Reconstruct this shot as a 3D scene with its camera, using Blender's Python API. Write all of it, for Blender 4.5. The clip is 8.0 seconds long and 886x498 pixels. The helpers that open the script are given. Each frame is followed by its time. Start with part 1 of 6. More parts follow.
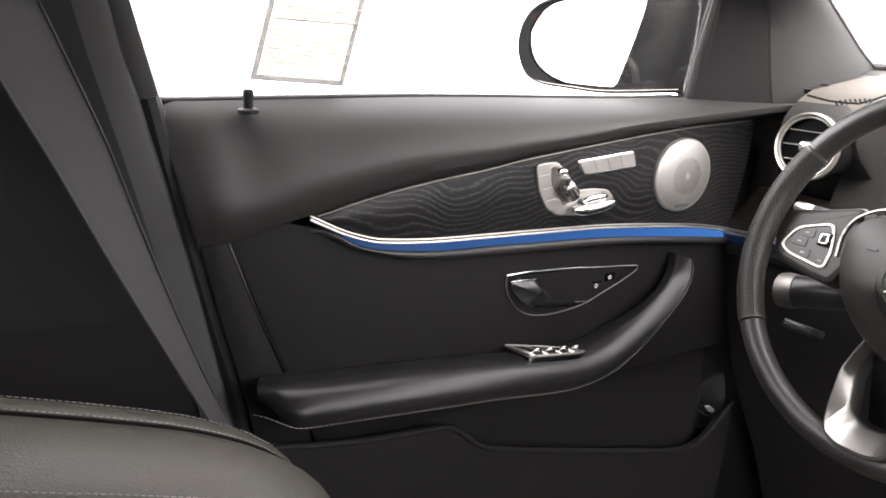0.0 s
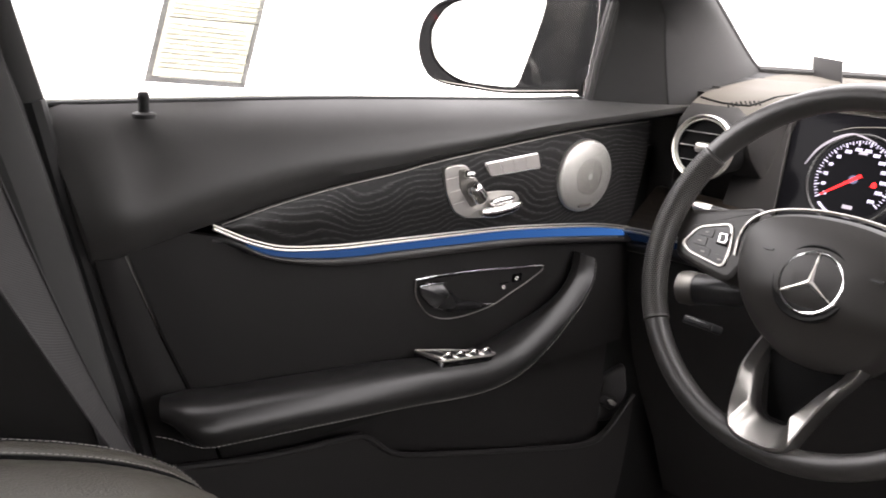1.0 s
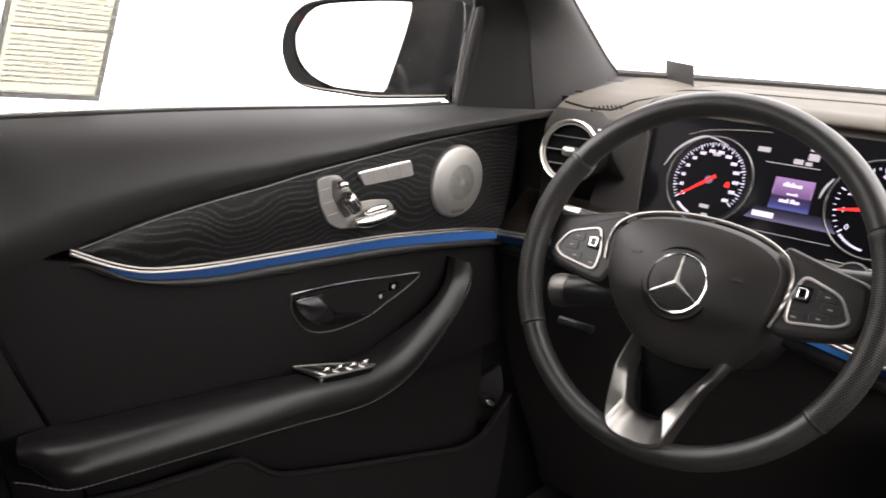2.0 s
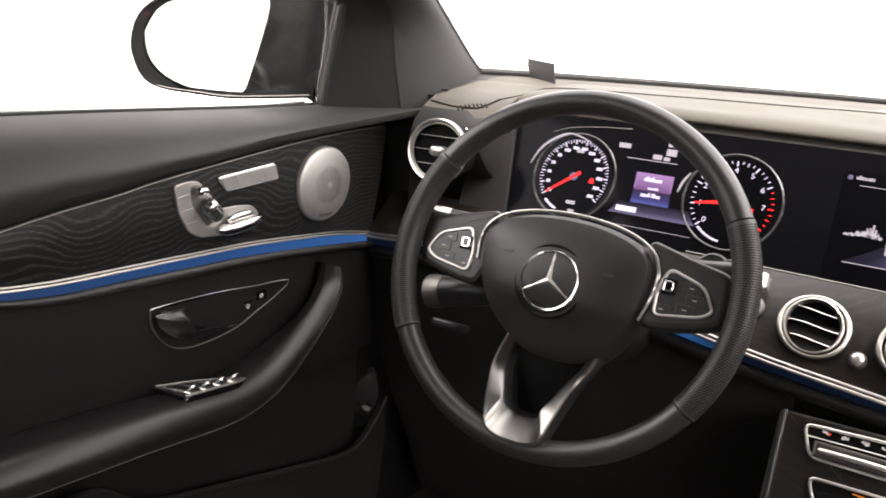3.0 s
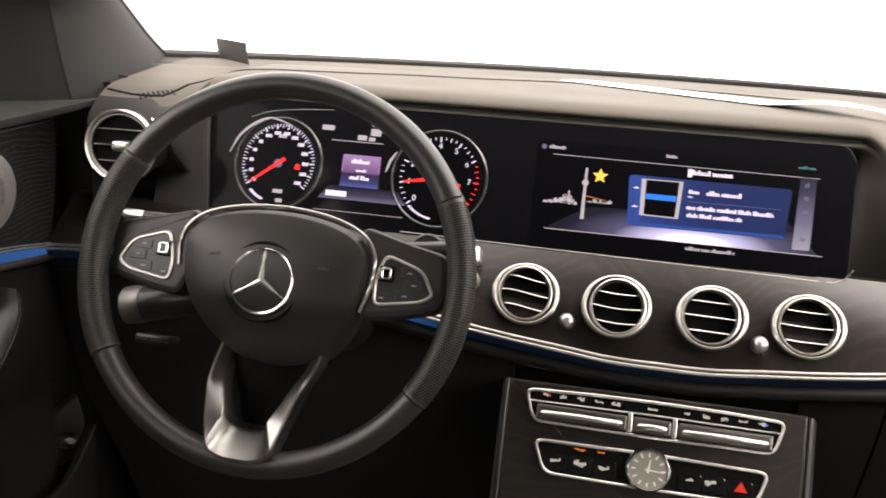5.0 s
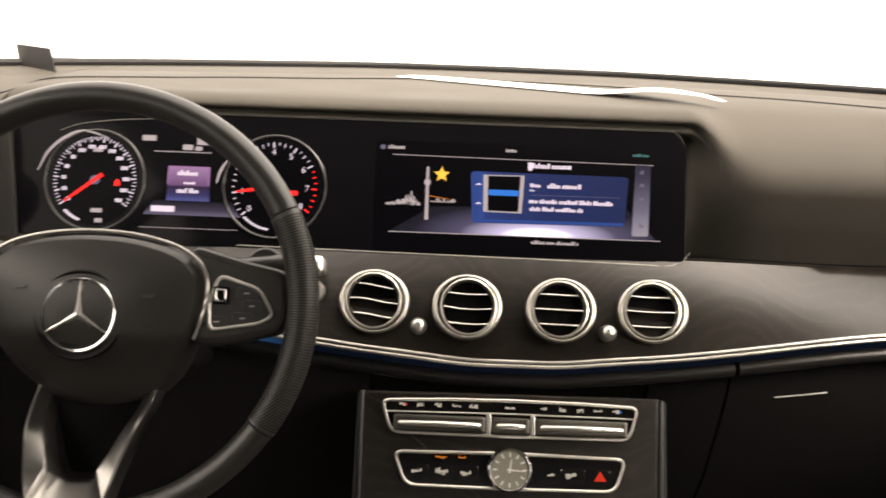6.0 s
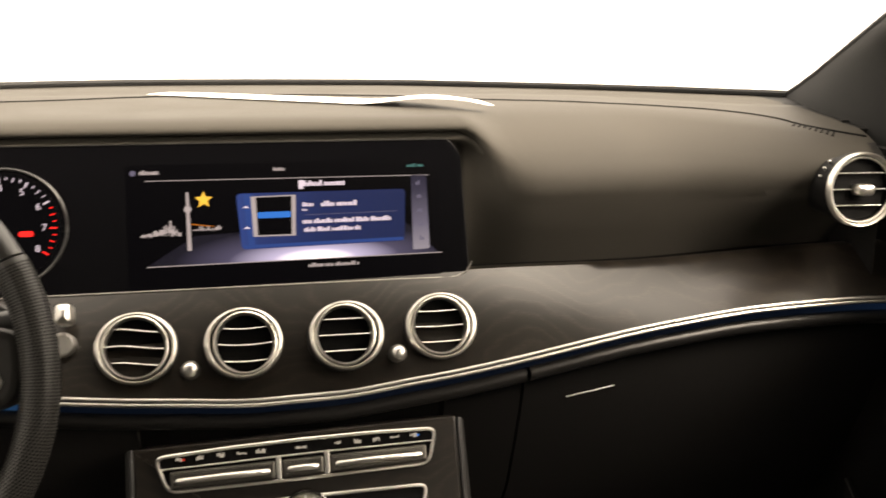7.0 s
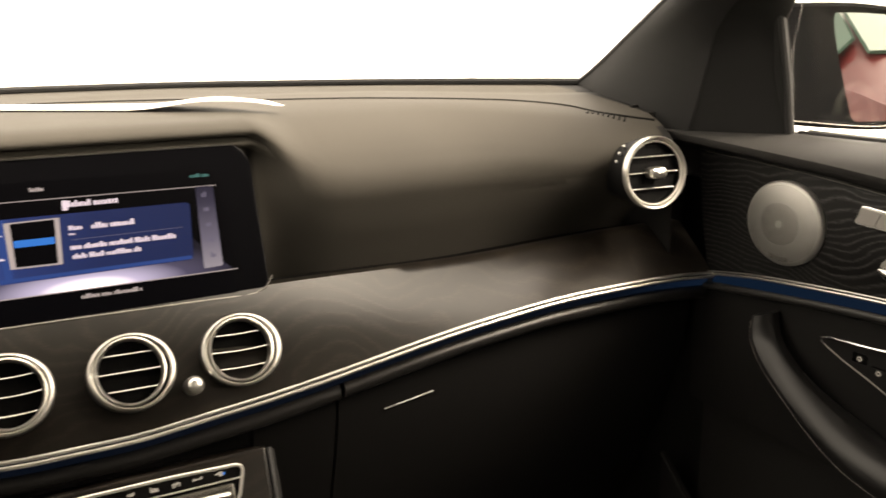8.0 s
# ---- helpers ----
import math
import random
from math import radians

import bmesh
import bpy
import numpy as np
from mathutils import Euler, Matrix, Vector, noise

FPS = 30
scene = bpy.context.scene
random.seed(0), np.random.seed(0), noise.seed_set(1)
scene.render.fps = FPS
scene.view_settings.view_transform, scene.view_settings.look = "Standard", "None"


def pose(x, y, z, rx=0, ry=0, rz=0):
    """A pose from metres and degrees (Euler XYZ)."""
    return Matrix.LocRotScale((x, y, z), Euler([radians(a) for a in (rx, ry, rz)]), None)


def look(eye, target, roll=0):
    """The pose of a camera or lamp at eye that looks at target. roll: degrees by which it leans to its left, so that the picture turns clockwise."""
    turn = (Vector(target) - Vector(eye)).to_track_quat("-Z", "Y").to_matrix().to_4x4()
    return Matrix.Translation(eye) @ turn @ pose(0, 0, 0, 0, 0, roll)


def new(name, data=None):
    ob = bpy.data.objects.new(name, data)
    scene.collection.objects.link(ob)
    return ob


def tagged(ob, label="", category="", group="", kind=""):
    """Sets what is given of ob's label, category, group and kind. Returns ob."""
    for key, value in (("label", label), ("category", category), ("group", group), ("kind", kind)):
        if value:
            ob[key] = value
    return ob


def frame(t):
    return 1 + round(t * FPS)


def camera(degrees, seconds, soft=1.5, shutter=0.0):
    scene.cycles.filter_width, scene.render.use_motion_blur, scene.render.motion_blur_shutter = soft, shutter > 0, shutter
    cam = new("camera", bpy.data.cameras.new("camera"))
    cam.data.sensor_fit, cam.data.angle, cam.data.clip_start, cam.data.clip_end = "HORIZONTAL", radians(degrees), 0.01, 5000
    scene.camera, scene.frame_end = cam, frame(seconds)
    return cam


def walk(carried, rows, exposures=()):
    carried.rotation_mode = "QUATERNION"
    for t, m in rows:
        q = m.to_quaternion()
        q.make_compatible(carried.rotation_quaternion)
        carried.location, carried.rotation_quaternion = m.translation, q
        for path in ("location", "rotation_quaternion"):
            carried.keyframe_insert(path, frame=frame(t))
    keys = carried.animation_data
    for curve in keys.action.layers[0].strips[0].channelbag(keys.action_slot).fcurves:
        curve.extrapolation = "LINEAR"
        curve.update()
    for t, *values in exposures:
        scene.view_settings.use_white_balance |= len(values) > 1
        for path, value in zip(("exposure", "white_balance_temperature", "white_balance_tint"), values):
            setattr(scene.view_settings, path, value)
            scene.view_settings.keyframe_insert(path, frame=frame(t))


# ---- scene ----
cam = camera(55.77, 8.0, soft=1.7, shutter=0.35)
PATH = [
    (0.0, pose(-0.0100, -0.6973, 1.1030, 74.186, -2.442, 57.062)),
    (0.5, pose(-0.0191, -0.7016, 1.1083, 74.176, -2.814, 54.158)),
    (1.0, pose(-0.0342, -0.7003, 1.1096, 74.118, -3.393, 49.758)),
    (1.5, pose(-0.0438, -0.7015, 1.1156, 74.241, -3.685, 45.351)),
    (2.0, pose(-0.0529, -0.6975, 1.1217, 74.386, -3.814, 40.418)),
    (3.3, pose(-0.0743, -0.6754, 1.1203, 75.014, -4.279, 28.07)),
    (3.5, pose(-0.0772, -0.6703, 1.1199, 75.031, -4.319, 25.903)),
    (4.0, pose(-0.0829, -0.6558, 1.1202, 74.925, -4.288, 20.700)),
    (4.5, pose(-0.0842, -0.6422, 1.1212, 74.804, -3.976, 15.862)),
    (5.8, pose(-0.0806, -0.5987, 1.128, 74.62, -2.42, 2.88)),
    (6.0, pose(-0.0777, -0.5895, 1.1281, 74.725, -2.125, 0.464)),
    (6.5, pose(-0.0672, -0.5631, 1.1239, 75.466, -1.380, -7.034)),
    (7.0, pose(-0.0558, -0.5361, 1.1253, 75.787, -0.669, -14.454)),
    (7.5, pose(-0.0389, -0.5130, 1.1239, 75.849, 0.149, -21.003)),
    (8.0, pose(-0.0205, -0.4903, 1.1220, 75.576, 0.734, -27.448)),
]
EXPOSURES = ((0.0, 2.66, 6700, 18), (0.5, 2.68, 6700, 19), (1.0, 2.36, 6750, 19), (2.0, 1.86, 6850, 18), (3.4, 1.90, 6900, 18), (4.5, 1.80, 7000, 18), (6.0, 1.38, 7900, 17), (8.0, 1.26, 8500, 15))
SKY_STRENGTH = 1.4
SUN_STRENGTH = 1.3
BLUE_GLOW = 0.5
NAVY_GLOW = 0.13
RED_AT = (3.2, -4.6, 0.0)
GLOW = 0.40
walk(cam, PATH, EXPOSURES)

# ---- world and light ----
world = bpy.data.worlds.new("overcast_sky")
scene.world = world
world.use_nodes = True
wn = world.node_tree
wn.nodes.clear()
sky = wn.nodes.new("ShaderNodeTexSky")
sky.sky_type = "NISHITA"
sky.sun_disc = False
sky.sun_elevation = radians(48)
sky.sun_rotation = radians(133)
sky.dust_density = 6.0
hsv = wn.nodes.new("ShaderNodeHueSaturation")
hsv.inputs["Saturation"].default_value = 0.12
bg = wn.nodes.new("ShaderNodeBackground")
bg.inputs["Strength"].default_value = SKY_STRENGTH
wout = wn.nodes.new("ShaderNodeOutputWorld")
wn.links.new(sky.outputs[0], hsv.inputs["Color"])
cloud = wn.nodes.new("ShaderNodeMix")
cloud.data_type = "RGBA"
cloud.inputs["Factor"].default_value = 0.8
cloud.inputs["B"].default_value = (0.92, 0.92, 0.92, 1)
wn.links.new(hsv.outputs[0], cloud.inputs["A"])
wn.links.new(cloud.outputs["Result"], bg.inputs["Color"])
wn.links.new(bg.outputs[0], wout.inputs["Surface"])

sun_data = bpy.data.lights.new("sun", "SUN")
sun_data.energy = SUN_STRENGTH
sun_data.angle = radians(30)
sun_data.color = (1.0, 0.96, 0.9)
sun = new("sun", sun_data)
sun.matrix_world = look((3.9, -3.7, 6.9), (0, 0, 0.9))


# ---- materials ----
def material(name, base, rough=0.5, metal=0.0, spec=0.5, bump=(), tint=0.0, tint_scale=4.0, coat=0.0, sheen=0.0, rough_var=0.0):
    """A principled material; bump: (kind, scale, strength, distance) rows; tint: patchy variation of the colour."""
    m = bpy.data.materials.new(name)
    m.use_nodes = True
    nt = m.node_tree
    p = nt.nodes["Principled BSDF"]
    p.inputs["Base Color"].default_value = (*base, 1)
    p.inputs["Roughness"].default_value = rough
    p.inputs["Metallic"].default_value = metal
    p.inputs["Specular IOR Level"].default_value = spec
    p.inputs["Coat Weight"].default_value = coat
    p.inputs["Coat Roughness"].default_value = 0.06
    p.inputs["Sheen Weight"].default_value = sheen
    tc = nt.nodes.new("ShaderNodeTexCoord")
    if tint or rough_var:
        n = nt.nodes.new("ShaderNodeTexNoise")
        n.inputs["Scale"].default_value = tint_scale
        n.inputs["Detail"].default_value = 6
        nt.links.new(tc.outputs["Object"], n.inputs["Vector"])
        if tint:
            r = nt.nodes.new("ShaderNodeMix")
            r.data_type = "RGBA"
            r.inputs["A"].default_value = (*[c * (1 - tint) for c in base], 1)
            r.inputs["B"].default_value = (*[min(1, c * (1 + tint)) for c in base], 1)
            nt.links.new(n.outputs["Fac"], r.inputs["Factor"])
            nt.links.new(r.outputs["Result"], p.inputs["Base Color"])
        if rough_var:
            mr = nt.nodes.new("ShaderNodeMapRange")
            mr.inputs["From Min"].default_value, mr.inputs["From Max"].default_value = 0.3, 0.7
            mr.inputs["To Min"].default_value, mr.inputs["To Max"].default_value = rough - rough_var, rough + rough_var
            nt.links.new(n.outputs["Fac"], mr.inputs["Value"])
            nt.links.new(mr.outputs[0], p.inputs["Roughness"])
    last = None
    for kind, scale, strength, dist in bump:
        if kind == "cells":
            t = nt.nodes.new("ShaderNodeTexVoronoi")
            t.inputs["Scale"].default_value = scale
            out = t.outputs["Distance"]
        elif kind == "weave":
            t = nt.nodes.new("ShaderNodeTexWave")
            t.bands_direction = "DIAGONAL"
            t.inputs["Scale"].default_value = scale
            t.inputs["Distortion"].default_value = 0.4
            out = t.outputs["Fac"]
        else:
            t = nt.nodes.new("ShaderNodeTexNoise")
            t.inputs["Scale"].default_value = scale
            t.inputs["Detail"].default_value = 5
            out = t.outputs["Fac"]
        nt.links.new(tc.outputs["Object"], t.inputs["Vector"])
        b = nt.nodes.new("ShaderNodeBump")
        b.inputs["Strength"].default_value = strength
        b.inputs["Distance"].default_value = dist
        nt.links.new(out, b.inputs["Height"])
        if last:
            nt.links.new(last.outputs[0], b.inputs["Normal"])
        last = b
    if last:
        nt.links.new(last.outputs[0], p.inputs["Normal"])
    return m


def glow(name, color, strength):
    m = bpy.data.materials.new(name)
    m.use_nodes = True
    p = m.node_tree.nodes["Principled BSDF"]
    p.inputs["Base Color"].default_value = (*[c * 0.03 for c in color], 1)
    p.inputs["Roughness"].default_value = 0.35
    p.inputs["Specular IOR Level"].default_value = 0.03
    p.inputs["Emission Color"].default_value = (*color, 1)
    p.inputs["Emission Strength"].default_value = strength * GLOW
    return m


def gradient_glow(name, axis, lo, hi, stops, strength, gloss=0.03):
    """A backlit face whose colour runs along one axis from lo to hi: stops of (share, colour)."""
    m = glow(name, stops[0][1], strength)
    nt = m.node_tree
    p = nt.nodes["Principled BSDF"]
    p.inputs["Base Color"].default_value = (0.004, 0.004, 0.005, 1)
    p.inputs["Specular IOR Level"].default_value = gloss
    tc = nt.nodes.new("ShaderNodeTexCoord")
    sep = nt.nodes.new("ShaderNodeSeparateXYZ")
    nt.links.new(tc.outputs["Object"], sep.inputs[0])
    share = nt.nodes.new("ShaderNodeMapRange")
    share.inputs["From Min"].default_value, share.inputs["From Max"].default_value = lo, hi
    nt.links.new(sep.outputs[axis], share.inputs["Value"])
    ramp = nt.nodes.new("ShaderNodeValToRGB")
    e = ramp.color_ramp.elements
    e[0].position, e[0].color = stops[0][0], (*stops[0][1], 1)
    e[1].position, e[1].color = stops[-1][0], (*stops[-1][1], 1)
    for at, colour in stops[1:-1]:
        e.new(at).color = (*colour, 1)
    nt.links.new(share.outputs[0], ramp.inputs[0])
    nt.links.new(ramp.outputs["Color"], p.inputs["Emission Color"])
    return m


def glass(name, tint, gloss):
    m = bpy.data.materials.new(name)
    m.use_nodes = True
    nt = m.node_tree
    nt.nodes.clear()
    tr = nt.nodes.new("ShaderNodeBsdfTransparent")
    tr.inputs["Color"].default_value = (*tint, 1)
    gl = nt.nodes.new("ShaderNodeBsdfGlossy")
    gl.inputs["Roughness"].default_value = 0.02
    lw = nt.nodes.new("ShaderNodeLayerWeight")
    pw = nt.nodes.new("ShaderNodeMath")
    pw.operation = "POWER"
    pw.inputs[1].default_value = 5.0
    nt.links.new(lw.outputs["Facing"], pw.inputs[0])
    fr = nt.nodes.new("ShaderNodeMath")
    fr.operation = "MULTIPLY_ADD"
    fr.inputs[1].default_value, fr.inputs[2].default_value = gloss, 0.03
    nt.links.new(pw.outputs[0], fr.inputs[0])
    mix = nt.nodes.new("ShaderNodeMixShader")
    out = nt.nodes.new("ShaderNodeOutputMaterial")
    nt.links.new(fr.outputs[0], mix.inputs[0])
    nt.links.new(tr.outputs[0], mix.inputs[1])
    nt.links.new(gl.outputs[0], mix.inputs[2])
    nt.links.new(mix.outputs[0], out.inputs["Surface"])
    return m


def wood_material(name, along, across, dark, light, rough, relief, gloss=0.24, lines=150.0):
    """Black-stained open-pore ash: pale wavy grain that runs along one axis, with a few cathedral swirls."""
    m = bpy.data.materials.new(name)
    m.use_nodes = True
    nt = m.node_tree
    p = nt.nodes["Principled BSDF"]
    tc = nt.nodes.new("ShaderNodeTexCoord")
    sep = nt.nodes.new("ShaderNodeSeparateXYZ")
    nt.links.new(tc.outputs["Object"], sep.inputs[0])
    comb = nt.nodes.new("ShaderNodeCombineXYZ")
    nt.links.new(sep.outputs[along], comb.inputs[0])
    nt.links.new(sep.outputs[across], comb.inputs[1])
    low = nt.nodes.new("ShaderNodeMapping")
    low.inputs["Scale"].default_value = (7.0, 9.0, 1.0)
    nt.links.new(comb.outputs[0], low.inputs["Vector"])
    n1 = nt.nodes.new("ShaderNodeTexNoise")
    n1.inputs["Scale"].default_value = 1.0
    n1.inputs["Detail"].default_value = 1.5
    nt.links.new(low.outputs[0], n1.inputs["Vector"])
    fine = nt.nodes.new("ShaderNodeMapping")
    fine.inputs["Scale"].default_value = (38.0, 60.0, 1.0)
    nt.links.new(comb.outputs[0], fine.inputs["Vector"])
    n2 = nt.nodes.new("ShaderNodeTexNoise")
    n2.inputs["Scale"].default_value = 1.0
    n2.inputs["Detail"].default_value = 3.0
    nt.links.new(fine.outputs[0], n2.inputs["Vector"])
    # height across the grain, warped by a broad and a fine noise
    a = nt.nodes.new("ShaderNodeMath")
    a.operation = "MULTIPLY"
    a.inputs[1].default_value = lines
    nt.links.new(sep.outputs[across], a.inputs[0])
    b = nt.nodes.new("ShaderNodeMath")
    b.operation = "MULTIPLY_ADD"
    b.inputs[1].default_value = 11.0
    nt.links.new(n1.outputs["Fac"], b.inputs[0])
    nt.links.new(a.outputs[0], b.inputs[2])
    c = nt.nodes.new("ShaderNodeMath")
    c.operation = "MULTIPLY_ADD"
    c.inputs[1].default_value = 0.9
    nt.links.new(n2.outputs["Fac"], c.inputs[0])
    nt.links.new(b.outputs[0], c.inputs[2])
    fr = nt.nodes.new("ShaderNodeMath")
    fr.operation = "FRACT"
    nt.links.new(c.outputs[0], fr.inputs[0])
    ramp = nt.nodes.new("ShaderNodeValToRGB")
    e = ramp.color_ramp.elements
    e[0].position, e[0].color = 0.0, (0, 0, 0, 1)
    e[1].position, e[1].color = 0.45, (0.06, 0.06, 0.06, 1)
    x = e.new(0.76)
    x.color = (1, 1, 1, 1)
    x = e.new(1.0)
    x.color = (0, 0, 0, 1)
    nt.links.new(fr.outputs[0], ramp.inputs[0])
    pores = nt.nodes.new("ShaderNodeTexNoise")
    pm = nt.nodes.new("ShaderNodeMapping")
    pm.inputs["Scale"].default_value = (140.0, 900.0, 1.0)
    nt.links.new(comb.outputs[0], pm.inputs["Vector"])
    nt.links.new(pm.outputs[0], pores.inputs["Vector"])
    pores.inputs["Scale"].default_value = 1.0
    mul = nt.nodes.new("ShaderNodeMath")
    mul.operation = "MULTIPLY"
    nt.links.new(ramp.outputs["Color"], mul.inputs[0])
    pr = nt.nodes.new("ShaderNodeMapRange")
    pr.inputs["From Min"].default_value, pr.inputs["From Max"].default_value = 0.3, 0.6
    nt.links.new(pores.outputs["Fac"], pr.inputs["Value"])
    nt.links.new(pr.outputs[0], mul.inputs[1])
    mix = nt.nodes.new("ShaderNodeMix")
    mix.data_type = "RGBA"
    mix.inputs["A"].default_value = (*dark, 1)
    mix.inputs["B"].default_value = (*light, 1)
    nt.links.new(mul.outputs[0], mix.inputs["Factor"])
    nt.links.new(mix.outputs["Result"], p.inputs["Base Color"])
    p.inputs["Roughness"].default_value = rough
    p.inputs["Specular IOR Level"].default_value = gloss
    bp = nt.nodes.new("ShaderNodeBump")
    bp.inputs["Strength"].default_value = relief
    bp.inputs["Distance"].default_value = 0.0006
    nt.links.new(mul.outputs[0], bp.inputs["Height"])
    nt.links.new(bp.outputs[0], p.inputs["Normal"])
    return m


GRAIN = (("cells", 1000, 0.15, 0.0003), ("noise", 160, 0.1, 0.0006))
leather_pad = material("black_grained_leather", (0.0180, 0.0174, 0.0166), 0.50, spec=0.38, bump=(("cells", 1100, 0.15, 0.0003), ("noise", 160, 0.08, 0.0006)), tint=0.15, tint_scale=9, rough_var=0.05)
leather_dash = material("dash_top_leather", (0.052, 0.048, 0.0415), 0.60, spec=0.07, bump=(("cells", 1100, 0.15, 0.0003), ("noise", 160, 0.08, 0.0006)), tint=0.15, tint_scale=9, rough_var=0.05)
spoke_metal = material("dark_satin_spoke", (0.31, 0.30, 0.285), 0.33, 1.0, rough_var=0.05, tint_scale=25)
matt_black = material("matt_black_plastic", (0.010, 0.010, 0.010), 0.6, spec=0.1, bump=(("noise", 500, 0.2, 0.0005),))
leather_dark = material("black_smooth_leather", (0.0085, 0.0082, 0.0080), 0.33, spec=0.30, bump=GRAIN, tint=0.2, tint_scale=12)
leather_seat = material("seat_leather", (0.0385, 0.0355, 0.0290), 0.46, spec=0.25, bump=(("cells", 550, 0.45, 0.0007), ("noise", 90, 0.22, 0.0015)), tint=0.3, tint_scale=14, rough_var=0.06)
leather_rim = material("wheel_leather", (0.0165, 0.0156, 0.0144), 0.40, spec=0.62, bump=(("noise", 500, 0.12, 0.0004),), tint=0.15, tint_scale=20)
leather_perf = material("perforated_leather", (0.042, 0.040, 0.037), 0.42, spec=0.5, bump=(("noise", 500, 0.15, 0.0004),))
door_vinyl = material("black_door_vinyl", (0.0090, 0.0086, 0.0084), 0.58, spec=0.16, bump=GRAIN, tint=0.2, tint_scale=12)
plastic_dark = material("black_soft_plastic", (0.0145, 0.0140, 0.0136), 0.55, spec=0.18, bump=(("noise", 500, 0.2, 0.0005),), tint=0.2)
# Darker copy of soft_black: the glovebox side's shade is put into the colour.
soft_black_shaded = material("shaded_soft_black_plastic", (0.0055, 0.0053, 0.0052), 0.8, spec=0.05, bump=(("noise", 500, 0.2, 0.0005),), tint=0.2)
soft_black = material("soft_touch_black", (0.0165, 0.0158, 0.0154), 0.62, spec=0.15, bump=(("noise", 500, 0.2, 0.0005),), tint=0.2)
plastic_hub = material("airbag_cover_plastic", (0.021, 0.0196, 0.0180), 0.40, spec=0.4, bump=(("noise", 700, 0.15, 0.0004),), tint=0.1)
lever_black = material("satin_black_lever", (0.010, 0.010, 0.010), 0.26, spec=0.6, rough_var=0.04, tint_scale=30)
plastic_key = material("satin_black_key", (0.016, 0.016, 0.016), 0.34, spec=0.5)
pillar_plastic = material("middle_pillar_plastic", (0.036, 0.036, 0.0355), 0.6, spec=0.25, bump=(("noise", 900, 0.2, 0.0004),), tint=0.12, tint_scale=12)
vent_black = material("vent_housing_black", (0.004, 0.004, 0.004), 0.5, spec=0.12)
dial_paint = material("white_dial_paint", (0.62, 0.61, 0.58), 0.5)
dial_face = material("grey_dial_face", (0.24, 0.235, 0.195), 0.42, 0.6, rough_var=0.06, tint_scale=60)
grey_mark = material("grey_key_mark", (0.30, 0.29, 0.27), 0.6)
trim_grey = material("pillar_trim_cloth", (0.018, 0.018, 0.018), 0.7, spec=0.15, bump=(("noise", 700, 0.3, 0.0006),), tint=0.15, tint_scale=15)
belt_cloth = material("belt_webbing", (0.030, 0.029, 0.029), 0.6, spec=0.3, bump=(("weave", 420, 0.3, 0.0005),))
gloss_black = material("gloss_black", (0.004, 0.004, 0.004), 0.09, spec=0.5)
display_glass = material("display_glass", (0.0025, 0.0025, 0.003), 0.10, spec=0.04, rough_var=0.02)
rubber = material("black_rubber", (0.010, 0.010, 0.010), 0.6, spec=0.25)
void = material("vent_duct", (0.003, 0.003, 0.003), 0.8, spec=0.1)
chrome = material("polished_chrome", (0.80, 0.80, 0.80), 0.14, 1.0, rough_var=0.04, tint_scale=30)
strip_metal = material("satin_strip", (0.52, 0.505, 0.47), 0.38, 1.0)
ring_metal = material("polished_vent_ring", (0.66, 0.64, 0.59), 0.36, 1.0, rough_var=0.04, tint_scale=25)
end_plastic = material("pillar_panel_plastic", (0.0080, 0.0079, 0.0077), 0.6, spec=0.15, bump=(("noise", 500, 0.2, 0.0005),))
key_metal = material("brushed_key_metal", (0.21, 0.20, 0.185), 0.48, 1.0, rough_var=0.05, tint_scale=40)
frame_metal = material("satin_switch_frame", (0.50, 0.485, 0.455), 0.38, 1.0, rough_var=0.05, tint_scale=30)
knob_chrome = material("worn_knob_chrome", (0.62, 0.61, 0.59), 0.17, 1.0, rough_var=0.05, tint_scale=60)
toggle_metal = material("dark_rocker_metal", (0.11, 0.104, 0.094), 0.42, 1.0, rough_var=0.05, tint_scale=40)
satin = material("satin_aluminium", (0.70, 0.68, 0.64), 0.34, 1.0, bump=(("noise", 900, 0.1, 0.0003),), rough_var=0.05, tint_scale=25)
grille = material("speaker_grille_metal", (0.42, 0.41, 0.385), 0.52, 0.85, bump=(("cells", 1000, 0.22, 0.0005),), rough_var=0.04, tint_scale=40)
switch_metal = material("brushed_switch_plate", (0.41, 0.395, 0.37), 0.42, 0.8, bump=(("noise", 800, 0.1, 0.0003),))
thread = material("grey_thread", (0.20, 0.19, 0.175), 0.7)
paper = material("white_paper", (0.78, 0.76, 0.70), 0.8, spec=0.2, tint=0.05)


def thin_sheet(name, base, through_colour):
    """Paper that lets some of the daylight behind it through."""
    m = material(name, base, 0.8, spec=0.2, tint=0.04, tint_scale=30)
    tp = m.node_tree
    tl = tp.nodes.new("ShaderNodeBsdfTranslucent")
    tl.inputs["Color"].default_value = (*through_colour, 1)
    tmix = tp.nodes.new("ShaderNodeMixShader")
    tmix.inputs[0].default_value = 0.6
    tp.links.new(tp.nodes["Principled BSDF"].outputs[0], tmix.inputs[1])
    tp.links.new(tl.outputs[0], tmix.inputs[2])
    tp.links.new(tmix.outputs[0], tp.nodes["Material Output"].inputs["Surface"])
    return m


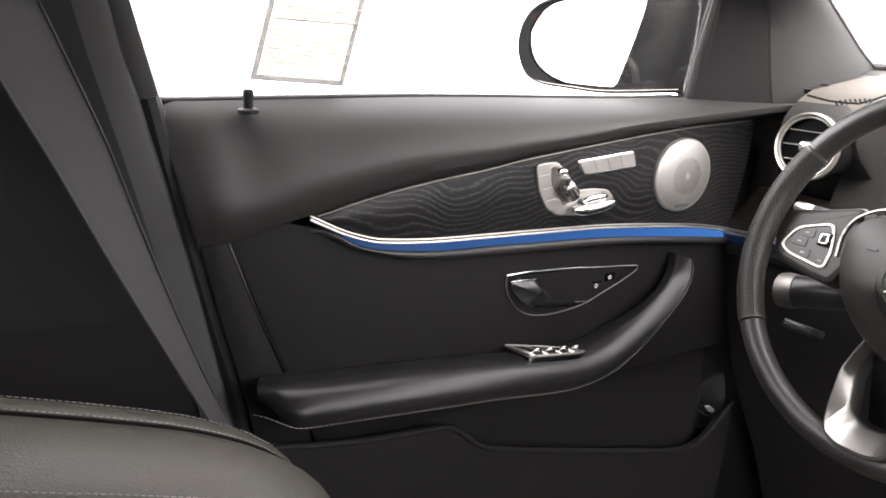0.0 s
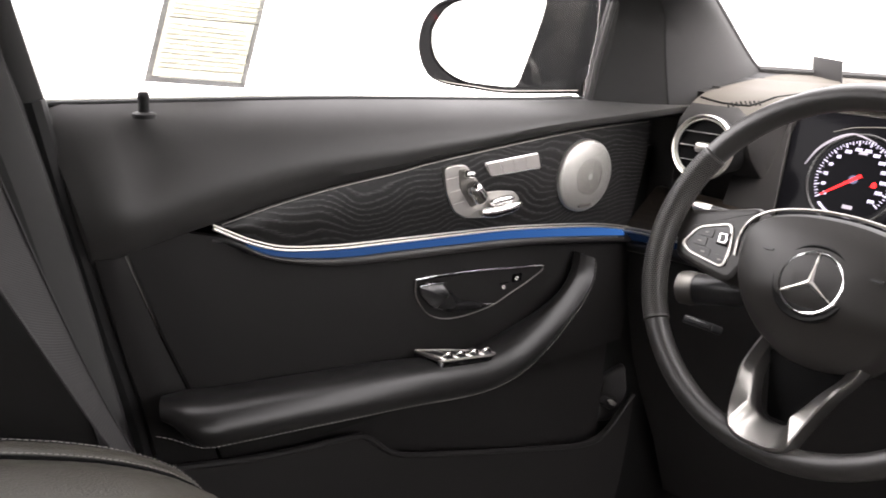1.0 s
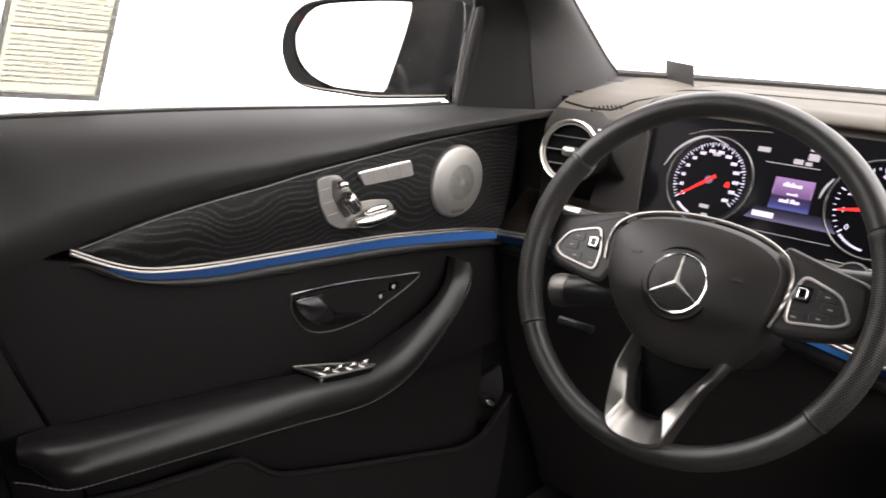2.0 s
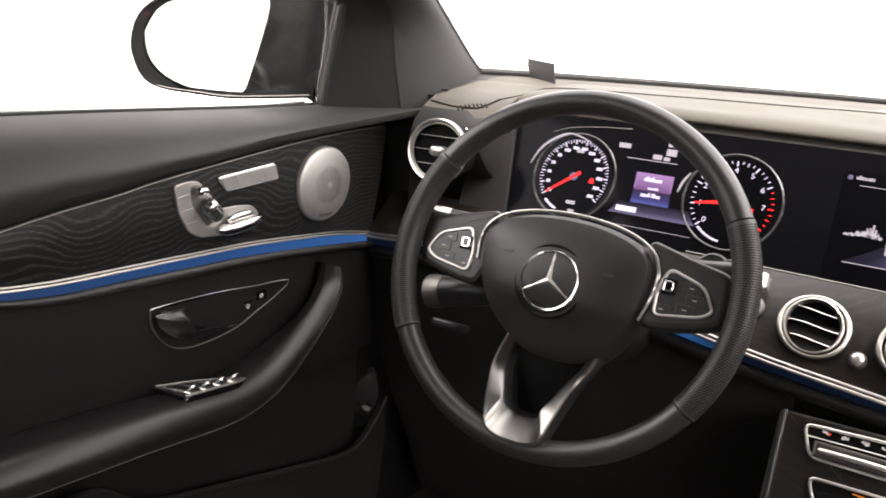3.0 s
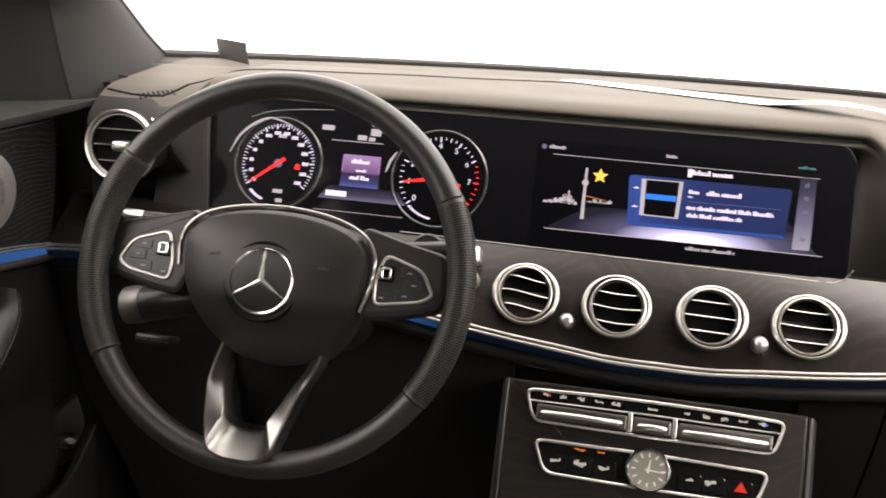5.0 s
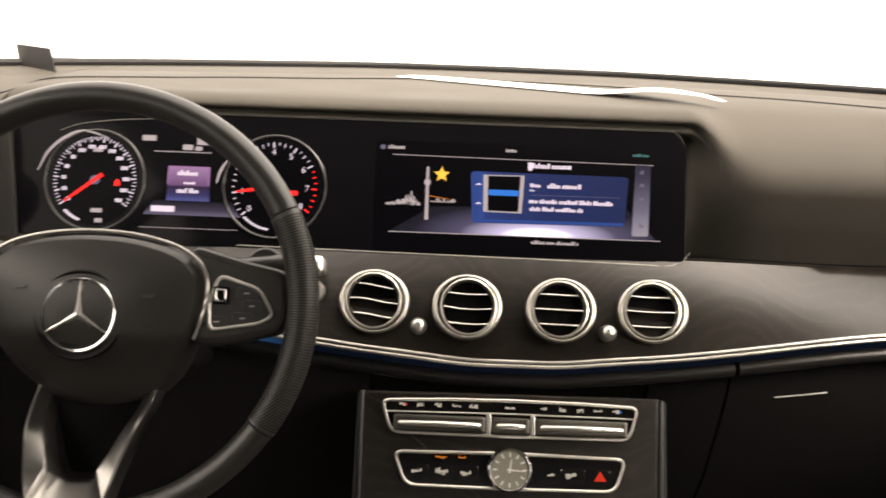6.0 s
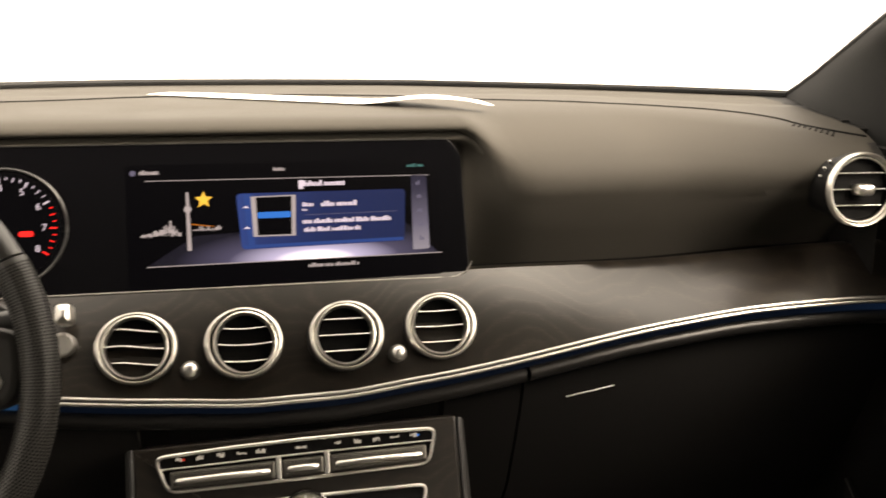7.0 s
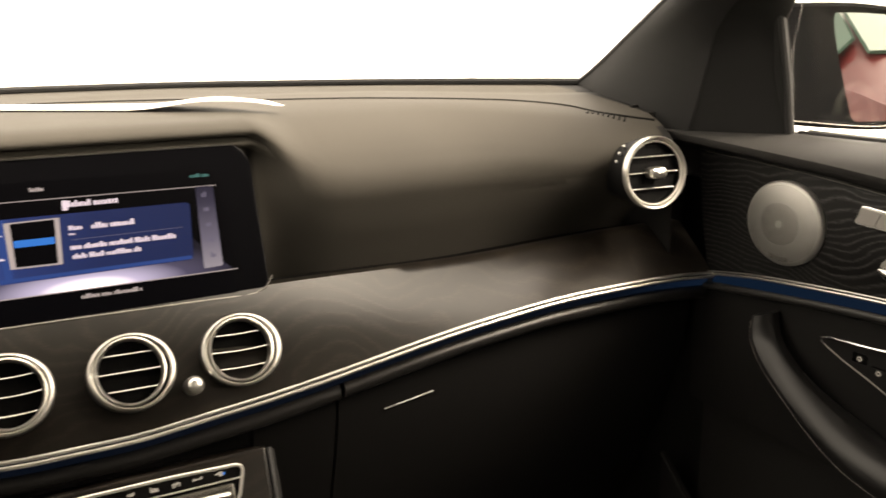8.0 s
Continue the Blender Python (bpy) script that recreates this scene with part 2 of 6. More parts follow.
thin_paper = thin_sheet("thin_paper", (0.74, 0.73, 0.67), (0.64, 0.635, 0.58))
thin_border = thin_sheet("printed_border", (0.34, 0.34, 0.33), (0.31, 0.31, 0.305))
thin_print = thin_sheet("faint_print", (0.68, 0.66, 0.59), (0.575, 0.565, 0.505))
wood_door = wood_material("black_ash_veneer", 1, 2, (0.0048, 0.0046, 0.0045), (0.038, 0.037, 0.037), 0.40, 0.3)
wood_dash = wood_material("black_ash_dash_veneer", 0, 2, (0.0065, 0.0052, 0.0040), (0.0165, 0.0132, 0.0101), 0.28, 0.08, gloss=0.38, lines=70.0)
headliner = material("headliner_cloth", (0.05, 0.05, 0.047), 0.9, spec=0.1, bump=(("noise", 500, 0.3, 0.001),), tint=0.08)
carpet = material("black_carpet", (0.050, 0.048, 0.046), 0.95, spec=0.05, bump=(("noise", 400, 0.7, 0.003),), tint=0.3)
paint_body = material("black_car_paint", (0.006, 0.006, 0.007), 0.18, spec=0.5, coat=0.6)
mirror_shell = material("mirror_black", (0.006, 0.006, 0.0062), 0.6, spec=0.0)
mirror_glass = material("mirror_glass", (0.40, 0.41, 0.40), 0.01, 1.0)
# For the unseen rear panes: tint added to cut light from behind.
dimming_glass = glass("dimming_glass", (0.26, 0.27, 0.27), 0.5)
clear_glass = glass("window_glass", (0.97, 0.98, 0.97), 0.5)
render_wall = material("grey_rendered_wall", (0.20, 0.20, 0.19), 0.85, spec=0.15, bump=(("noise", 12, 0.3, 0.01),), tint=0.15, tint_scale=0.8)
concrete = material("pale_concrete", (0.74, 0.73, 0.70), 0.8, spec=0.2, bump=(("noise", 30, 0.2, 0.004),), tint=0.06, tint_scale=0.6)
# light guides fed at one end: the glow falls off along them
ambient_blue = gradient_glow("ambient_light_blue", 1, -0.33, 0.22, ((0.0, (0.012, 0.052, 0.155)), (0.5, (0.021, 0.094, 0.29)), (1.0, (0.034, 0.15, 0.45))), BLUE_GLOW)
ambient_dim = glow("ambient_light_dim", (0.020, 0.075, 0.21), BLUE_GLOW * 0.26)
ambient_navy = gradient_glow("ambient_light_navy", 0, -0.70, 0.70, ((0.0, (0.010, 0.028, 0.075)), (0.20, (0.010, 0.028, 0.075)), (0.26, (0.08, 0.40, 1.1)), (0.31, (0.08, 0.40, 1.1)), (0.345, (0.010, 0.028, 0.075)), (0.9, (0.010, 0.028, 0.075)), (1.0, (0.02, 0.075, 0.22))), NAVY_GLOW)
red_glow = glow("red_pointer", (1.0, 0.03, 0.03), 1.6)
white_glow = glow("dial_white", (0.74, 0.70, 0.90), 1.10)
tile_glow = gradient_glow("message_tile", 2, 0.9276, 0.9631, ((0.0, (0.10, 0.13, 0.42)), (0.16, (0.05, 0.05, 0.20)), (0.42, (0.035, 0.02, 0.06)), (0.46, (0.20, 0.10, 0.27)), (1.0, (0.46, 0.28, 0.58))), 0.75)
band_glow = gradient_glow("instrument_floor_light", 2, 0.9127, 0.9276, ((0.0, (0.16, 0.15, 0.26)), (0.4, (0.05, 0.045, 0.09)), (1.0, (0.004, 0.004, 0.008))), 0.8)
sidebar_glow = gradient_glow("side_bar_light", 2, 0.9089, 0.9827, ((0.0, (0.50, 0.50, 0.66)), (0.35, (0.24, 0.24, 0.38)), (0.8, (0.06, 0.06, 0.12)), (1.0, (0.03, 0.03, 0.07))), 0.6)
lilac_glow = glow("lilac_tile", (0.36, 0.20, 0.45), 0.85)
popup_blue = gradient_glow("popup_blue", 0, -0.048, 0.125, ((0.0, (0.030, 0.085, 0.40)), (0.12, (0.022, 0.055, 0.26)), (0.5, (0.014, 0.032, 0.155)), (1.0, (0.012, 0.028, 0.13))), 0.72)
edge_blue = glow("popup_edge_blue", (0.035, 0.095, 0.40), 0.7)
sky_blue_glow = glow("cover_blue", (0.02, 0.22, 0.85), 0.9)
gold_glow = glow("gold_star", (1.0, 0.62, 0.10), 1.1)
grey_glow = glow("grey_bar", (0.22, 0.22, 0.36), 0.6)
silver_glow = glow("silver_bar", (0.55, 0.52, 0.58), 0.8)
orange_glow = glow("orange_icon", (0.9, 0.30, 0.05), 0.55)
hazard_red = glow("hazard_red", (0.75, 0.05, 0.03), 0.7)
icon_white = glow("icon_white", (0.55, 0.54, 0.50), 0.7)
teal_glow = glow("teal_mark", (0.10, 0.34, 0.36), 0.5)
screen_black = glow("screen_black", (0.004, 0.004, 0.006), 0.5)


def floor_glow_material():
    """The lit floor of the picture on the display: bright in the middle of the lower edge, dark upward and to the sides."""
    m = bpy.data.materials.new("display_floor_light")
    m.use_nodes = True
    nt = m.node_tree
    p = nt.nodes["Principled BSDF"]
    p.inputs["Base Color"].default_value = (0.003, 0.003, 0.004, 1)
    p.inputs["Roughness"].default_value = 0.25
    p.inputs["Specular IOR Level"].default_value = 0.12
    tc = nt.nodes.new("ShaderNodeTexCoord")
    mp = nt.nodes.new("ShaderNodeMapping")
    mp.inputs["Location"].default_value = (-0.14, 1.02, 0)
    mp.inputs["Scale"].default_value = (5.2, 21.0, 0.0)
    nt.links.new(tc.outputs["Object"], mp.inputs["Vector"])
    g = nt.nodes.new("ShaderNodeTexGradient")
    g.gradient_type = "SPHERICAL"
    nt.links.new(mp.outputs[0], g.inputs["Vector"])
    r = nt.nodes.new("ShaderNodeValToRGB")
    r.color_ramp.elements[0].color = (0.002, 0.002, 0.004, 1)
    r.color_ramp.elements[1].color = (0.90, 0.88, 1.0, 1)
    k = r.color_ramp.elements.new(0.28)
    k.color = (0.003, 0.003, 0.006, 1)
    k = r.color_ramp.elements.new(0.55)
    k.color = (0.026, 0.026, 0.052, 1)
    k = r.color_ramp.elements.new(0.78)
    k.color = (0.20, 0.20, 0.32, 1)
    nt.links.new(g.outputs["Fac"], r.inputs[0])
    nt.links.new(r.outputs["Color"], p.inputs["Emission Color"])
    p.inputs["Emission Strength"].default_value = GLOW * 3.0
    return m


floor_glow = floor_glow_material()


# ---- mesh helpers ----
def link_mesh(name, bm, mat, sharp=38):
    bmesh.ops.recalc_face_normals(bm, faces=bm.faces[:])
    me = bpy.data.meshes.new(name)
    bm.to_mesh(me)
    bm.free()
    me.materials.append(mat)
    me.shade_smooth()
    me.set_sharp_from_angle(angle=radians(sharp))
    return new(name, me)


def part(name, bm, mat, parent, label=""):
    ob = link_mesh(name, bm, mat)
    ob.parent = parent
    if parent.type == "EMPTY":
        ob.matrix_parent_inverse = Matrix.Translation(-parent.location)
    if label:
        tagged(ob, label)
    return ob


def thing(name, label, category, base=(0, 0, 0), kind="", group=""):
    ob = new(name)
    ob.empty_display_size = 0.05
    ob.location = base
    tagged(ob, label, category, group, kind)
    return ob


def smooth(x, a, b):
    t = min(1.0, max(0.0, (x - a) / (b - a)))
    return t * t * (3 - 2 * t)


def curve(pts, n):
    """n points at even steps along a Catmull-Rom curve through pts."""
    p = [np.array(q, float) for q in pts]
    p = [2 * p[0] - p[1]] + p + [2 * p[-1] - p[-2]]
    out = []
    for i in range(1, len(p) - 2):
        for k in range(16):
            t = k / 16
            a, b, c, d = p[i - 1:i + 3]
            out.append(0.5 * (2 * b + (c - a) * t + (2 * a - 5 * b + 4 * c - d) * t * t + (3 * b - a - 3 * c + d) * t ** 3))
    out.append(p[-2])
    o = np.array(out)
    s = np.concatenate([[0], np.cumsum(np.linalg.norm(np.diff(o, axis=0), axis=1))])
    u = np.linspace(0, s[-1], n)
    return np.stack([np.interp(u, s, o[:, k]) for k in range(o.shape[1])], 1)


def table(pts):
    """A smooth function through (x, y) pairs."""
    o = curve(pts, 120)
    return lambda x: float(np.interp(x, o[:, 0], o[:, 1]))


def surface(rows, close_rows=False, close_cols=False, bm=None):
    bm = bm or bmesh.new()
    v = [[bm.verts.new(tuple(p)) for p in r] for r in rows]
    nr, nc = len(v), len(v[0])
    for i in range(nr if close_rows else nr - 1):
        for j in range(nc if close_cols else nc - 1):
            a, b = v[i], v[(i + 1) % nr]
            k = (j + 1) % nc
            bm.faces.new((a[j], a[k], b[k], b[j]))
    return bm, v


def slab(rows, back, bm=None):
    """A curved sheet with thickness: the front given by rows, the back shifted by the vector back."""
    bm = bm or bmesh.new()
    bk = np.array(back, float)
    _, f = surface(rows, bm=bm)
    _, b = surface([[np.array(p) + bk for p in r] for r in rows], bm=bm)
    n, m = len(f), len(f[0])
    ring = [(i, 0) for i in range(n)] + [(n - 1, j) for j in range(1, m)] + [(i, m - 1) for i in range(n - 2, -1, -1)] + [(0, j) for j in range(m - 2, 0, -1)]
    for k in range(len(ring)):
        (i, j), (p, q) = ring[k], ring[(k + 1) % len(ring)]
        bm.faces.new((f[i][j], f[p][q], b[p][q], b[i][j]))
    return bm


def tube(path, r, n=8, closed=False, bm=None, flat=1.0, up=None):
    """A round bar along path; r a number or one per point; flat squeezes it along the second axis."""
    bm = bm or bmesh.new()
    p = [np.array(q, float) for q in path]
    m = len(p)
    rows = []
    ref = np.array(up if up is not None else (0.13, 0.29, 0.95), float)
    for i in range(m):
        t = (p[(i + 1) % m] - p[i - 1]) if closed else (p[min(i + 1, m - 1)] - p[max(i - 1, 0)])
        t = t / (np.linalg.norm(t) + 1e-12)
        a = np.cross(t, ref)
        a /= np.linalg.norm(a) + 1e-12
        b = np.cross(a, t)
        ri = r[i] if hasattr(r, "__len__") else r
        rows.append([p[i] + ri * (math.cos(w) * a * flat + math.sin(w) * b) for w in np.linspace(0, 2 * math.pi, n, endpoint=False)])
    _, v = surface(rows, close_rows=closed, close_cols=True, bm=bm)
    if not closed:
        bm.faces.new(v[0])
        bm.faces.new(v[-1][::-1])
    return bm


def axes(origin, u, v, n):
    """Maps (a, b, h) to origin + a*u + b*v + h*n."""
    o, u, v, n = [np.array(q, float) for q in (origin, u, v, n)]
    return lambda a, b, h=0.0: o + a * u + b * v + h * n


def inset(poly, d):
    p = np.array(poly, float)
    area = sum(p[i - 1][0] * p[i][1] - p[i][0] * p[i - 1][1] for i in range(len(p)))
    out = []
    for i in range(len(p)):
        e1, e2 = p[i] - p[i - 1], p[(i + 1) % len(p)] - p[i]
        e1, e2 = e1 / (np.linalg.norm(e1) + 1e-9), e2 / (np.linalg.norm(e2) + 1e-9)
        n1, n2 = np.array((-e1[1], e1[0])), np.array((-e2[1], e2[0]))
        k = (n1 + n2) / max(0.4, 1 + n1 @ n2)
        out.append(p[i] + k * d * (1 if area > 0 else -1))
    return out


def rounded(poly, r, n=4):
    """A polygon with rounded corners."""
    p = [np.array(q, float) for q in poly]
    out = []
    for i in range(len(p)):
        a, b, c = p[i - 1], p[i], p[(i + 1) % len(p)]
        la, lc = np.linalg.norm(a - b), np.linalg.norm(c - b)
        d = min(r, la * 0.45, lc * 0.45)
        s, e = b + (a - b) / la * d, b + (c - b) / lc * d
        for t in np.linspace(0, 1, n + 1):
            out.append((1 - t) ** 2 * s + 2 * t * (1 - t) * b + t * t * e)
    return out


def rect(cx, cy, w, h):
    return [(cx - w / 2, cy - h / 2), (cx + w / 2, cy - h / 2), (cx + w / 2, cy + h / 2), (cx - w / 2, cy + h / 2)]


def circle(cx, cy, r, n=40, r2=None):
    return [(cx + r * math.cos(t), cy + (r2 or r) * math.sin(t)) for t in np.linspace(0, 2 * math.pi, n, endpoint=False)]


def prism(poly, at, h0, h1, bevel=0.0, bm=None, dome=0.0):
    """A plate with outline poly, from height h0 to h1, its upper edge rounded by bevel; dome raises the middle."""
    bm = bm or bmesh.new()
    rings = [(poly, h0), (poly, h1 - bevel)]
    if bevel:
        rings += [(inset(poly, bevel * 0.35), h1 - bevel * 0.3), (inset(poly, bevel), h1)]
        if not dome:
            rings.append((inset(poly, bevel * 1.25), h1))                # keeps the flat top flat-shaded
    top = rings[-1][0]
    if dome:
        c = np.mean(np.array(top), axis=0)
        for k, q in ((0.85, 0.3), (0.6, 0.68), (0.3, 0.93)):
            rings.append(([c + (np.array(p) - c) * k for p in top], h1 + dome * q))
    rows = [[at(p[0], p[1], h) for p in ring] for ring, h in rings]
    _, v = surface(rows, close_cols=True, bm=bm)
    bm.faces.new(v[0])
    bm.faces.new(v[-1])
    return bm


def ring_plate(poly, at, width, h0, h1, bevel=0.0008, bm=None):
    """A raised frame: outline poly, inward width."""
    bm = bm or bmesh.new()
    inner = inset(poly, width)
    rings = [(poly, h0), (poly, h1 - bevel), (inset(poly, bevel), h1), (inset(poly, width - bevel), h1), (inner, h1 - bevel), (inner, h0)]
    surface([[at(p[0], p[1], h) for p in r] for r, h in rings], close_rows=True, close_cols=True, bm=bm)
    return bm


def lathe(profile, at, n=48, bm=None, caps=True):
    """Turned shape about the h axis of at: profile of (radius, height)."""
    bm = bm or bmesh.new()
    rows = [[at(r * math.cos(t), r * math.sin(t), h) for t in np.linspace(0, 2 * math.pi, n, endpoint=False)] for r, h in profile]
    _, v = surface(rows, close_cols=True, bm=bm)
    if caps:
        bm.faces.new(v[0])
        bm.faces.new(v[-1])
    return bm


def dashes(path, at_r, length, gap, bm=None):
    """A stitched seam: short thread pieces along path."""
    bm = bm or bmesh.new()
    p = np.array(path, float)
    s = np.concatenate([[0], np.cumsum(np.linalg.norm(np.diff(p, axis=0), axis=1))])
    u = 0.0
    while u + length < s[-1]:
        q = [np.array([np.interp(w, s, p[:, k]) for k in range(3)]) for w in (u, u + length)]
        tube(q, at_r, 5, bm=bm)
        u += length + gap
    return bm


def text_mesh(body, size, at, cx, cy, h, bm=None):
    """Lettering in the built-in font, laid on a plane."""
    cu = bpy.data.curves.new("lettering", "FONT")
    cu.body, cu.size, cu.align_x, cu.align_y = body, size, "CENTER", "CENTER"
    cu.resolution_u = 3
    tmp = bpy.data.objects.new("lettering", cu)
    scene.collection.objects.link(tmp)
    me = bpy.data.meshes.new_from_object(tmp.evaluated_get(bpy.context.evaluated_depsgraph_get()))
    bpy.data.objects.remove(tmp)
    bm = bm or bmesh.new()
    vs = [bm.verts.new(tuple(at(cx + v.co.x, cy + v.co.y, h))) for v in me.vertices]
    for f in me.polygons:
        try:
            bm.faces.new([vs[i] for i in f.vertices])
        except ValueError:
            pass
    bpy.data.meshes.remove(me)
    return bm


# ---- the place round the car ----
def sheet(name, poly, at, h0, h1, mat, label, category):
    ob = link_mesh(name, prism(poly, at, h0, h1), mat)
    return tagged(ob, label, category, kind="structure")


WORLD_AXES = axes((0, 0, 0), (1, 0, 0), (0, 1, 0), (0, 0, 1))
sheet("ground", rect(0, 0, 1200, 1200), WORLD_AXES, -0.3, 0.0, concrete, "pale sunlit concrete ground round the car", "ground")


# Added wall: gives the passenger's mirror a dimmer backdrop than the sky.
sheet("wall_mirror_backdrop", [(-18.0, 0.0), (-9.0, 0.0), (-9.0, 3.2), (-18.0, 3.2)], axes((6.2, 0, 0), (0, 1, 0), (0, 0, 1), (-1, 0, 0)), -0.3, 0.0, render_wall, "added grey wall, a dim backdrop for the passenger's mirror", "wall")


def cabin_shell():
    """Floor, roof and the rear of the cabin, which close the car behind and over the camera."""
    sheet("floor", rect(0, -0.6, 1.62, 2.9), WORLD_AXES, 0.26, 0.30, carpet, "black carpeted car floor", "floor")
    def roof(x0, x1, y0, y1, bm, n=9):
        rows = [[(x, y, 1.40 - 0.06 * (x / 0.6) ** 2 - 0.05 * ((y + 0.9) / 0.9) ** 2) for x in np.linspace(x0, x1, n)] for y in np.linspace(y0, y1, n)]
        return slab(rows, (0, 0, 0.04), bm=bm)
    tagged(link_mesh("ceiling", roof(-0.60, 0.60, -1.75, 0.04, None, 17), headliner), "dark cloth headliner over the seats", "ceiling", kind="structure")
    at = axes((0, -1.95, 0), (1, 0, 0), (0, 0, 1), (0, 1, 0))
    sheet("wall_rear", rect(0, 0.65, 1.56, 0.78), at, -0.05, 0.0, leather_dark, "black rear seat bulkhead of the cabin", "wall")
    rows = [[(x, -1.93 + 0.28 * q, 1.03 + 0.33 * q - 0.03 * (x / 0.6) ** 2) for x in np.linspace(-0.66 + 0.06 * q, 0.66 - 0.06 * q, 9)] for q in np.linspace(0, 1, 6)]
    pane = tagged(link_mesh("window_5", slab(rows, (0, -0.004, 0.002)), dimming_glass), "unseen rear window, tinted to dim light from behind", "window", kind="structure")
    pane.visible_shadow = False
    for s, nm in ((-1, "wall_left"), (1, "wall_right")):
        at = axes((s * 0.78, 0, 0), (0, 1, 0), (0, 0, 1), (-s, 0, 0))
        sheet(nm, [(-1.95, 0.26), (-0.62, 0.26), (-0.62, 1.02), (-1.95, 1.02)], at, -0.06, 0.0, leather_dark, "black rear door panel of the car", "wall")
        rows = [[(s * (0.775 - 0.10 * (z - 1.0) - 0.25 * (z - 1.0) ** 2), y, z) for y in np.linspace(-1.92, -0.66, 8)] for z in np.linspace(1.01, 1.36, 6)]
        pane = tagged(link_mesh("window_3" if s < 0 else "window_4", slab(rows, (s * 0.004, 0, 0)), dimming_glass), "unseen rear door window, tinted to dim light from behind", "window", kind="structure")
        pane.visible_shadow = False
        # rear roof pillar
        c = [((s * 0.74), -1.70, 1.02), (s * 0.70, -1.62, 1.18), (s * 0.62, -1.50, 1.36)]
        tagged(link_mesh("pillar_trim", tube(curve(c, 8), 0.07, 10), trim_grey), "grey rear roof pillar trim", "pillar", kind="structure")
        # roof rail over the doors
        c = [(s * 0.645, 0.14, 1.235), (s * 0.62, -0.1, 1.32), (s * 0.62, -0.7, 1.365), (s * 0.62, -1.6, 1.33)]
        tagged(link_mesh("trim", tube(curve(c, 20), 0.035, 10), trim_grey), "grey roof rail trim over the doors", "trim", kind="structure")
    tagged(link_mesh("trim", tube(curve([(-0.63, 0.10, 1.265), (-0.33, 0.055, 1.318), (0, 0.04, 1.335), (0.33, 0.055, 1.318), (0.63, 0.10, 1.265)], 20), 0.03, 10), trim_grey),
           "grey windscreen header trim", "trim", kind="structure")


cabin_shell()

# ---- windscreen, front pillars ----
COWL = table([(0.0, 0.82), (0.2, 0.80), (0.35, 0.735), (0.5, 0.655), (0.62, 0.56), (0.70, 0.49), (0.78, 0.42)])
COWL_Z = 1.052


def windscreen():
    rows = []
    for k in np.linspace(0, 1, 8):
        r = []
        for x in np.linspace(-1, 1, 17):
            a = np.array((x * 0.70, COWL(abs(x) * 0.70) + 0.01, 1.045))
            b = np.array((x * 0.61, 0.10 - 0.06 * (1 - x * x), 1.335 - 0.055 * x * x))
            r.append(a + (b - a) * k + np.array((0, 0, 0.05 * math.sin(math.pi * k))))
        rows.append(r)
    ob = link_mesh("window_1", slab(rows, (0, 0.003, 0.004)), clear_glass)
    ob.visible_shadow = False
    tagged(ob, "clear raked windscreen of the car", "windscreen", kind="structure")
    c = [(x, COWL(abs(x)) - 0.004, COWL_Z + 0.002) for x in np.linspace(-0.70, 0.70, 40)]
    tagged(link_mesh("trim", tube(c, 0.0055, 8), rubber), "black windscreen seal along the dashboard", "trim", kind="structure")


windscreen()
PILLAR_FRONT = [(0.704, 0.515, 1.046), (0.699, 0.482, 1.054), (0.691, 0.425, 1.080), (0.684, 0.378, 1.105), (0.672, 0.302, 1.144), (0.650, 0.170, 1.215), (0.612, 0.02, 1.302)]
PILLAR_BACK = [(0.742, 0.152, 0.990), (0.742, 0.154, 1.022), (0.740, 0.157, 1.060), (0.734, 0.160, 1.100), (0.722, 0.150, 1.150), (0.680, 0.02, 1.240), (0.64, -0.12, 1.305)]


def front_pillar(s):
    f, b = curve(PILLAR_FRONT, 18), curve(PILLAR_BACK, 18)
    rows = []
    for i, (p, q) in enumerate(zip(f, b)):
        r = []
        for k in np.linspace(0, 1, 11):
            v = p + (q - p) * k
            bulge = (0.030 + 0.018 * (1 - smooth(i, 0.0, 6.0))) * math.sin(math.pi * min(1.0, k * 0.98)) ** 0.9 * (1 - 0.35 * smooth(k, 0.6, 1.0))
            r.append((s * (v[0] - bulge), v[1], v[2] - 0.2 * bulge))
        rows.append([(s * (p[0] + 0.03), p[1] + 0.02, p[2] + 0.005)] + r + [(s * (q[0] + 0.004), q[1] - 0.001, q[2])])
    back = [[(p[0] + s * 0.0012, p[1] + 0.001, p[2]) for p in r[6:]] for r in rows]
    rows = [r[:9] for r in rows]
    tagged(link_mesh("pillar_trim", slab(back, (s * 0.012, 0.012, 0.004)), end_plastic), "black plastic panel behind the windscreen pillar", "pillar", kind="structure")
    rows = [r + [(r[-1][0] + s * 0.004, r[-1][1] - 0.001, r[-1][2])] for r in rows]
    ob = link_mesh("pillar_trim", slab(rows, (s * 0.006, 0.008, 0.003)), trim_grey)
    tagged(ob, "dark grey cloth-covered windscreen pillar trim", "pillar", kind="structure")
    e = [(s * (p[0] + 0.004), p[1] + 0.004, p[2]) for p in f]
    tagged(link_mesh("trim", tube(e, 0.005, 8), rubber), "black windscreen edge seal on the pillar", "trim", kind="structure")


for side in (-1, 1):
    front_pillar(side)

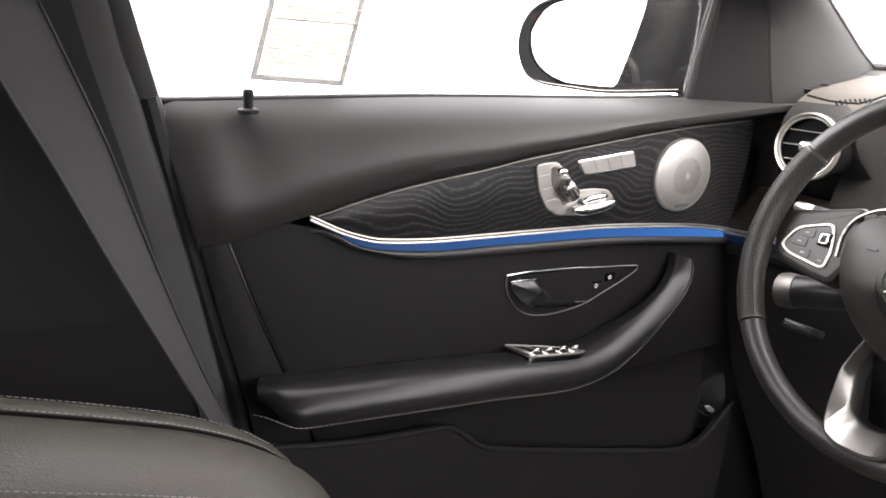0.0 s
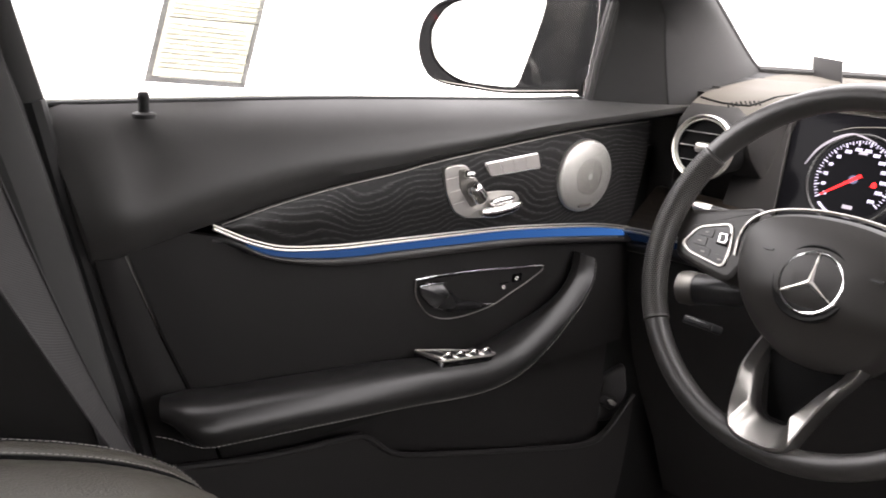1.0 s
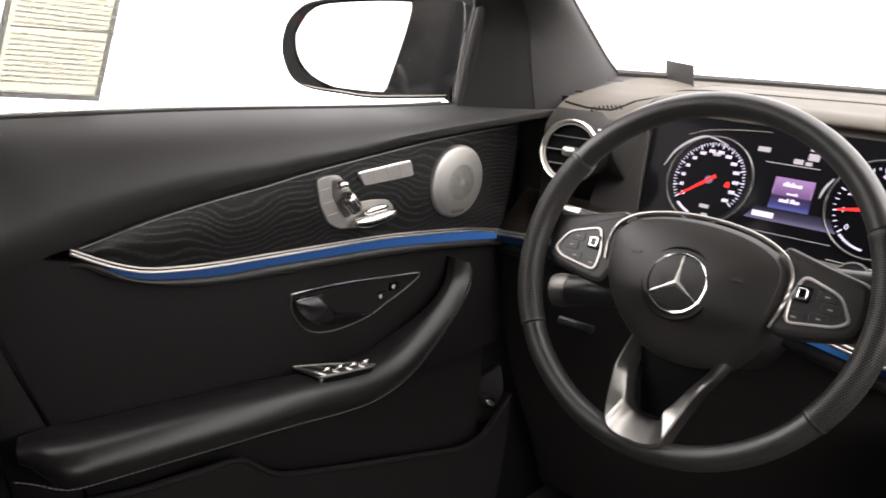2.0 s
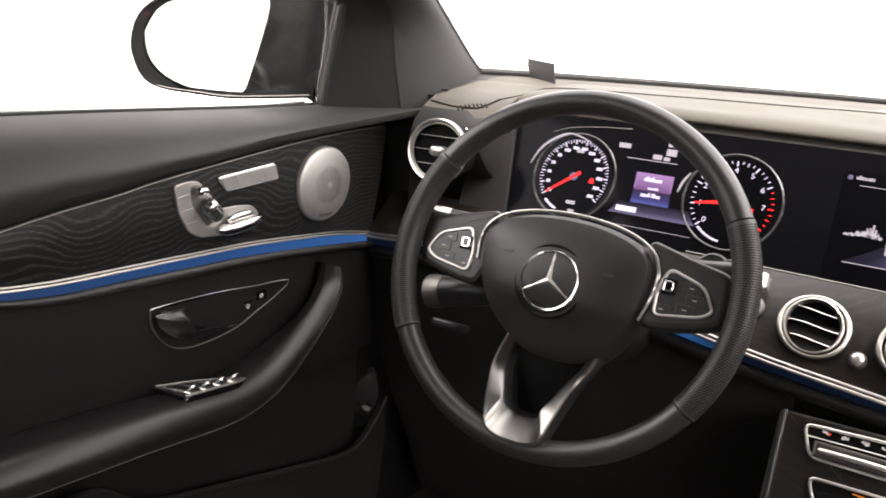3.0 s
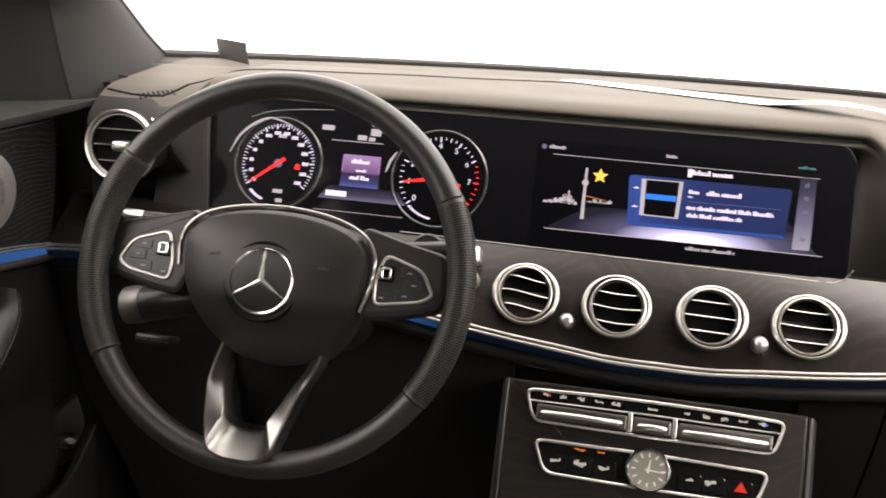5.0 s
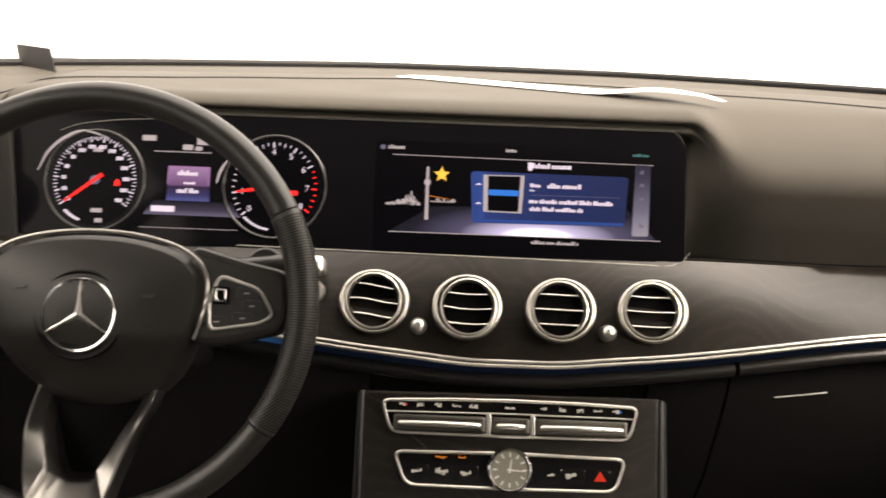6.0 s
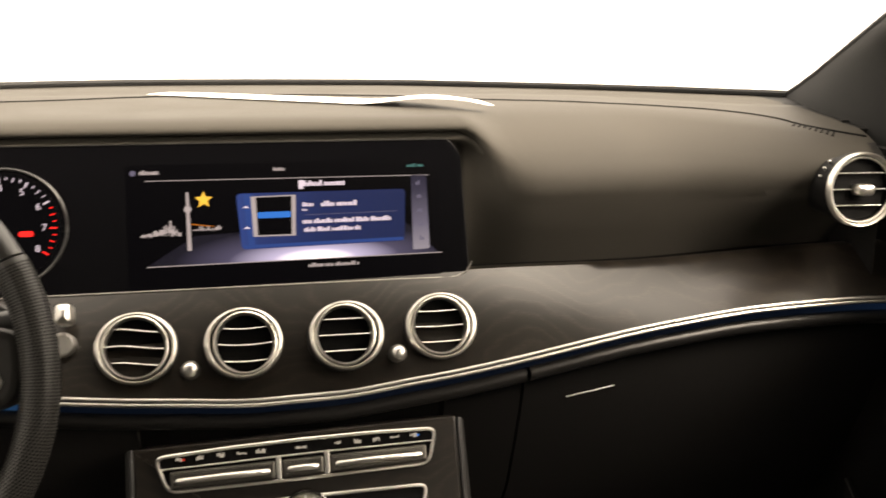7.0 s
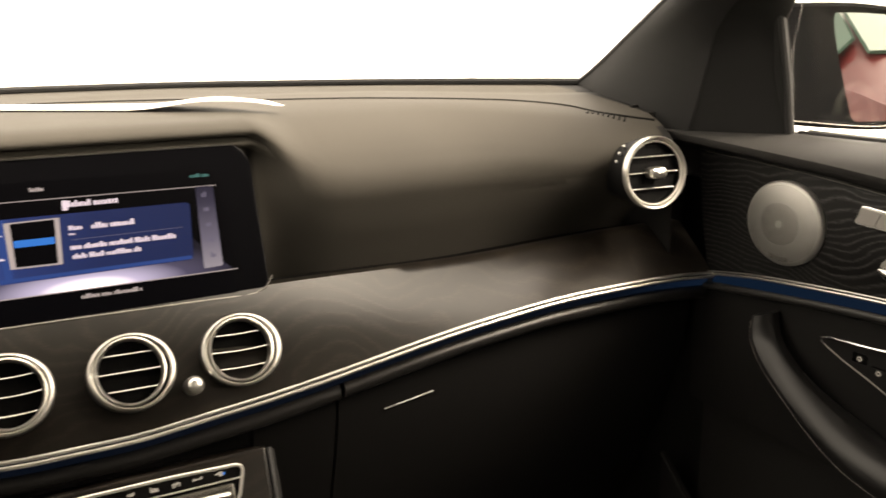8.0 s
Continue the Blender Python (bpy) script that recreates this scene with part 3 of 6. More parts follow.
# ---- front doors ----
REAR_EDGE = table([(0.30, -0.36), (0.45, -0.392), (0.72, -0.442), (0.81, -0.464), (0.892, -0.483), (0.958, -0.499), (1.03, -0.514)])
PAD_LOW = table([(-0.52, 0.885), (-0.485, 0.892), (-0.435, 0.902), (-0.379, 0.913), (-0.309, 0.928), (-0.246, 0.938), (-0.178, 0.946), (-0.133, 0.953), (-0.062, 0.961),
                 (0.044, 0.972), (0.134, 0.979), (0.242, 0.984), (0.34, 0.987)])
CHROME_Z = table([(-0.383, 0.914), (-0.350, 0.897), (-0.321, 0.886), (-0.296, 0.881), (-0.244, 0.876), (-0.172, 0.873), (-0.092, 0.870), (-0.002, 0.866), (0.100, 0.857), (0.169, 0.849), (0.246, 0.835)])
BLUE_LOW = table([(-0.36, 0.899), (-0.321, 0.877), (-0.243, 0.864), (-0.171, 0.861), (-0.091, 0.857), (-0.001, 0.852), (0.102, 0.842), (0.214, 0.829), (0.25, 0.824)])
ROLL_LOW = table([(-0.40, 0.905), (-0.367, 0.896), (-0.338, 0.879), (-0.277, 0.860), (-0.208, 0.852), (-0.090, 0.846), (0.050, 0.838), (0.221, 0.818), (0.26, 0.812)])
SEAM_Y = table([(0.60, -0.345), (0.743, -0.398), (0.818, -0.428), (0.893, -0.455), (0.93, -0.467)])
DOOR_FRONT = 0.246


def belt_z(y):
    """Height of the window sill along the door."""
    return 1.0190 - 0.0075 * smooth(y, -0.30, 0.12)


def front_door(s):
    side_word = "driver's" if s < 0 else "passenger's"
    door = thing("front_door", f"black leather {side_word} car door with dark ash trim", "car door", (s * 0.80, -0.1, 0.35))
    on = axes((s * 0.715, 0, 0), (0, 1, 0), (0, 0, 1), (-s, 0, 0))      # a: forward, b: up, h: into the cabin

    def g(x, y, z):
        return (s * x, y, z)

    # upper pad below the window
    rows = []
    for k in np.linspace(0, 1, 56):
        y0 = -0.505 + (0.350 + 0.505) * k
        f = smooth(y0, -0.05, 0.30)
        zb = PAD_LOW(y0)
        belt = belt_z(y0) - 0.002 * smooth(y0, 0.12, 0.33)
        zr = zb + 0.036 - 0.018 * smooth(y0, -0.40, -0.05) + 0.004 * smooth(y0, 0.1, 0.3)
        xr = 0.7035 - 0.006 * smooth(y0, -0.3, 0.0) - 0.022 * f
        prof = [(0.765, belt - 0.016), (0.752, belt - 0.003), (0.745, belt)]
        for q in (0.10, 0.22, 0.36, 0.52, 0.68, 0.82, 0.93, 1.0):
            a, b = math.sin(q * math.pi / 2), 1 - math.cos(q * math.pi / 2)
            prof.append((0.744 + (xr - 0.744) * (0.55 * a + 0.45 * q), belt - 0.0008 + (zr - belt + 0.0008) * (0.45 * b + 0.55 * q)))
        soft = 1 - smooth(y0, -0.35, 0.0)
        prof += [(xr + 0.0004, zr - 0.004 - 0.004 * soft), (xr + 0.003 - 0.002 * soft, zr - 0.0085 - 0.010 * soft), (0.7135, zb + 0.003), (0.7165, zb + 0.0005), (0.724, zb + 0.0005), (0.735, zb + 0.001)]
        r = []
        for x, z in prof:
            edge = 0.012 * (1 - smooth(k, 0, 0.035)) + 0.006 * math.exp(-((y0 + 0.440) / 0.022) ** 2 - ((z - 0.972) / 0.026) ** 2)
            y = y0 if k > 0.12 else REAR_EDGE(z) + (y0 + 0.505) * (-0.4024 - REAR_EDGE(z)) / 0.1026
            r.append(g(x + edge, y, z))
        rows.append(r)
    part("upper_pad", slab(rows, (s * 0.02, 0, -0.001)), leather_pad, door, "black grained leather upper pad")

    # ash veneer insert
    rows = []
    for y in np.linspace(-0.376, DOOR_FRONT + 0.014, 48):
        a, b = PAD_LOW(y) - 0.0008, CHROME_Z(min(y, DOOR_FRONT))
        rows.append([g(0.7165 - 0.0035 * math.sin(math.pi * q), y - 0.026 * q * smooth(y, 0.15, 0.26), a + (b - a) * q) for q in np.linspace(0, 1, 9)])
    part("veneer_panel", slab(rows, (s * 0.014, 0, 0)), wood_door, door, "black open-pore ash veneer")
    part("trim_line", tube([g(0.7125, y, PAD_LOW(y) - 0.0012) for y in np.linspace(-0.372, DOOR_FRONT, 50)], 0.0005, 6), key_metal, door)
    # double chrome strip
    for dz, r in ((0.0014, 0.0011), (-0.0020, 0.0016)):
        part("chrome_strip", tube([g(0.711, y, CHROME_Z(y) + dz) for y in np.linspace(-0.381, DOOR_FRONT - 0.003, 60)], r, 8), strip_metal, door, "bright chrome strip")
    # ambient light
    rows = []
    for y in np.linspace(-0.345, DOOR_FRONT - 0.024, 50):
        a, b = CHROME_Z(y) - 0.0045, BLUE_LOW(y)
        rows.append([g(0.7135 - 0.002 * q, y, a + (min(b, a - 0.001) - a) * q) for q in np.linspace(0, 1, 4)])
    part("light_strip", slab(rows, (s * 0.006, 0, 0)), ambient_blue if s < 0 else ambient_dim, door, "glowing blue ambient light strip")
    # leather roll under the strip
    rows = []
    for y in np.linspace(-0.392, DOOR_FRONT, 50):
        a, b = min(BLUE_LOW(y), CHROME_Z(max(y, -0.383)) - 0.002), ROLL_LOW(y)
        b = min(b, a - 0.004)
        c, h = (a + b) / 2, (a - b) / 2
        rows.append([g(0.716 - 0.008 * max(0, math.cos(t)) ** 0.7 * smooth(y, -0.385, -0.33) + 0.006 * (1 - smooth(y, -0.392, -0.36)), y, c - h * math.sin(t) * 1.0) for t in np.linspace(-1.57, 1.57, 9)] + [g(0.730, y, b - 0.004)])
    part("leather_roll", slab(rows, (s * 0.014, 0, 0)), leather_pad, door)
    # centre panel, in two pieces with a seam
    rows, rows2 = [], []
    for q in np.linspace(0, 1, 14):
        r, r2 = [], []
        for k in np.linspace(0, 1, 26):
            yk = -0.455 + (0.252 + 0.455) * k
            v = smooth(yk, -0.392, -0.365)
            za = (PAD_LOW(yk) - 0.0015) * (1 - v) + (ROLL_LOW(yk) + 0.001) * v
            z = za + (0.665 - za) * q
            y = SEAM_Y(z) + 0.0018 + (0.252 - SEAM_Y(z)) * k
            r.append(g(0.7225 - 0.003 * smooth(k, 0, 0.03) - 0.003 * math.sin(math.pi * q), y, z))
        rows.append(r)
        for k in np.linspace(0, 1, 6):
            y = REAR_EDGE(0.78 + 0.11 * (1 - q)) + 0.002
            z0 = PAD_LOW(-0.47) - 0.002
            z = z0 + (0.665 - z0) * q
            ya, yb = REAR_EDGE(z) + 0.002, SEAM_Y(z) - 0.0018
            r2.append(g(0.7225 - 0.003 * math.sin(math.pi * k), ya + (yb - ya) * k, z))
        rows2.append(r2)
    part("centre_panel", slab(rows, (s * 0.012, 0, 0)), door_vinyl, door, "black leather centre panel")
    part("rear_panel", slab(rows2, (s * 0.012, 0, 0)), door_vinyl, door)

    # armrest that rises into the grab handle
    spine = [(0.655, -0.461, 0.765), (0.648, -0.440, 0.7665), (0.645, -0.412, 0.7640), (0.642, -0.323, 0.757), (0.641, -0.258, 0.751), (0.641, -0.186, 0.744), (0.642, -0.105, 0.733), (0.645, -0.064, 0.7305),
             (0.651, -0.019, 0.735), (0.660, 0.031, 0.753), (0.672, 0.088, 0.782), (0.681, 0.112, 0.799), (0.688, 0.122, 0.819)]
    c = curve(spine, 60)
    rows, seam = [], []
    for i, p in enumerate(c):
        t = c[min(i + 1, 59)] - c[max(i - 1, 0)]
        t /= np.linalg.norm(t[1:]) + 1e-9
        up = np.array((0, -t[2], t[1]))
        k = i / 59
        w = 0.078 - 0.010 * smooth(k, 0.4, 0.7) - 0.034 * smooth(k, 0.68, 0.92)
        d = 0.032 - 0.006 * smooth(k, 0.5, 0.9)
        e = 1 - 0.75 * (1 - smooth(k, -0.03, 0.085)) - 0.25 * smooth(k, 0.97, 1.0)
        prof = [(w, -0.012), (w * 0.8, -0.005), (w * 0.6, -0.002), (w * 0.42, 0.0), (0.024, -0.0004), (0.016, -0.0028), (0.0095, -0.0070), (0.0045, -0.0125), (0.0015, -0.0185), (0.0006, -d + 0.006), (0.003, -d),
                (0.008, -d - 0.0015), (0.011, -d - 0.007), (w * 0.5, -d - 0.016), (w, -d - 0.016)]
        r = []
        for a, b in prof:
            a = a + (w * 0.55 - a) * (1 - e) * (1 if k < 0.1 else 0)
            q = p + np.array((a, 0.5 * a * (1 - smooth(k, 0.0, 0.16)), 0)) + up * (b + 0.002) * e
            r.append(g(*q))
        rows.append(r)
        q = p + np.array((0.0035, 0, 0)) + up * (-d + 0.001) * e
        seam.append(g(*(q - np.array((0.0012, 0, 0)))))
    bm, v = surface(rows, close_cols=True)
    bm.faces.new(v[0])
    bm.faces.new(v[-1])
    arm = part("armrest", bm, leather_dark, door, "padded black leather armrest and grab handle")
    part("stitching", dashes(seam, 0.00034, 0.0034, 0.0016), thread, arm, "grey stitched seam")

    # lower panel and map pocket
    rows = [[g(0.742 - 0.004 * q, REAR_EDGE(z) + 0.002 + (0.246 - REAR_EDGE(z)) * q, z) for q in np.linspace(0, 1, 8)] for z in np.linspace(0.70, 0.32, 8)]
    part("lower_panel", slab(rows, (s * 0.02, 0, 0)), plastic_dark, door)
    rim = curve([(-0.425, 0.689), (-0.355, 0.675), (-0.288, 0.666), (-0.222, 0.660), (-0.200, 0.648), (-0.178, 0.627), (-0.145, 0.612), (-0.042, 0.582), (0.090, 0.546), (0.172, 0.525), (0.212, 0.524), (0.240, 0.537), (0.283, 0.575)], 44)
    rows = [[g(0.700 + 0.004 * (1 - q) + 0.022 * q * q, y, z + (0.33 - z) * q) for q in (0, 0.03, 0.1, 0.3, 0.6, 1.0)] for y, z in rim]
    part("map_pocket", slab(rows, (s * 0.008, 0, 0)), plastic_dark, door, "black plastic map pocket")
    part("pocket_lip", tube([g(0.7035, y, z) for y, z in rim], 0.0035, 8), plastic_dark, door)

    # inner handle: bezel, bowl, lever, lock keys
    out = [(-0.140, 0.822), (-0.100, 0.8215), (-0.044, 0.818), (0.010, 0.8125), (0.068, 0.806), (0.046, 0.792), (0.012, 0.780), (-0.020, 0.769), (-0.066, 0.7645), (-0.100, 0.768), (-0.123, 0.780), (-0.139, 0.803)]
    out = [tuple(q) for q in curve(out + [out[0]], 72)[:-1]]
    part("handle_bowl", prism(out, on, -0.006, -0.0030, 0.002), gloss_black, door, "gloss black handle recess")
    bez = part("handle_bezel", tube([on(a, b, -0.001) for a, b in out[:32]], 0.0011, 6), chrome, door, "thin chrome handle surround")
    part("handle_bezel", tube([on(a, b, -0.001) for a, b in out[31:] + out[:1]], 0.0008, 6), key_metal, door)
    lev = [(-0.137, 0.8150), (-0.118, 0.8148), (-0.100, 0.8135), (-0.094, 0.803), (-0.083, 0.792), (-0.062, 0.7815), (-0.020, 0.7735), (-0.044, 0.7695), (-0.088, 0.7740), (-0.118, 0.786), (-0.133, 0.802)]
    lever = part("lever", prism(rounded(lev, 0.006), on, -0.004, 0.003, 0.003, dome=0.006), lever_black, door, "satin black door release lever")
    part("lever_edge", tube([on(a, b, 0.0035) for a, b in curve(lev[:3], 8)], 0.0009, 6), chrome, lever)
    part("lever_edge", tube([on(a, b, 0.0045) for a, b in curve(lev[3:7], 16)], 0.0007, 6), chrome, lever)
    for a, b in ((0.000, 0.789), (0.022, 0.797)):
        key = part("lock_key", prism(rounded(rect(a, b, 0.018, 0.012), 0.003), on, -0.003, -0.0022, 0.0003), gloss_black, door)
        part("key_mark", ring_plate(circle(a, b, 0.0026, 14), on, 0.0009, -0.0024, -0.0018, 0.0001), icon_white, key)

    # seat adjuster: plate and the three chrome seat-shaped knobs
    pl = [(-0.113, 0.9455), (-0.098, 0.9480), (-0.081, 0.9475), (-0.066, 0.933), (-0.048, 0.913), (-0.026, 0.9135), (-0.002, 0.9105), (0.009, 0.901), (0.007, 0.890), (-0.012, 0.885), (-0.050, 0.8835), (-0.077, 0.8860), (-0.094, 0.895), (-0.107, 0.917)]
    plate = part("seat_switch_plate", prism(rounded(pl, 0.005), on, 0.0, 0.0040, 0.0012), switch_metal, door, "brushed metal seat switch plate")
    for z in (0.9330, 0.9180, 0.9040):
        part("plate_joint", tube([on(-0.1085 + (0.933 - z) * 0.42, z, 0.0041), on(-0.0925 + (0.933 - z) * 0.42, z + 0.002, 0.0041)], 0.0004, 4), dial_paint, plate)

    def pill(name, pts, r, h, label):
        c = curve([on(a, b, h) for a, b in pts], 15)
        k = np.linspace(-1, 1, 15)
        part(name, tube(c, [r * max(0.25, 1 - abs(q) ** 5) ** 0.5 for q in k], 14, up=(1, 0, 0)), knob_chrome, plate, label)

    part("knob_recess", prism(rounded([(-0.092, 0.944), (-0.077, 0.943), (-0.069, 0.932), (-0.054, 0.905), (-0.068, 0.896), (-0.089, 0.922)], 0.006), on, 0.003, 0.0046, 0.0004), key_metal, plate)
    pill("headrest_knob", [(-0.088, 0.9375), (-0.080, 0.9375), (-0.073, 0.9365)], 0.0048, 0.009, "small chrome knob")
    pill("backrest_knob", [(-0.078, 0.9255), (-0.068, 0.9165), (-0.058, 0.9050)], 0.0098, 0.010, "chrome backrest knob")
    pill("cushion_knob", [(-0.060, 0.8925), (-0.040, 0.8910), (-0.016, 0.8935), (0.003, 0.8965)], 0.0068, 0.011, "chrome seat cushion knob")
    pill("cushion_knob", [(-0.046, 0.9010), (-0.026, 0.9035), (-0.008, 0.9040)], 0.0046, 0.009, "chrome seat cushion knob")
    # memory keys
    corners = [np.array(q) for q in ((-0.0535, 0.9475), (0.0360, 0.9545), (0.0430, 0.9340), (-0.0415, 0.9295))]
    mem = part("memory_switch", prism(rounded(corners, 0.006), on, 0.0, 0.0034, 0.0010), chrome, door, "chrome memory switch surround")
    for a0, a1 in ((0.025, 0.255), (0.260, 0.490), (0.495, 0.725), (0.730, 0.975)):
        def q(u, v):
            return (corners[0] * (1 - u) + corners[1] * u) * (1 - v) + (corners[3] * (1 - u) + corners[2] * u) * v
        part("memory_key", prism(rounded([q(a0, 0.10), q(a1, 0.10), q(a1, 0.90), q(a0, 0.90)], 0.0022), on, 0.002, 0.0042, 0.0005), switch_metal, mem)
    # loudspeaker grille
    sp = axes(on(0.124, 0.919, 0.0), (0, 1, 0), (0, 0, 1), (-s, 0, 0))
    spk = part("speaker_grille", lathe([(0.0505, -0.002), (0.0505, 0.004), (0.049, 0.0062), (0.046, 0.0075), (0.034, 0.0105), (0.018, 0.0125), (0.004, 0.013)], lambda a, b, h: sp(a, b * 0.92, h), 56), grille, door, "round perforated metal speaker grille")
    holes = bmesh.new()
    dome_r, dome_h = [0.004, 0.018, 0.034, 0.046], [0.0130, 0.0125, 0.0105, 0.0075]
    for j in range(18):
        r = 0.0055 + 0.0023 * j
        m = int(2 * math.pi * r / 0.0024)
        size = 0.00085 if j < 9 else 0.00055
        for i in range(m):
            t = 2 * math.pi * (i + 0.5 * (j % 2)) / m
            h = float(np.interp(r, dome_r, dome_h)) + 0.00015
            c = (r * math.cos(t), r * 0.92 * math.sin(t))
            holes.faces.new([holes.verts.new(tuple(sp(a, b, h))) for a, b in circle(*c, size, 6)])
    tagged(part("grille_holes", holes, void, spk), kind="stuff")
    part("badge_plate", prism(rounded(rect(0.000, -0.0365, 0.024, 0.0065), 0.003), sp, 0.006, 0.0092, 0.0006), key_metal, spk)
    # window switches on the armrest
    wt = axes((s * 0.676, -0.092, 0.7345), (0, 1, -0.13), (s, 0, -0.10), (s * 0.10, 0.13, 1))
    field = rounded([(-0.054, -0.016), (0.022, -0.016), (0.038, -0.010), (0.018, 0.008), (-0.006, 0.021), (-0.051, 0.036)], 0.005)
    panel = part("switch_panel", prism(field, wt, -0.012, 0.0015, 0.001), gloss_black, door, "gloss black window switch panel")
    part("switch_surround", ring_plate(field, wt, 0.0020, 0.001, 0.0034), key_metal, panel, "satin surround of the window switches")
    for a, deep in ((-0.040, 0.028), (-0.021, 0.020), (-0.001, 0.010), (0.018, 0.001)):
        part("switch_divider", tube([wt(a - 0.011, deep, 0.003), wt(a - 0.0075, -0.006, 0.0040), wt(a - 0.004, -0.013, 0.003)], [0.0012, 0.0019, 0.0014], 8, flat=1.6), satin, panel, "satin divider between the window switches")
        rocker = part("window_switch", prism(rounded([(a - 0.003, -0.013), (a + 0.011, -0.013), (a + 0.007, deep - 0.006), (a - 0.007, deep - 0.004)], 0.004), wt, 0.001, 0.0040, 0.002, dome=0.0020), plastic_key, panel, "black window switch with a bright lip")
        lip = curve([wt(a - 0.0035, -0.006, 0.0035), wt(a + 0.001, -0.009, 0.0078), wt(a + 0.0065, -0.0095, 0.0078), wt(a + 0.0105, -0.007, 0.0035)], 12)
        part("switch_lip", tube(lip, 0.0017, 8), knob_chrome, panel)
    # window: seal, glass, lock pin
    part("window_seal", tube([g(0.752, y, belt_z(y)) for y in np.linspace(-0.512, 0.150, 30)], 0.0026, 8), rubber, door, "black rubber window seal")
    part("seal_strip", tube([g(0.768, y, belt_z(y) + 0.001) for y in np.linspace(-0.512, 0.150, 30)], 0.0016, 6), satin, door)
    rows = [[g(0.763 - 0.11 * (z - 1.0) - 0.25 * (z - 1.0) ** 2, y, z) for y in np.linspace(-0.515 - 0.25 * (z - 1.0), 0.168 - 0.55 * max(0, z - 1.12), 10)] for z in np.linspace(1.005, 1.33, 8)]
    pane = part("window_pane", slab(rows, (s * 0.004, 0, 0)), clear_glass, door, "clear door window glass")
    pane.visible_shadow = False
    pin = lathe([(0.0095, -0.004), (0.0095, -0.0006), (0.0080, 0.0004), (0.0045, 0.0008), (0.0043, 0.010), (0.0050, 0.012), (0.0050, 0.0155), (0.0035, 0.0175)], axes(g(0.725, -0.434, 1.0135), (1, 0, 0), (0, 1, 0), (0, 0, 1)), 20)
    part("lock_pin", pin, rubber, door, "black door lock pin")
    # frame of the window beside the middle pillar
    rows = []
    for q in np.linspace(0, 1, 12):
        z = 1.004 + 0.33 * q
        x = 0.752 - 0.26 * (z - 1.004) - 0.12 * max(0, z - 1.1)
        yr, yf = -0.527 - 0.23 * (z - 1.01), -0.501 - 0.32 * (z - 1.01)
        rows.append([g(x + d, yr + (yf - yr) * k, z) for k, d in ((-0.25, -0.012), (0.0, -0.012), (0.15, -0.014), (0.6, -0.014), (0.88, -0.012), (1.0, -0.006), (1.03, 0.004))])
    part("window_frame", slab(rows, (s * 0.012, 0, 0)), pillar_plastic, door, "dark grey window frame")
    # triangle behind the mirror with its dividing bar
    rows = []
    for q in np.linspace(0, 1, 8):
        z = 1.010 + 0.20 * q
        yb, yf = 0.155 + 0.02 * q, 0.43 - 0.36 * q
        rows.append([g(0.7405 - 0.14 * (z - 1.01) - 0.006 * k, yb + (max(yf, yb + 0.01) - yb) * k, z) for k in np.linspace(0, 1, 6)])
    part("mirror_triangle", slab(rows, (s * 0.012, 0, 0)), end_plastic, door, "black plastic mirror triangle")
    part("dividing_bar", tube([g(0.742, 0.154, 1.010), g(0.738, 0.158, 1.06), g(0.728, 0.165, 1.13), g(0.715, 0.172, 1.20)], 0.0045, 8), rubber, door)
    part("door_seal", tube([g(0.738, REAR_EDGE(z) - 0.004, z) for z in np.linspace(0.45, 1.024, 20)], 0.0095, 8), rubber, door, "black rubber door seal")
    # outer skin
    rows = [[g(0.80 + 0.075 * math.sin(math.pi * min(1, (1.0 - z) / 0.45)) ** 0.6 * (1 if z < 0.998 else 0) - 0.02 * smooth(y, 0.2, 0.5), y, z) for y in np.linspace(REAR_EDGE(0.9) - 0.02, 0.42, 12)]
            for z in np.linspace(1.000, 0.32, 12)]
    part("outer_skin", slab(rows, (-s * 0.004, 0, 0)), paint_body, door, "black painted outer door skin")

    # wing mirror
    mo = np.array((s * 0.930, 0.185, 1.071) if s < 0 else (0.909, 0.185, 1.075))
    nrm = np.array((-s * MIRROR_TURN[0], -1.0, MIRROR_TURN[1] if s < 0 else 0.014))
    nrm /= np.linalg.norm(nrm)
    ua = np.cross((0, 0, 1.0), nrm) * -1
    ua /= np.linalg.norm(ua)
    if ua[0] * s < 0:
        ua = -ua
    va = np.cross(nrm, ua)
    va = va if va[2] > 0 else -va
    ma = axes(mo, ua, va, nrm)                                          # a: outward, b: up, h: to the rear
    face = [(-0.015, -0.0615), (0.047, -0.0615), (0.098, -0.0595), (0.117, -0.051), (0.130, -0.033), (0.134, -0.008), (0.127, 0.022), (0.106, 0.042), (0.080, 0.053), (0.005, 0.061), (-0.050, 0.063), (-0.056, 0.058), (-0.046, 0.018), (-0.022, -0.053)]
    shell = [(-0.150, -0.058), (-0.012, -0.0725), (0.050, -0.0720), (0.108, -0.0690), (0.137, -0.058), (0.152, -0.035), (0.157, -0.008), (0.147, 0.026), (0.118, 0.052), (0.070, 0.064), (0.014, 0.071), (-0.060, 0.076), (-0.156, 0.066), (-0.172, 0.0)]
    face = [tuple(q) for q in curve(face + [face[0]], 61)[:-1]]
    shell = [tuple(q) for q in curve(shell + [shell[0]], 61)[:-1]]
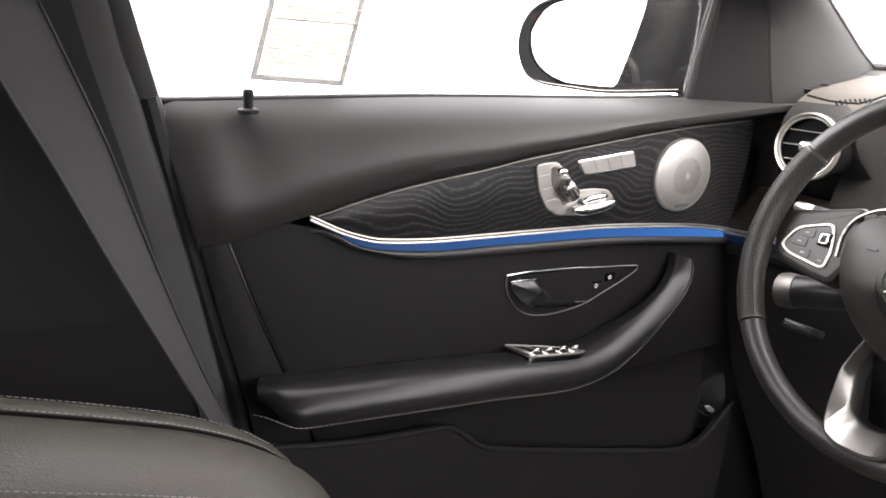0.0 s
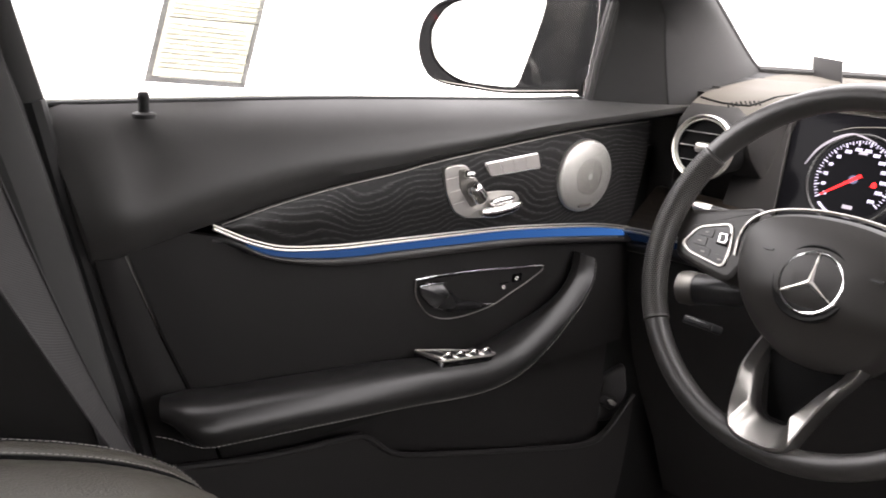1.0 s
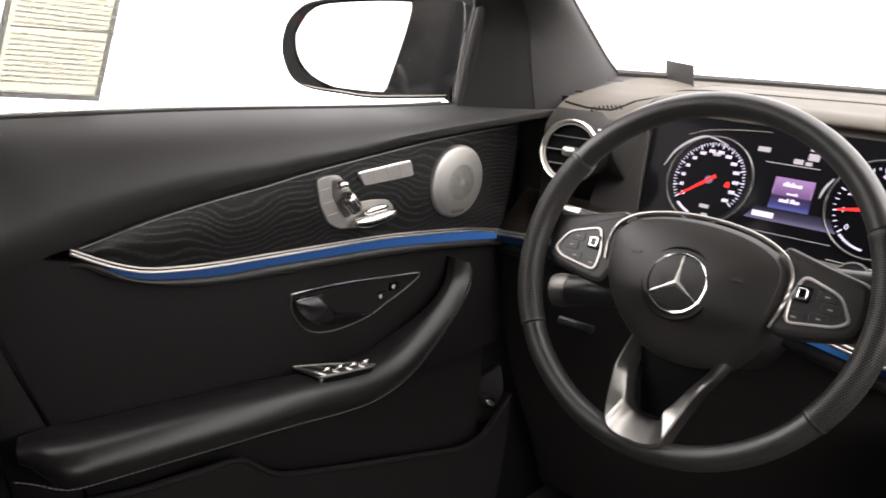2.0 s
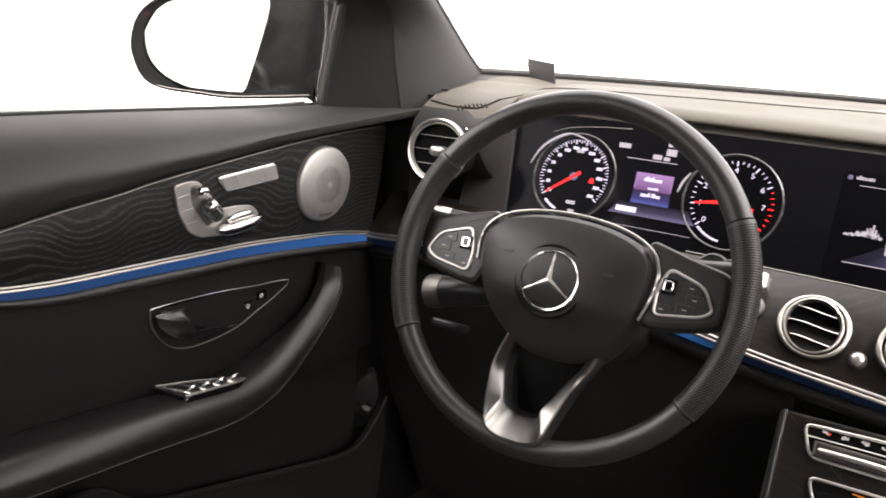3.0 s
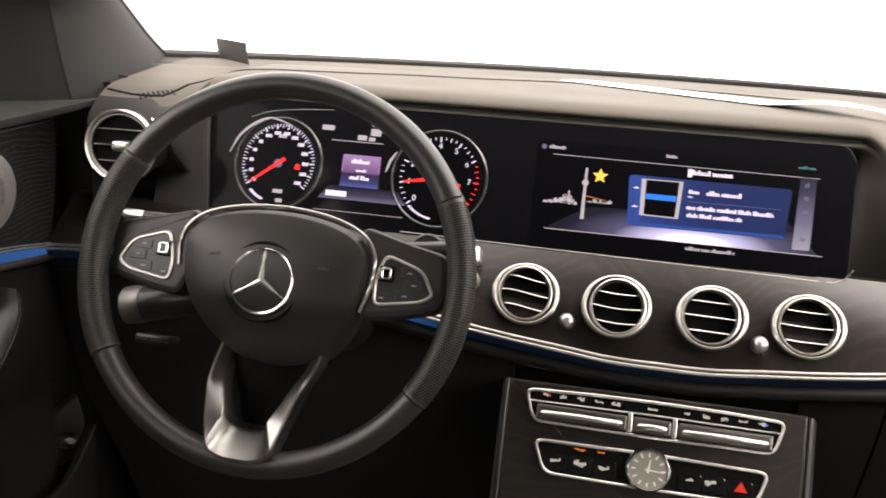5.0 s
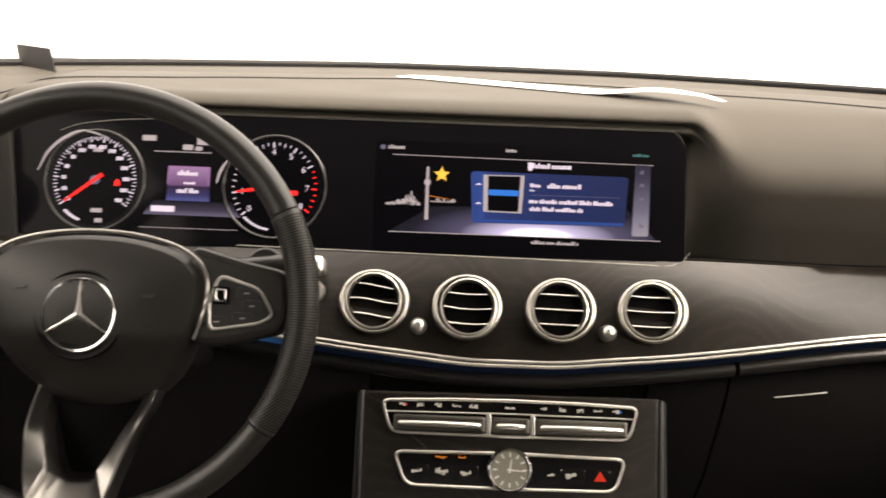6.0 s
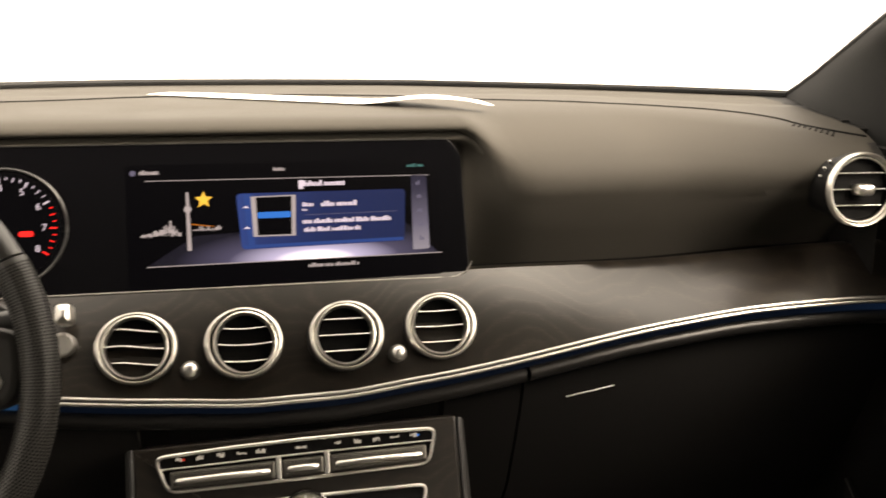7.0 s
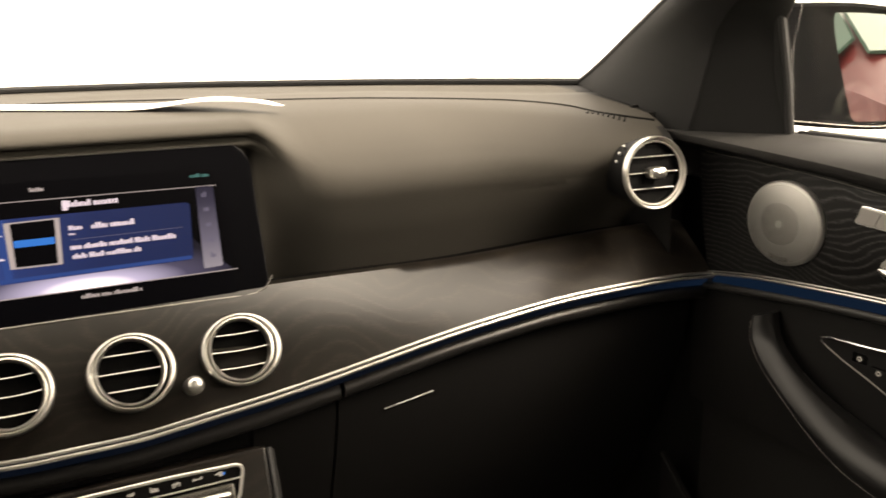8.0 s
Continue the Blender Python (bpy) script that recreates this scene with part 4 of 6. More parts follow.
    ring = [[ma(a, b, -0.002) for a, b in face], [ma(a, b, 0.004) for a, b in inset(face, -0.003)], [ma(a, b, 0.008) for a, b in inset(shell, 0.004)], [ma(a, b, 0.004) for a, b in shell],
            [ma(a, b, -0.030) for a, b in inset(shell, -0.002)], [ma(a * 0.92, b * 0.9, -0.065) for a, b in shell], [ma(a * 0.6 - 0.02, b * 0.6, -0.090) for a, b in shell]]
    bm, v = surface(ring, close_cols=True)
    bm.faces.new(v[-1])
    hair = [tuple(q) for q in curve([ma(a, b, 0.0075) for a, b in inset(shell, 0.0045)[2:20]], 30)]
    house = part("wing_mirror", bm, mirror_shell, door, "black wing mirror housing")
    part("mirror_pane", prism(inset(face, -0.002), ma, -0.004, 0.0015), mirror_glass, house, "mirror glass in the wing mirror")
    part("mirror_edge", tube(hair, 0.0007, 6), key_metal, house, "thin bright edge of the mirror housing")
    foot = curve([(0.800, 0.235, 1.030), (0.840, 0.236, 1.038), (0.885, 0.246, 1.044)], 8)
    part("mirror_foot", tube([g(*p) for p in foot], [0.034, 0.031, 0.029, 0.027, 0.026, 0.025, 0.024, 0.022], 14, flat=0.8), mirror_shell, house, "gloss black mirror foot")
    part("foot_base", tube([g(0.748, 0.205, 1.026), g(0.775, 0.225, 1.030), g(0.81, 0.235, 1.032)], [0.022, 0.022, 0.026], 12), mirror_shell, house)
    return door


MIRROR_TURN = (0.29, -0.02)
for side in (-1, 1):
    front_door(side)

# ---- dashboard ----
STRIP_Z = table([(0.0, 0.7885), (0.05, 0.7890), (0.105, 0.7945), (0.16, 0.800), (0.227, 0.809), (0.345, 0.8275), (0.43, 0.837), (0.50, 0.842), (0.60, 0.843), (0.66, 0.841), (0.72, 0.836)])
STRIP_Y = table([(0.0, 0.219), (0.3, 0.221), (0.55, 0.224), (0.72, 0.227)])
dash = thing("dashboard", "black leather car dashboard with dark wood and chrome trim", "dashboard", (0, 0.35, 0.45))


def pad_profile(x):
    yc = COWL(abs(x)) - 0.006
    w = (1 - smooth(x, 0.189, 0.197)) if x > 0 else smooth(x, -0.572, -0.552)
    hood = [(0.385, 1.0425), (0.366, 1.0422), (0.350, 1.0406), (0.3395, 1.0368), (0.3345, 1.0320), (0.3360, 1.0278), (0.350, 1.0255), (0.364, 0.96), (0.345, 0.90), (0.322, 0.872)]
    side = [(0.425, 1.0410), (0.402, 1.0345), (0.378, 1.0265), (0.354, 1.0170), (0.331, 1.0060), (0.311, 0.9935), (0.2975, 0.9785), (0.2965, 0.9600), (0.3170, 0.9220), (0.3360, 0.8790)]
    fin = [(0.385, 1.0425), (0.366, 1.0420), (0.350, 1.0405), (0.3395, 1.0368), (0.3345, 1.0320), (0.3380, 1.0275), (0.3500, 1.0190), (0.3330, 0.9850), (0.3190, 0.9250), (0.3360, 0.8790)]
    if x > 0.15:                                                    # the hood runs out to a fin beside the display
        k = 1 - smooth(x, 0.190, 0.252)
        side = [(p[0] * (1 - k) + q[0] * k, p[1] * (1 - k) + q[1] * k) for p, q in zip(side, fin)]
    if abs(x) > 0.40:                                               # towards the doors the pad lies lower and nearer
        k = smooth(abs(x), 0.40, 0.64)
        side = [(y - 0.122 * k * (max(0.0, z - 0.8905) / 0.147) ** 1.7, z - 0.014 * k * (z - 0.8905) / 0.147) for y, z in side]
    near = 0.020 * (1 - smooth(x, 0.195, 0.28)) if x > 0 else 0.0
    side = [(y + near * smooth(1.03 - z, 0.0, 0.06), z) for y, z in side]
    ws = [w] * 10
    low = [(a[0] * k + b[0] * (1 - k), a[1] * k + b[1] * (1 - k)) for a, b, k in zip(hood, side, ws)]
    y0, z0 = low[0]
    top = []
    for q in (0.0, 0.12, 0.3, 0.36, 0.40, 0.5, 0.75):
        y = yc + (y0 - yc) * q
        dip = -0.003 if q == 0.36 else 0.0
        top.append((y, COWL_Z - 0.002 + (z0 - COWL_Z + 0.002) * q ** 1.5 + dip))
    return top + low


def pad_height(x, y):
    p = pad_profile(x)[:11][::-1]
    return float(np.interp(y, [q[0] for q in p], [q[1] for q in p]))


def dash_pad():
    xs = sorted(list(np.linspace(-0.666, 0.666, 85)) + [-0.69, -0.715, 0.69, 0.715, 0.655] + [-0.560, -0.556, -0.566, -0.571] + [0.187, 0.190, 0.193, 0.196, 0.199, 0.204, 0.209, 0.214, 0.219, 0.226])
    rows = [[(x, y, z) for y, z in pad_profile(x)] for x in xs]
    left = [r for r in rows if -0.667 < r[0][0] < -0.555]
    right = [r for r in rows if 0.654 < r[0][0] < 0.667]
    ends = [[r[:8] for r in rows if s * r[0][0] > 0.665] for s in (-1, 1)]
    rows = [r for r in rows if -0.5605 < r[0][0] < 0.656]
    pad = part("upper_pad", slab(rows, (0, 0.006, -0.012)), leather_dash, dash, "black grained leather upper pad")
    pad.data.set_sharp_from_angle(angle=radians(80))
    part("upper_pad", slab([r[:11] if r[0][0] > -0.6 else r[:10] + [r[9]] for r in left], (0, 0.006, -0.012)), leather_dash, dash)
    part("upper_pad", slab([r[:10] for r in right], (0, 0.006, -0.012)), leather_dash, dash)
    for group in (left, right):
        part("vent_surround", slab([r[9:] if abs(r[0][0]) > 0.6 else [r[10]] + r[10:] for r in group], (0, 0.008, -0.004)), plastic_dark, dash, "black plastic panel round the outer vent")
    for group in ends:
        part("pad_end", slab(group, (0, 0.006, -0.012)), end_plastic, dash)
    line = [(0.0, 0.615), (0.15, 0.590), (0.253, 0.548), (0.355, 0.515), (0.42, 0.485), (0.48, 0.462), (0.547, 0.424), (0.593, 0.367), (0.603, 0.325), (0.614, 0.303), (0.640, 0.289), (0.675, 0.280)]
    line = [(-0.662, 0.284), (-0.640, 0.280), (-0.615, 0.280), (-0.585, 0.299)] + [(-x, y) for x, y in line[6:0:-1]] + line[:-1] + [(0.662, 0.282)]
    part("dash_seam", tube([(x, y, pad_height(x, y) - 0.0004) for x, y in curve(line, 90)], 0.0019, 6), void, dash, "dark seam along the dashboard top")


dash_pad()


def veneer_top(x):
    return 0.8855 - 0.0030 * smooth(abs(x), 0.2, 0.4) + 0.0075 * smooth(abs(x), 0.38, 0.64)


def dash_veneer():
    # Matt black shelf under the pad: its shade is put into the colour.
    rows = [[(x, 0.2895 + 0.045 * q, veneer_top(x) - 0.0015 - 0.006 * q) for q in (0, 0.5, 1)] for x in np.linspace(-0.716, 0.716, 60)]
    part("joint_shade", slab(rows, (0, 0, -0.004)), void, dash, "black strip painted as the shade between the pad and the veneer")
    rows = []
    for x in np.linspace(-0.716, 0.716, 80):
        zt, yt = veneer_top(x), 0.2885
        zb, yb = STRIP_Z(abs(x)) + 0.002, STRIP_Y(abs(x)) + 0.001
        rows.append([(x, yt + (yb - yt) * q - 0.002 * math.sin(math.pi * q), zt + (zb - zt) * q) for q in np.linspace(0, 1, 10)])
    part("veneer_panel", slab(rows, (0, 0.012, 0)), wood_dash, dash, "dark open-pore ash veneer across the dashboard")
    xs = np.linspace(-0.713, 0.713, 90)
    for dz, dy, r in ((0.0026, 0.0006, 0.0024), (-0.0027, -0.0006, 0.0026)):
        part("chrome_strip", tube([(x, STRIP_Y(abs(x)) + dy - 0.0045, STRIP_Z(abs(x)) + dz * 0.85) for x in xs], r * 0.8, 10), strip_metal, dash, "satin chrome strip")
    rows = [[(x, STRIP_Y(abs(x)) + 0.002 + 0.006 * q, STRIP_Z(abs(x)) - 0.0055 - 0.0110 * q) for q in np.linspace(0, 1, 3)] for x in xs]
    part("light_strip", slab(rows, (0, 0.006, 0)), ambient_navy, dash, "dim navy ambient light strip")
    for x0, x1 in ((-0.713, 0.2345), (0.2395, 0.713)):
        rows = []
        for x in np.linspace(x0, x1, 50):
            z = STRIP_Z(abs(x)) - 0.0255
            y = STRIP_Y(abs(x)) + 0.016
            rows.append([(x, y - 0.0125 * math.cos(t) * 1.0, z - 0.0095 * math.sin(t)) for t in np.linspace(-1.5, 1.9, 9)])
        part("leather_roll", slab(rows, (0, 0.012, 0)), leather_dark, dash)


dash_veneer()


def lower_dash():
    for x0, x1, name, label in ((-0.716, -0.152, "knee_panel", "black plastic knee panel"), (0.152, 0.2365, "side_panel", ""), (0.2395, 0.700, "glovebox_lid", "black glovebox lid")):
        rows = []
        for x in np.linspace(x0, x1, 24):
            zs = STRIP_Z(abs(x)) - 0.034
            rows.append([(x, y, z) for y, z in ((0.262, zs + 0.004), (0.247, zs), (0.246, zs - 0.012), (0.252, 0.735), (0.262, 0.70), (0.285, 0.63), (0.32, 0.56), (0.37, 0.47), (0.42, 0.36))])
        part(name, slab(rows, (0, 0.015, 0)), soft_black if x0 < 0 else soft_black_shaded, dash, label)
    part("glovebox_catch", prism(rounded(rect(0.318, 0.738, 0.066, 0.020), 0.004), axes((0, 0.2505, 0), (1, 0, 0.12), (0, 0, 1), (0, -1, 0)), -0.004, 0.0012, 0.001), plastic_key, dash)
    part("catch_edge", tube([(0.290, 0.2485, 0.7465), (0.318, 0.2480, 0.7505), (0.346, 0.2485, 0.7545)], 0.0008, 6), satin, dash, "thin bright edge of the glovebox catch")


lower_dash()


def dash_sides():
    """End cheeks beside the doors, with the round outer vents."""
    for s in (-1, 1):
        rows = [[(s * 0.6665, 0.2505 + 0.10 * q + 0.02 * smooth(z, 0.92, 1.0), z) for q in np.linspace(0, 1, 4)] for z in np.linspace(1.004, 0.86, 8)]
        part("end_cap", slab(rows, (s * 0.0015, 0, 0)), plastic_dark, dash)
        rows = [[(s * x, 0.326, z) for x in (0.664, 0.74, 0.82)] for z in np.linspace(1.034, 0.70, 5)]
        part("end_filler", slab(rows, (0, 0.004, 0)), plastic_dark, dash)
        # vent pod with ring, slats, knob
        aim = np.array((-s * 0.10, -1.0, 0.10))
        aim /= np.linalg.norm(aim)
        u = np.cross((0, 0, 1.0), aim)
        u /= -np.linalg.norm(u)
        va = axes((s * 0.605, 0.212, 0.971 - (0.004 if s < 0 else 0.0)), -u if u[0] < 0 else u, np.cross(aim, u) if np.cross(aim, u)[2] > 0 else -np.cross(aim, u), aim)
        pod = part("vent_pod", lathe([(0.026, -0.13), (0.030, -0.07), (0.034, -0.04), (0.0398, -0.014), (0.0404, -0.004), (0.0356, -0.004), (0.0342, -0.012), (0.0330, -0.038), (0.001, -0.039)], va, 48, caps=False), vent_black, dash, "black vent pod")
        air_vent(va, 0.0402, 0.0338, 0.010, pod, knob=True)
        for k in range(8):
            xm, y = (0.622 - 0.0042 * k, 0.288 + 0.0046 * k) if s > 0 else (0.617 - 0.0045 * k, 0.277 + 0.0028 * k)
            part("demister_slot", tube([(s * (xm + d), y + 0.9 * d, pad_height(s * (xm + d), y + 0.9 * d) + 0.0001) for d in (-0.0035, 0.0, 0.0035)], 0.0012, 6), void, dash)
        for k in range(3):
            t = 2.35 + 0.22 * k if s > 0 else 0.80 - 0.22 * k
            part("rib", tube([va(0.0395 * math.cos(t), 0.0395 * math.sin(t), -0.018), va(0.0440 * math.cos(t), 0.0440 * math.sin(t), -0.014)], 0.0012, 6), satin, pod)


def air_vent(at, ro, ri, depth, parent, knob=False):
    ring = part("ring", lathe([(ri + 0.0030, -0.006), (ri + 0.0032, 0.0002), (ri + 0.0040, 0.0016), (ro - 0.0012, 0.0026), (ro, 0.0008), (ro + 0.0002, -0.0035)], at, 64, caps=False), ring_metal, parent, "satin chrome vent ring")
    part("inner_ring", lathe([(ri - 0.001, -depth + 0.001), (ri - 0.0004, -0.0030), (ri + 0.0004, -0.0008), (ri + 0.0016, -0.0006), (ri + 0.0021, -0.0040)], at, 64, caps=False), ring_metal, parent, "thin inner vent ring")
    part("duct", lathe([(ri - 0.0006, -0.002), (ri - 0.0012, -depth + 0.002), (0.002, -depth + 0.0018)], at, 32, caps=False), void, parent)
    for k, b in enumerate((-0.0175, 0.0, 0.0175)):
        w = math.sqrt(max(0, ri * ri - b * b)) - 0.002
        xs = np.linspace(-w, w, 13)
        part("slat", slab([[at(a, b + 0.0016, -depth + 0.003), at(a, b + 0.0010, -0.0035)] for a in xs], (0, 0, -0.0018)), matt_black, parent)
        part("slat_edge", tube([at(a, b + 0.0004, -0.0030) for a in xs], 0.0005, 6), satin, parent, "thin chrome slat edge")
    if knob:
        part("vent_knob", prism(rounded(rect(0.002, 0.0, 0.0215, 0.0125), 0.006), at, -0.006, 0.006, 0.004, dome=0.003), satin, parent, "small chrome vent knob")
    return ring


dash_sides()


def oval_band(at, outer, inner, profile, shift=(0.0, 0.0), n=72):
    """A smooth band between two ellipses: profile of (share from outer to inner, height)."""
    rows = []
    for k, h in profile:
        a, b = outer[0] + (inner[0] - outer[0]) * k, outer[1] + (inner[1] - outer[1]) * k
        rows.append([at(shift[0] + a * math.cos(t), shift[1] + b * math.sin(t), h) for t in np.linspace(0, 2 * math.pi, n, endpoint=False)])
    return surface(rows, close_cols=True)[0]


def centre_vents():
    lean = np.array((0, -0.82, 0.40))
    lean /= np.linalg.norm(lean)
    up = np.array((0, -lean[1] * 0 + lean[2], -lean[1]))
    up /= np.linalg.norm(up)
    for x, y, wave, bow, shift in ((-0.1455, 0.2385, 0.0014, 0.0010, (-0.0009, 0.0005)), (-0.0487, 0.232, 0.0, -0.0020, (0.0012, -0.0003)), (0.0487, 0.232, 0.0, 0.0, (-0.0012, 0.0006)), (0.1455, 0.2385, 0.0, -0.0010, (-0.0007, 0.0004))):
        n = lean + np.array((-x * 0.4, 0, 0))
        n /= np.linalg.norm(n)
        u = np.cross(up, n)
        u = u / np.linalg.norm(u) * (1 if u[0] > 0 else -1)
        v = np.cross(n, u)
        at = axes((x, y, 0.8432), u, v, n)
        pod = part("vent_pod", oval_band(at, (0.0372, 0.0342), (0.026, 0.027), ((0.0, -0.030), (0.0, -0.0005), (0.10, -0.0005), (0.12, -0.012), (1.0, -0.014))), plastic_key, dash, "round centre air vent")
        part("ring", oval_band(at, (0.0366, 0.0336), (0.0312, 0.0306), ((0.0, -0.006), (0.0, 0.0004), (0.12, 0.0020), (0.35, 0.0031), (0.65, 0.0034), (0.88, 0.0024), (1.0, 0.0006), (1.0, -0.008))), ring_metal, pod, "satin chrome vent ring")
        part("inner_ring", oval_band(at, (0.0300, 0.0302), (0.0262, 0.0272), ((0.0, -0.009), (0.0, 0.0004), (0.18, 0.0022), (0.5, 0.0026), (0.82, 0.0014), (1.0, -0.0012), (1.06, -0.010)), shift), ring_metal, pod, "inner chrome ring of the vent")
        part("duct", oval_band(at, (0.0268, 0.0278), (0.0005, 0.0005), ((0.0, -0.003), (0.02, -0.012), (1.0, -0.0125)), shift), void, pod)
        for b in (-0.0155, 0.0, 0.0155):
            w = 0.0260 * math.sqrt(1 - (b / 0.0270) ** 2) - 0.0008
            xs = np.linspace(-w, w, 15)

            def sl(a):
                return b + wave * (math.sin(-a / 0.026 * 2.3) - 0.5 * a / 0.026) + bow * (1 - (a / 0.026) ** 2) - 0.02 * a
            part("slat", slab([[at(shift[0] + a, shift[1] + sl(a) + 0.0010, -0.011), at(shift[0] + a, shift[1] + sl(a) + 0.0004, -0.0035)] for a in xs], (0, 0, -0.0014)), void, pod)
            part("slat_edge", tube([at(shift[0] + a, shift[1] + sl(a), -0.0030) for a in xs], 0.00055, 6), satin, pod, "thin bright slat edge")
    for x in (-0.0985, 0.0985):
        at = axes((x, 0.2275, 0.8215), (1, 0, 0), up, lean)
        part("vent_dial", lathe([(0.0085, -0.01), (0.0085, 0.002), (0.0078, 0.005), (0.0066, 0.0075), (0.0062, 0.0085), (0.0040, 0.0100), (0.001, 0.0104)], at, 28), satin, dash, "small satin vent dial")
    # start button and its neighbour, beside the wheel
    for x, z, r in ((-0.2055, 0.877, 0.0), (-0.2095, 0.848, 0.0115)):
        at = axes((x, 0.2475, z), (1, 0, 0), up, lean)
        if r:
            but = part("start_button", lathe([(r, -0.01), (r, 0.004), (r - 0.001, 0.0055), (r - 0.003, 0.006), (r - 0.0035, 0.0045), (0.001, 0.0045)], at, 28), satin, dash, "round satin start button")
        else:
            part("light_sensor", prism(rounded(rect(0, 0, 0.014, 0.019), 0.005), at, -0.01, 0.008, 0.003, dome=0.002), satin, dash, "pale knob on the dashboard")


centre_vents()


# ---- wide display under the hood ----
SC = axes((0, 0.3126, 0.95), (1, 0, 0), (0, 0.3593, 0.9332), (0, -0.9332, 0.3593))
display = thing("display_panel", "wide glossy black display with two lit screens", "display", (-0.18, 0.33, 0.88))
glass_outline = rounded([(-0.537, -0.068), (-0.30, -0.080), (0.176, -0.080), (0.189, -0.066), (0.189, 0.058), (0.178, 0.0745), (-0.535, 0.0745), (-0.554, 0.050)], 0.012, 5)
part("cover_glass", prism(glass_outline, SC, -0.016, 0.0, 0.0012), display_glass, display, "glossy black cover glass")
part("end_cheek", prism(rounded([(-0.610, -0.072), (-0.538, -0.072), (-0.5555, 0.048), (-0.5375, 0.073), (-0.610, 0.073)], 0.004), SC, -0.012, 0.0025, 0.001), plastic_dark, display, "dark plastic cheek beside the instrument screen")
part("lower_edge", tube([SC(a, b, 0.0012) for a, b in curve(((-0.30, -0.0705), (-0.1, -0.0725), (0.10, -0.0745), (0.170, -0.0755), (0.185, -0.0705), (0.1925, -0.0600)), 40)], 0.0007, 6), key_metal, display, "thin bright lower edge")
part("upper_edge", tube([SC(a, 0.0735, 0.0006) for a in np.linspace(-0.53, 0.176, 20)], 0.0005, 6), plastic_key, display)


part("cluster_surround", prism(rounded([(-0.600, -0.150), (-0.235, -0.150), (-0.225, -0.0835), (-0.590, -0.0735)], 0.01), SC, -0.03, 0.004, 0.004), plastic_key, display, "black surround below the instrument screen")


def flat(name, poly, mat, parent, h=0.0006, label=""):
    return part(name, prism(poly, SC, 0.0001, h), mat, parent, label)


def print_line(name, x0, x1, y, h, mat, parent, top, seed, slope=0.0):
    """A line of small print too blurred to read: letter-wide strokes in word-long runs."""
    rr = random.Random(seed)
    bm = bmesh.new()
    x, left = x0, rr.randint(4, 9)
    while x < x1 - 0.25 * h:
        w = min(x1 - x, h * rr.uniform(0.30, 0.55))
        hh = h * rr.choice((0.62, 0.68, 0.72, 1.0))
        prism(rect(x + w / 2, y + slope * (x - x0) + (hh - h) / 2 + 0.14 * h, w, hh), SC, 0.0001, top, bm=bm)
        left -= 1
        x += w + h * (0.11 if left else 0.42)
        left = left or rr.randint(4, 9)
    return tagged(part(name, bm, mat, parent), kind="stuff")


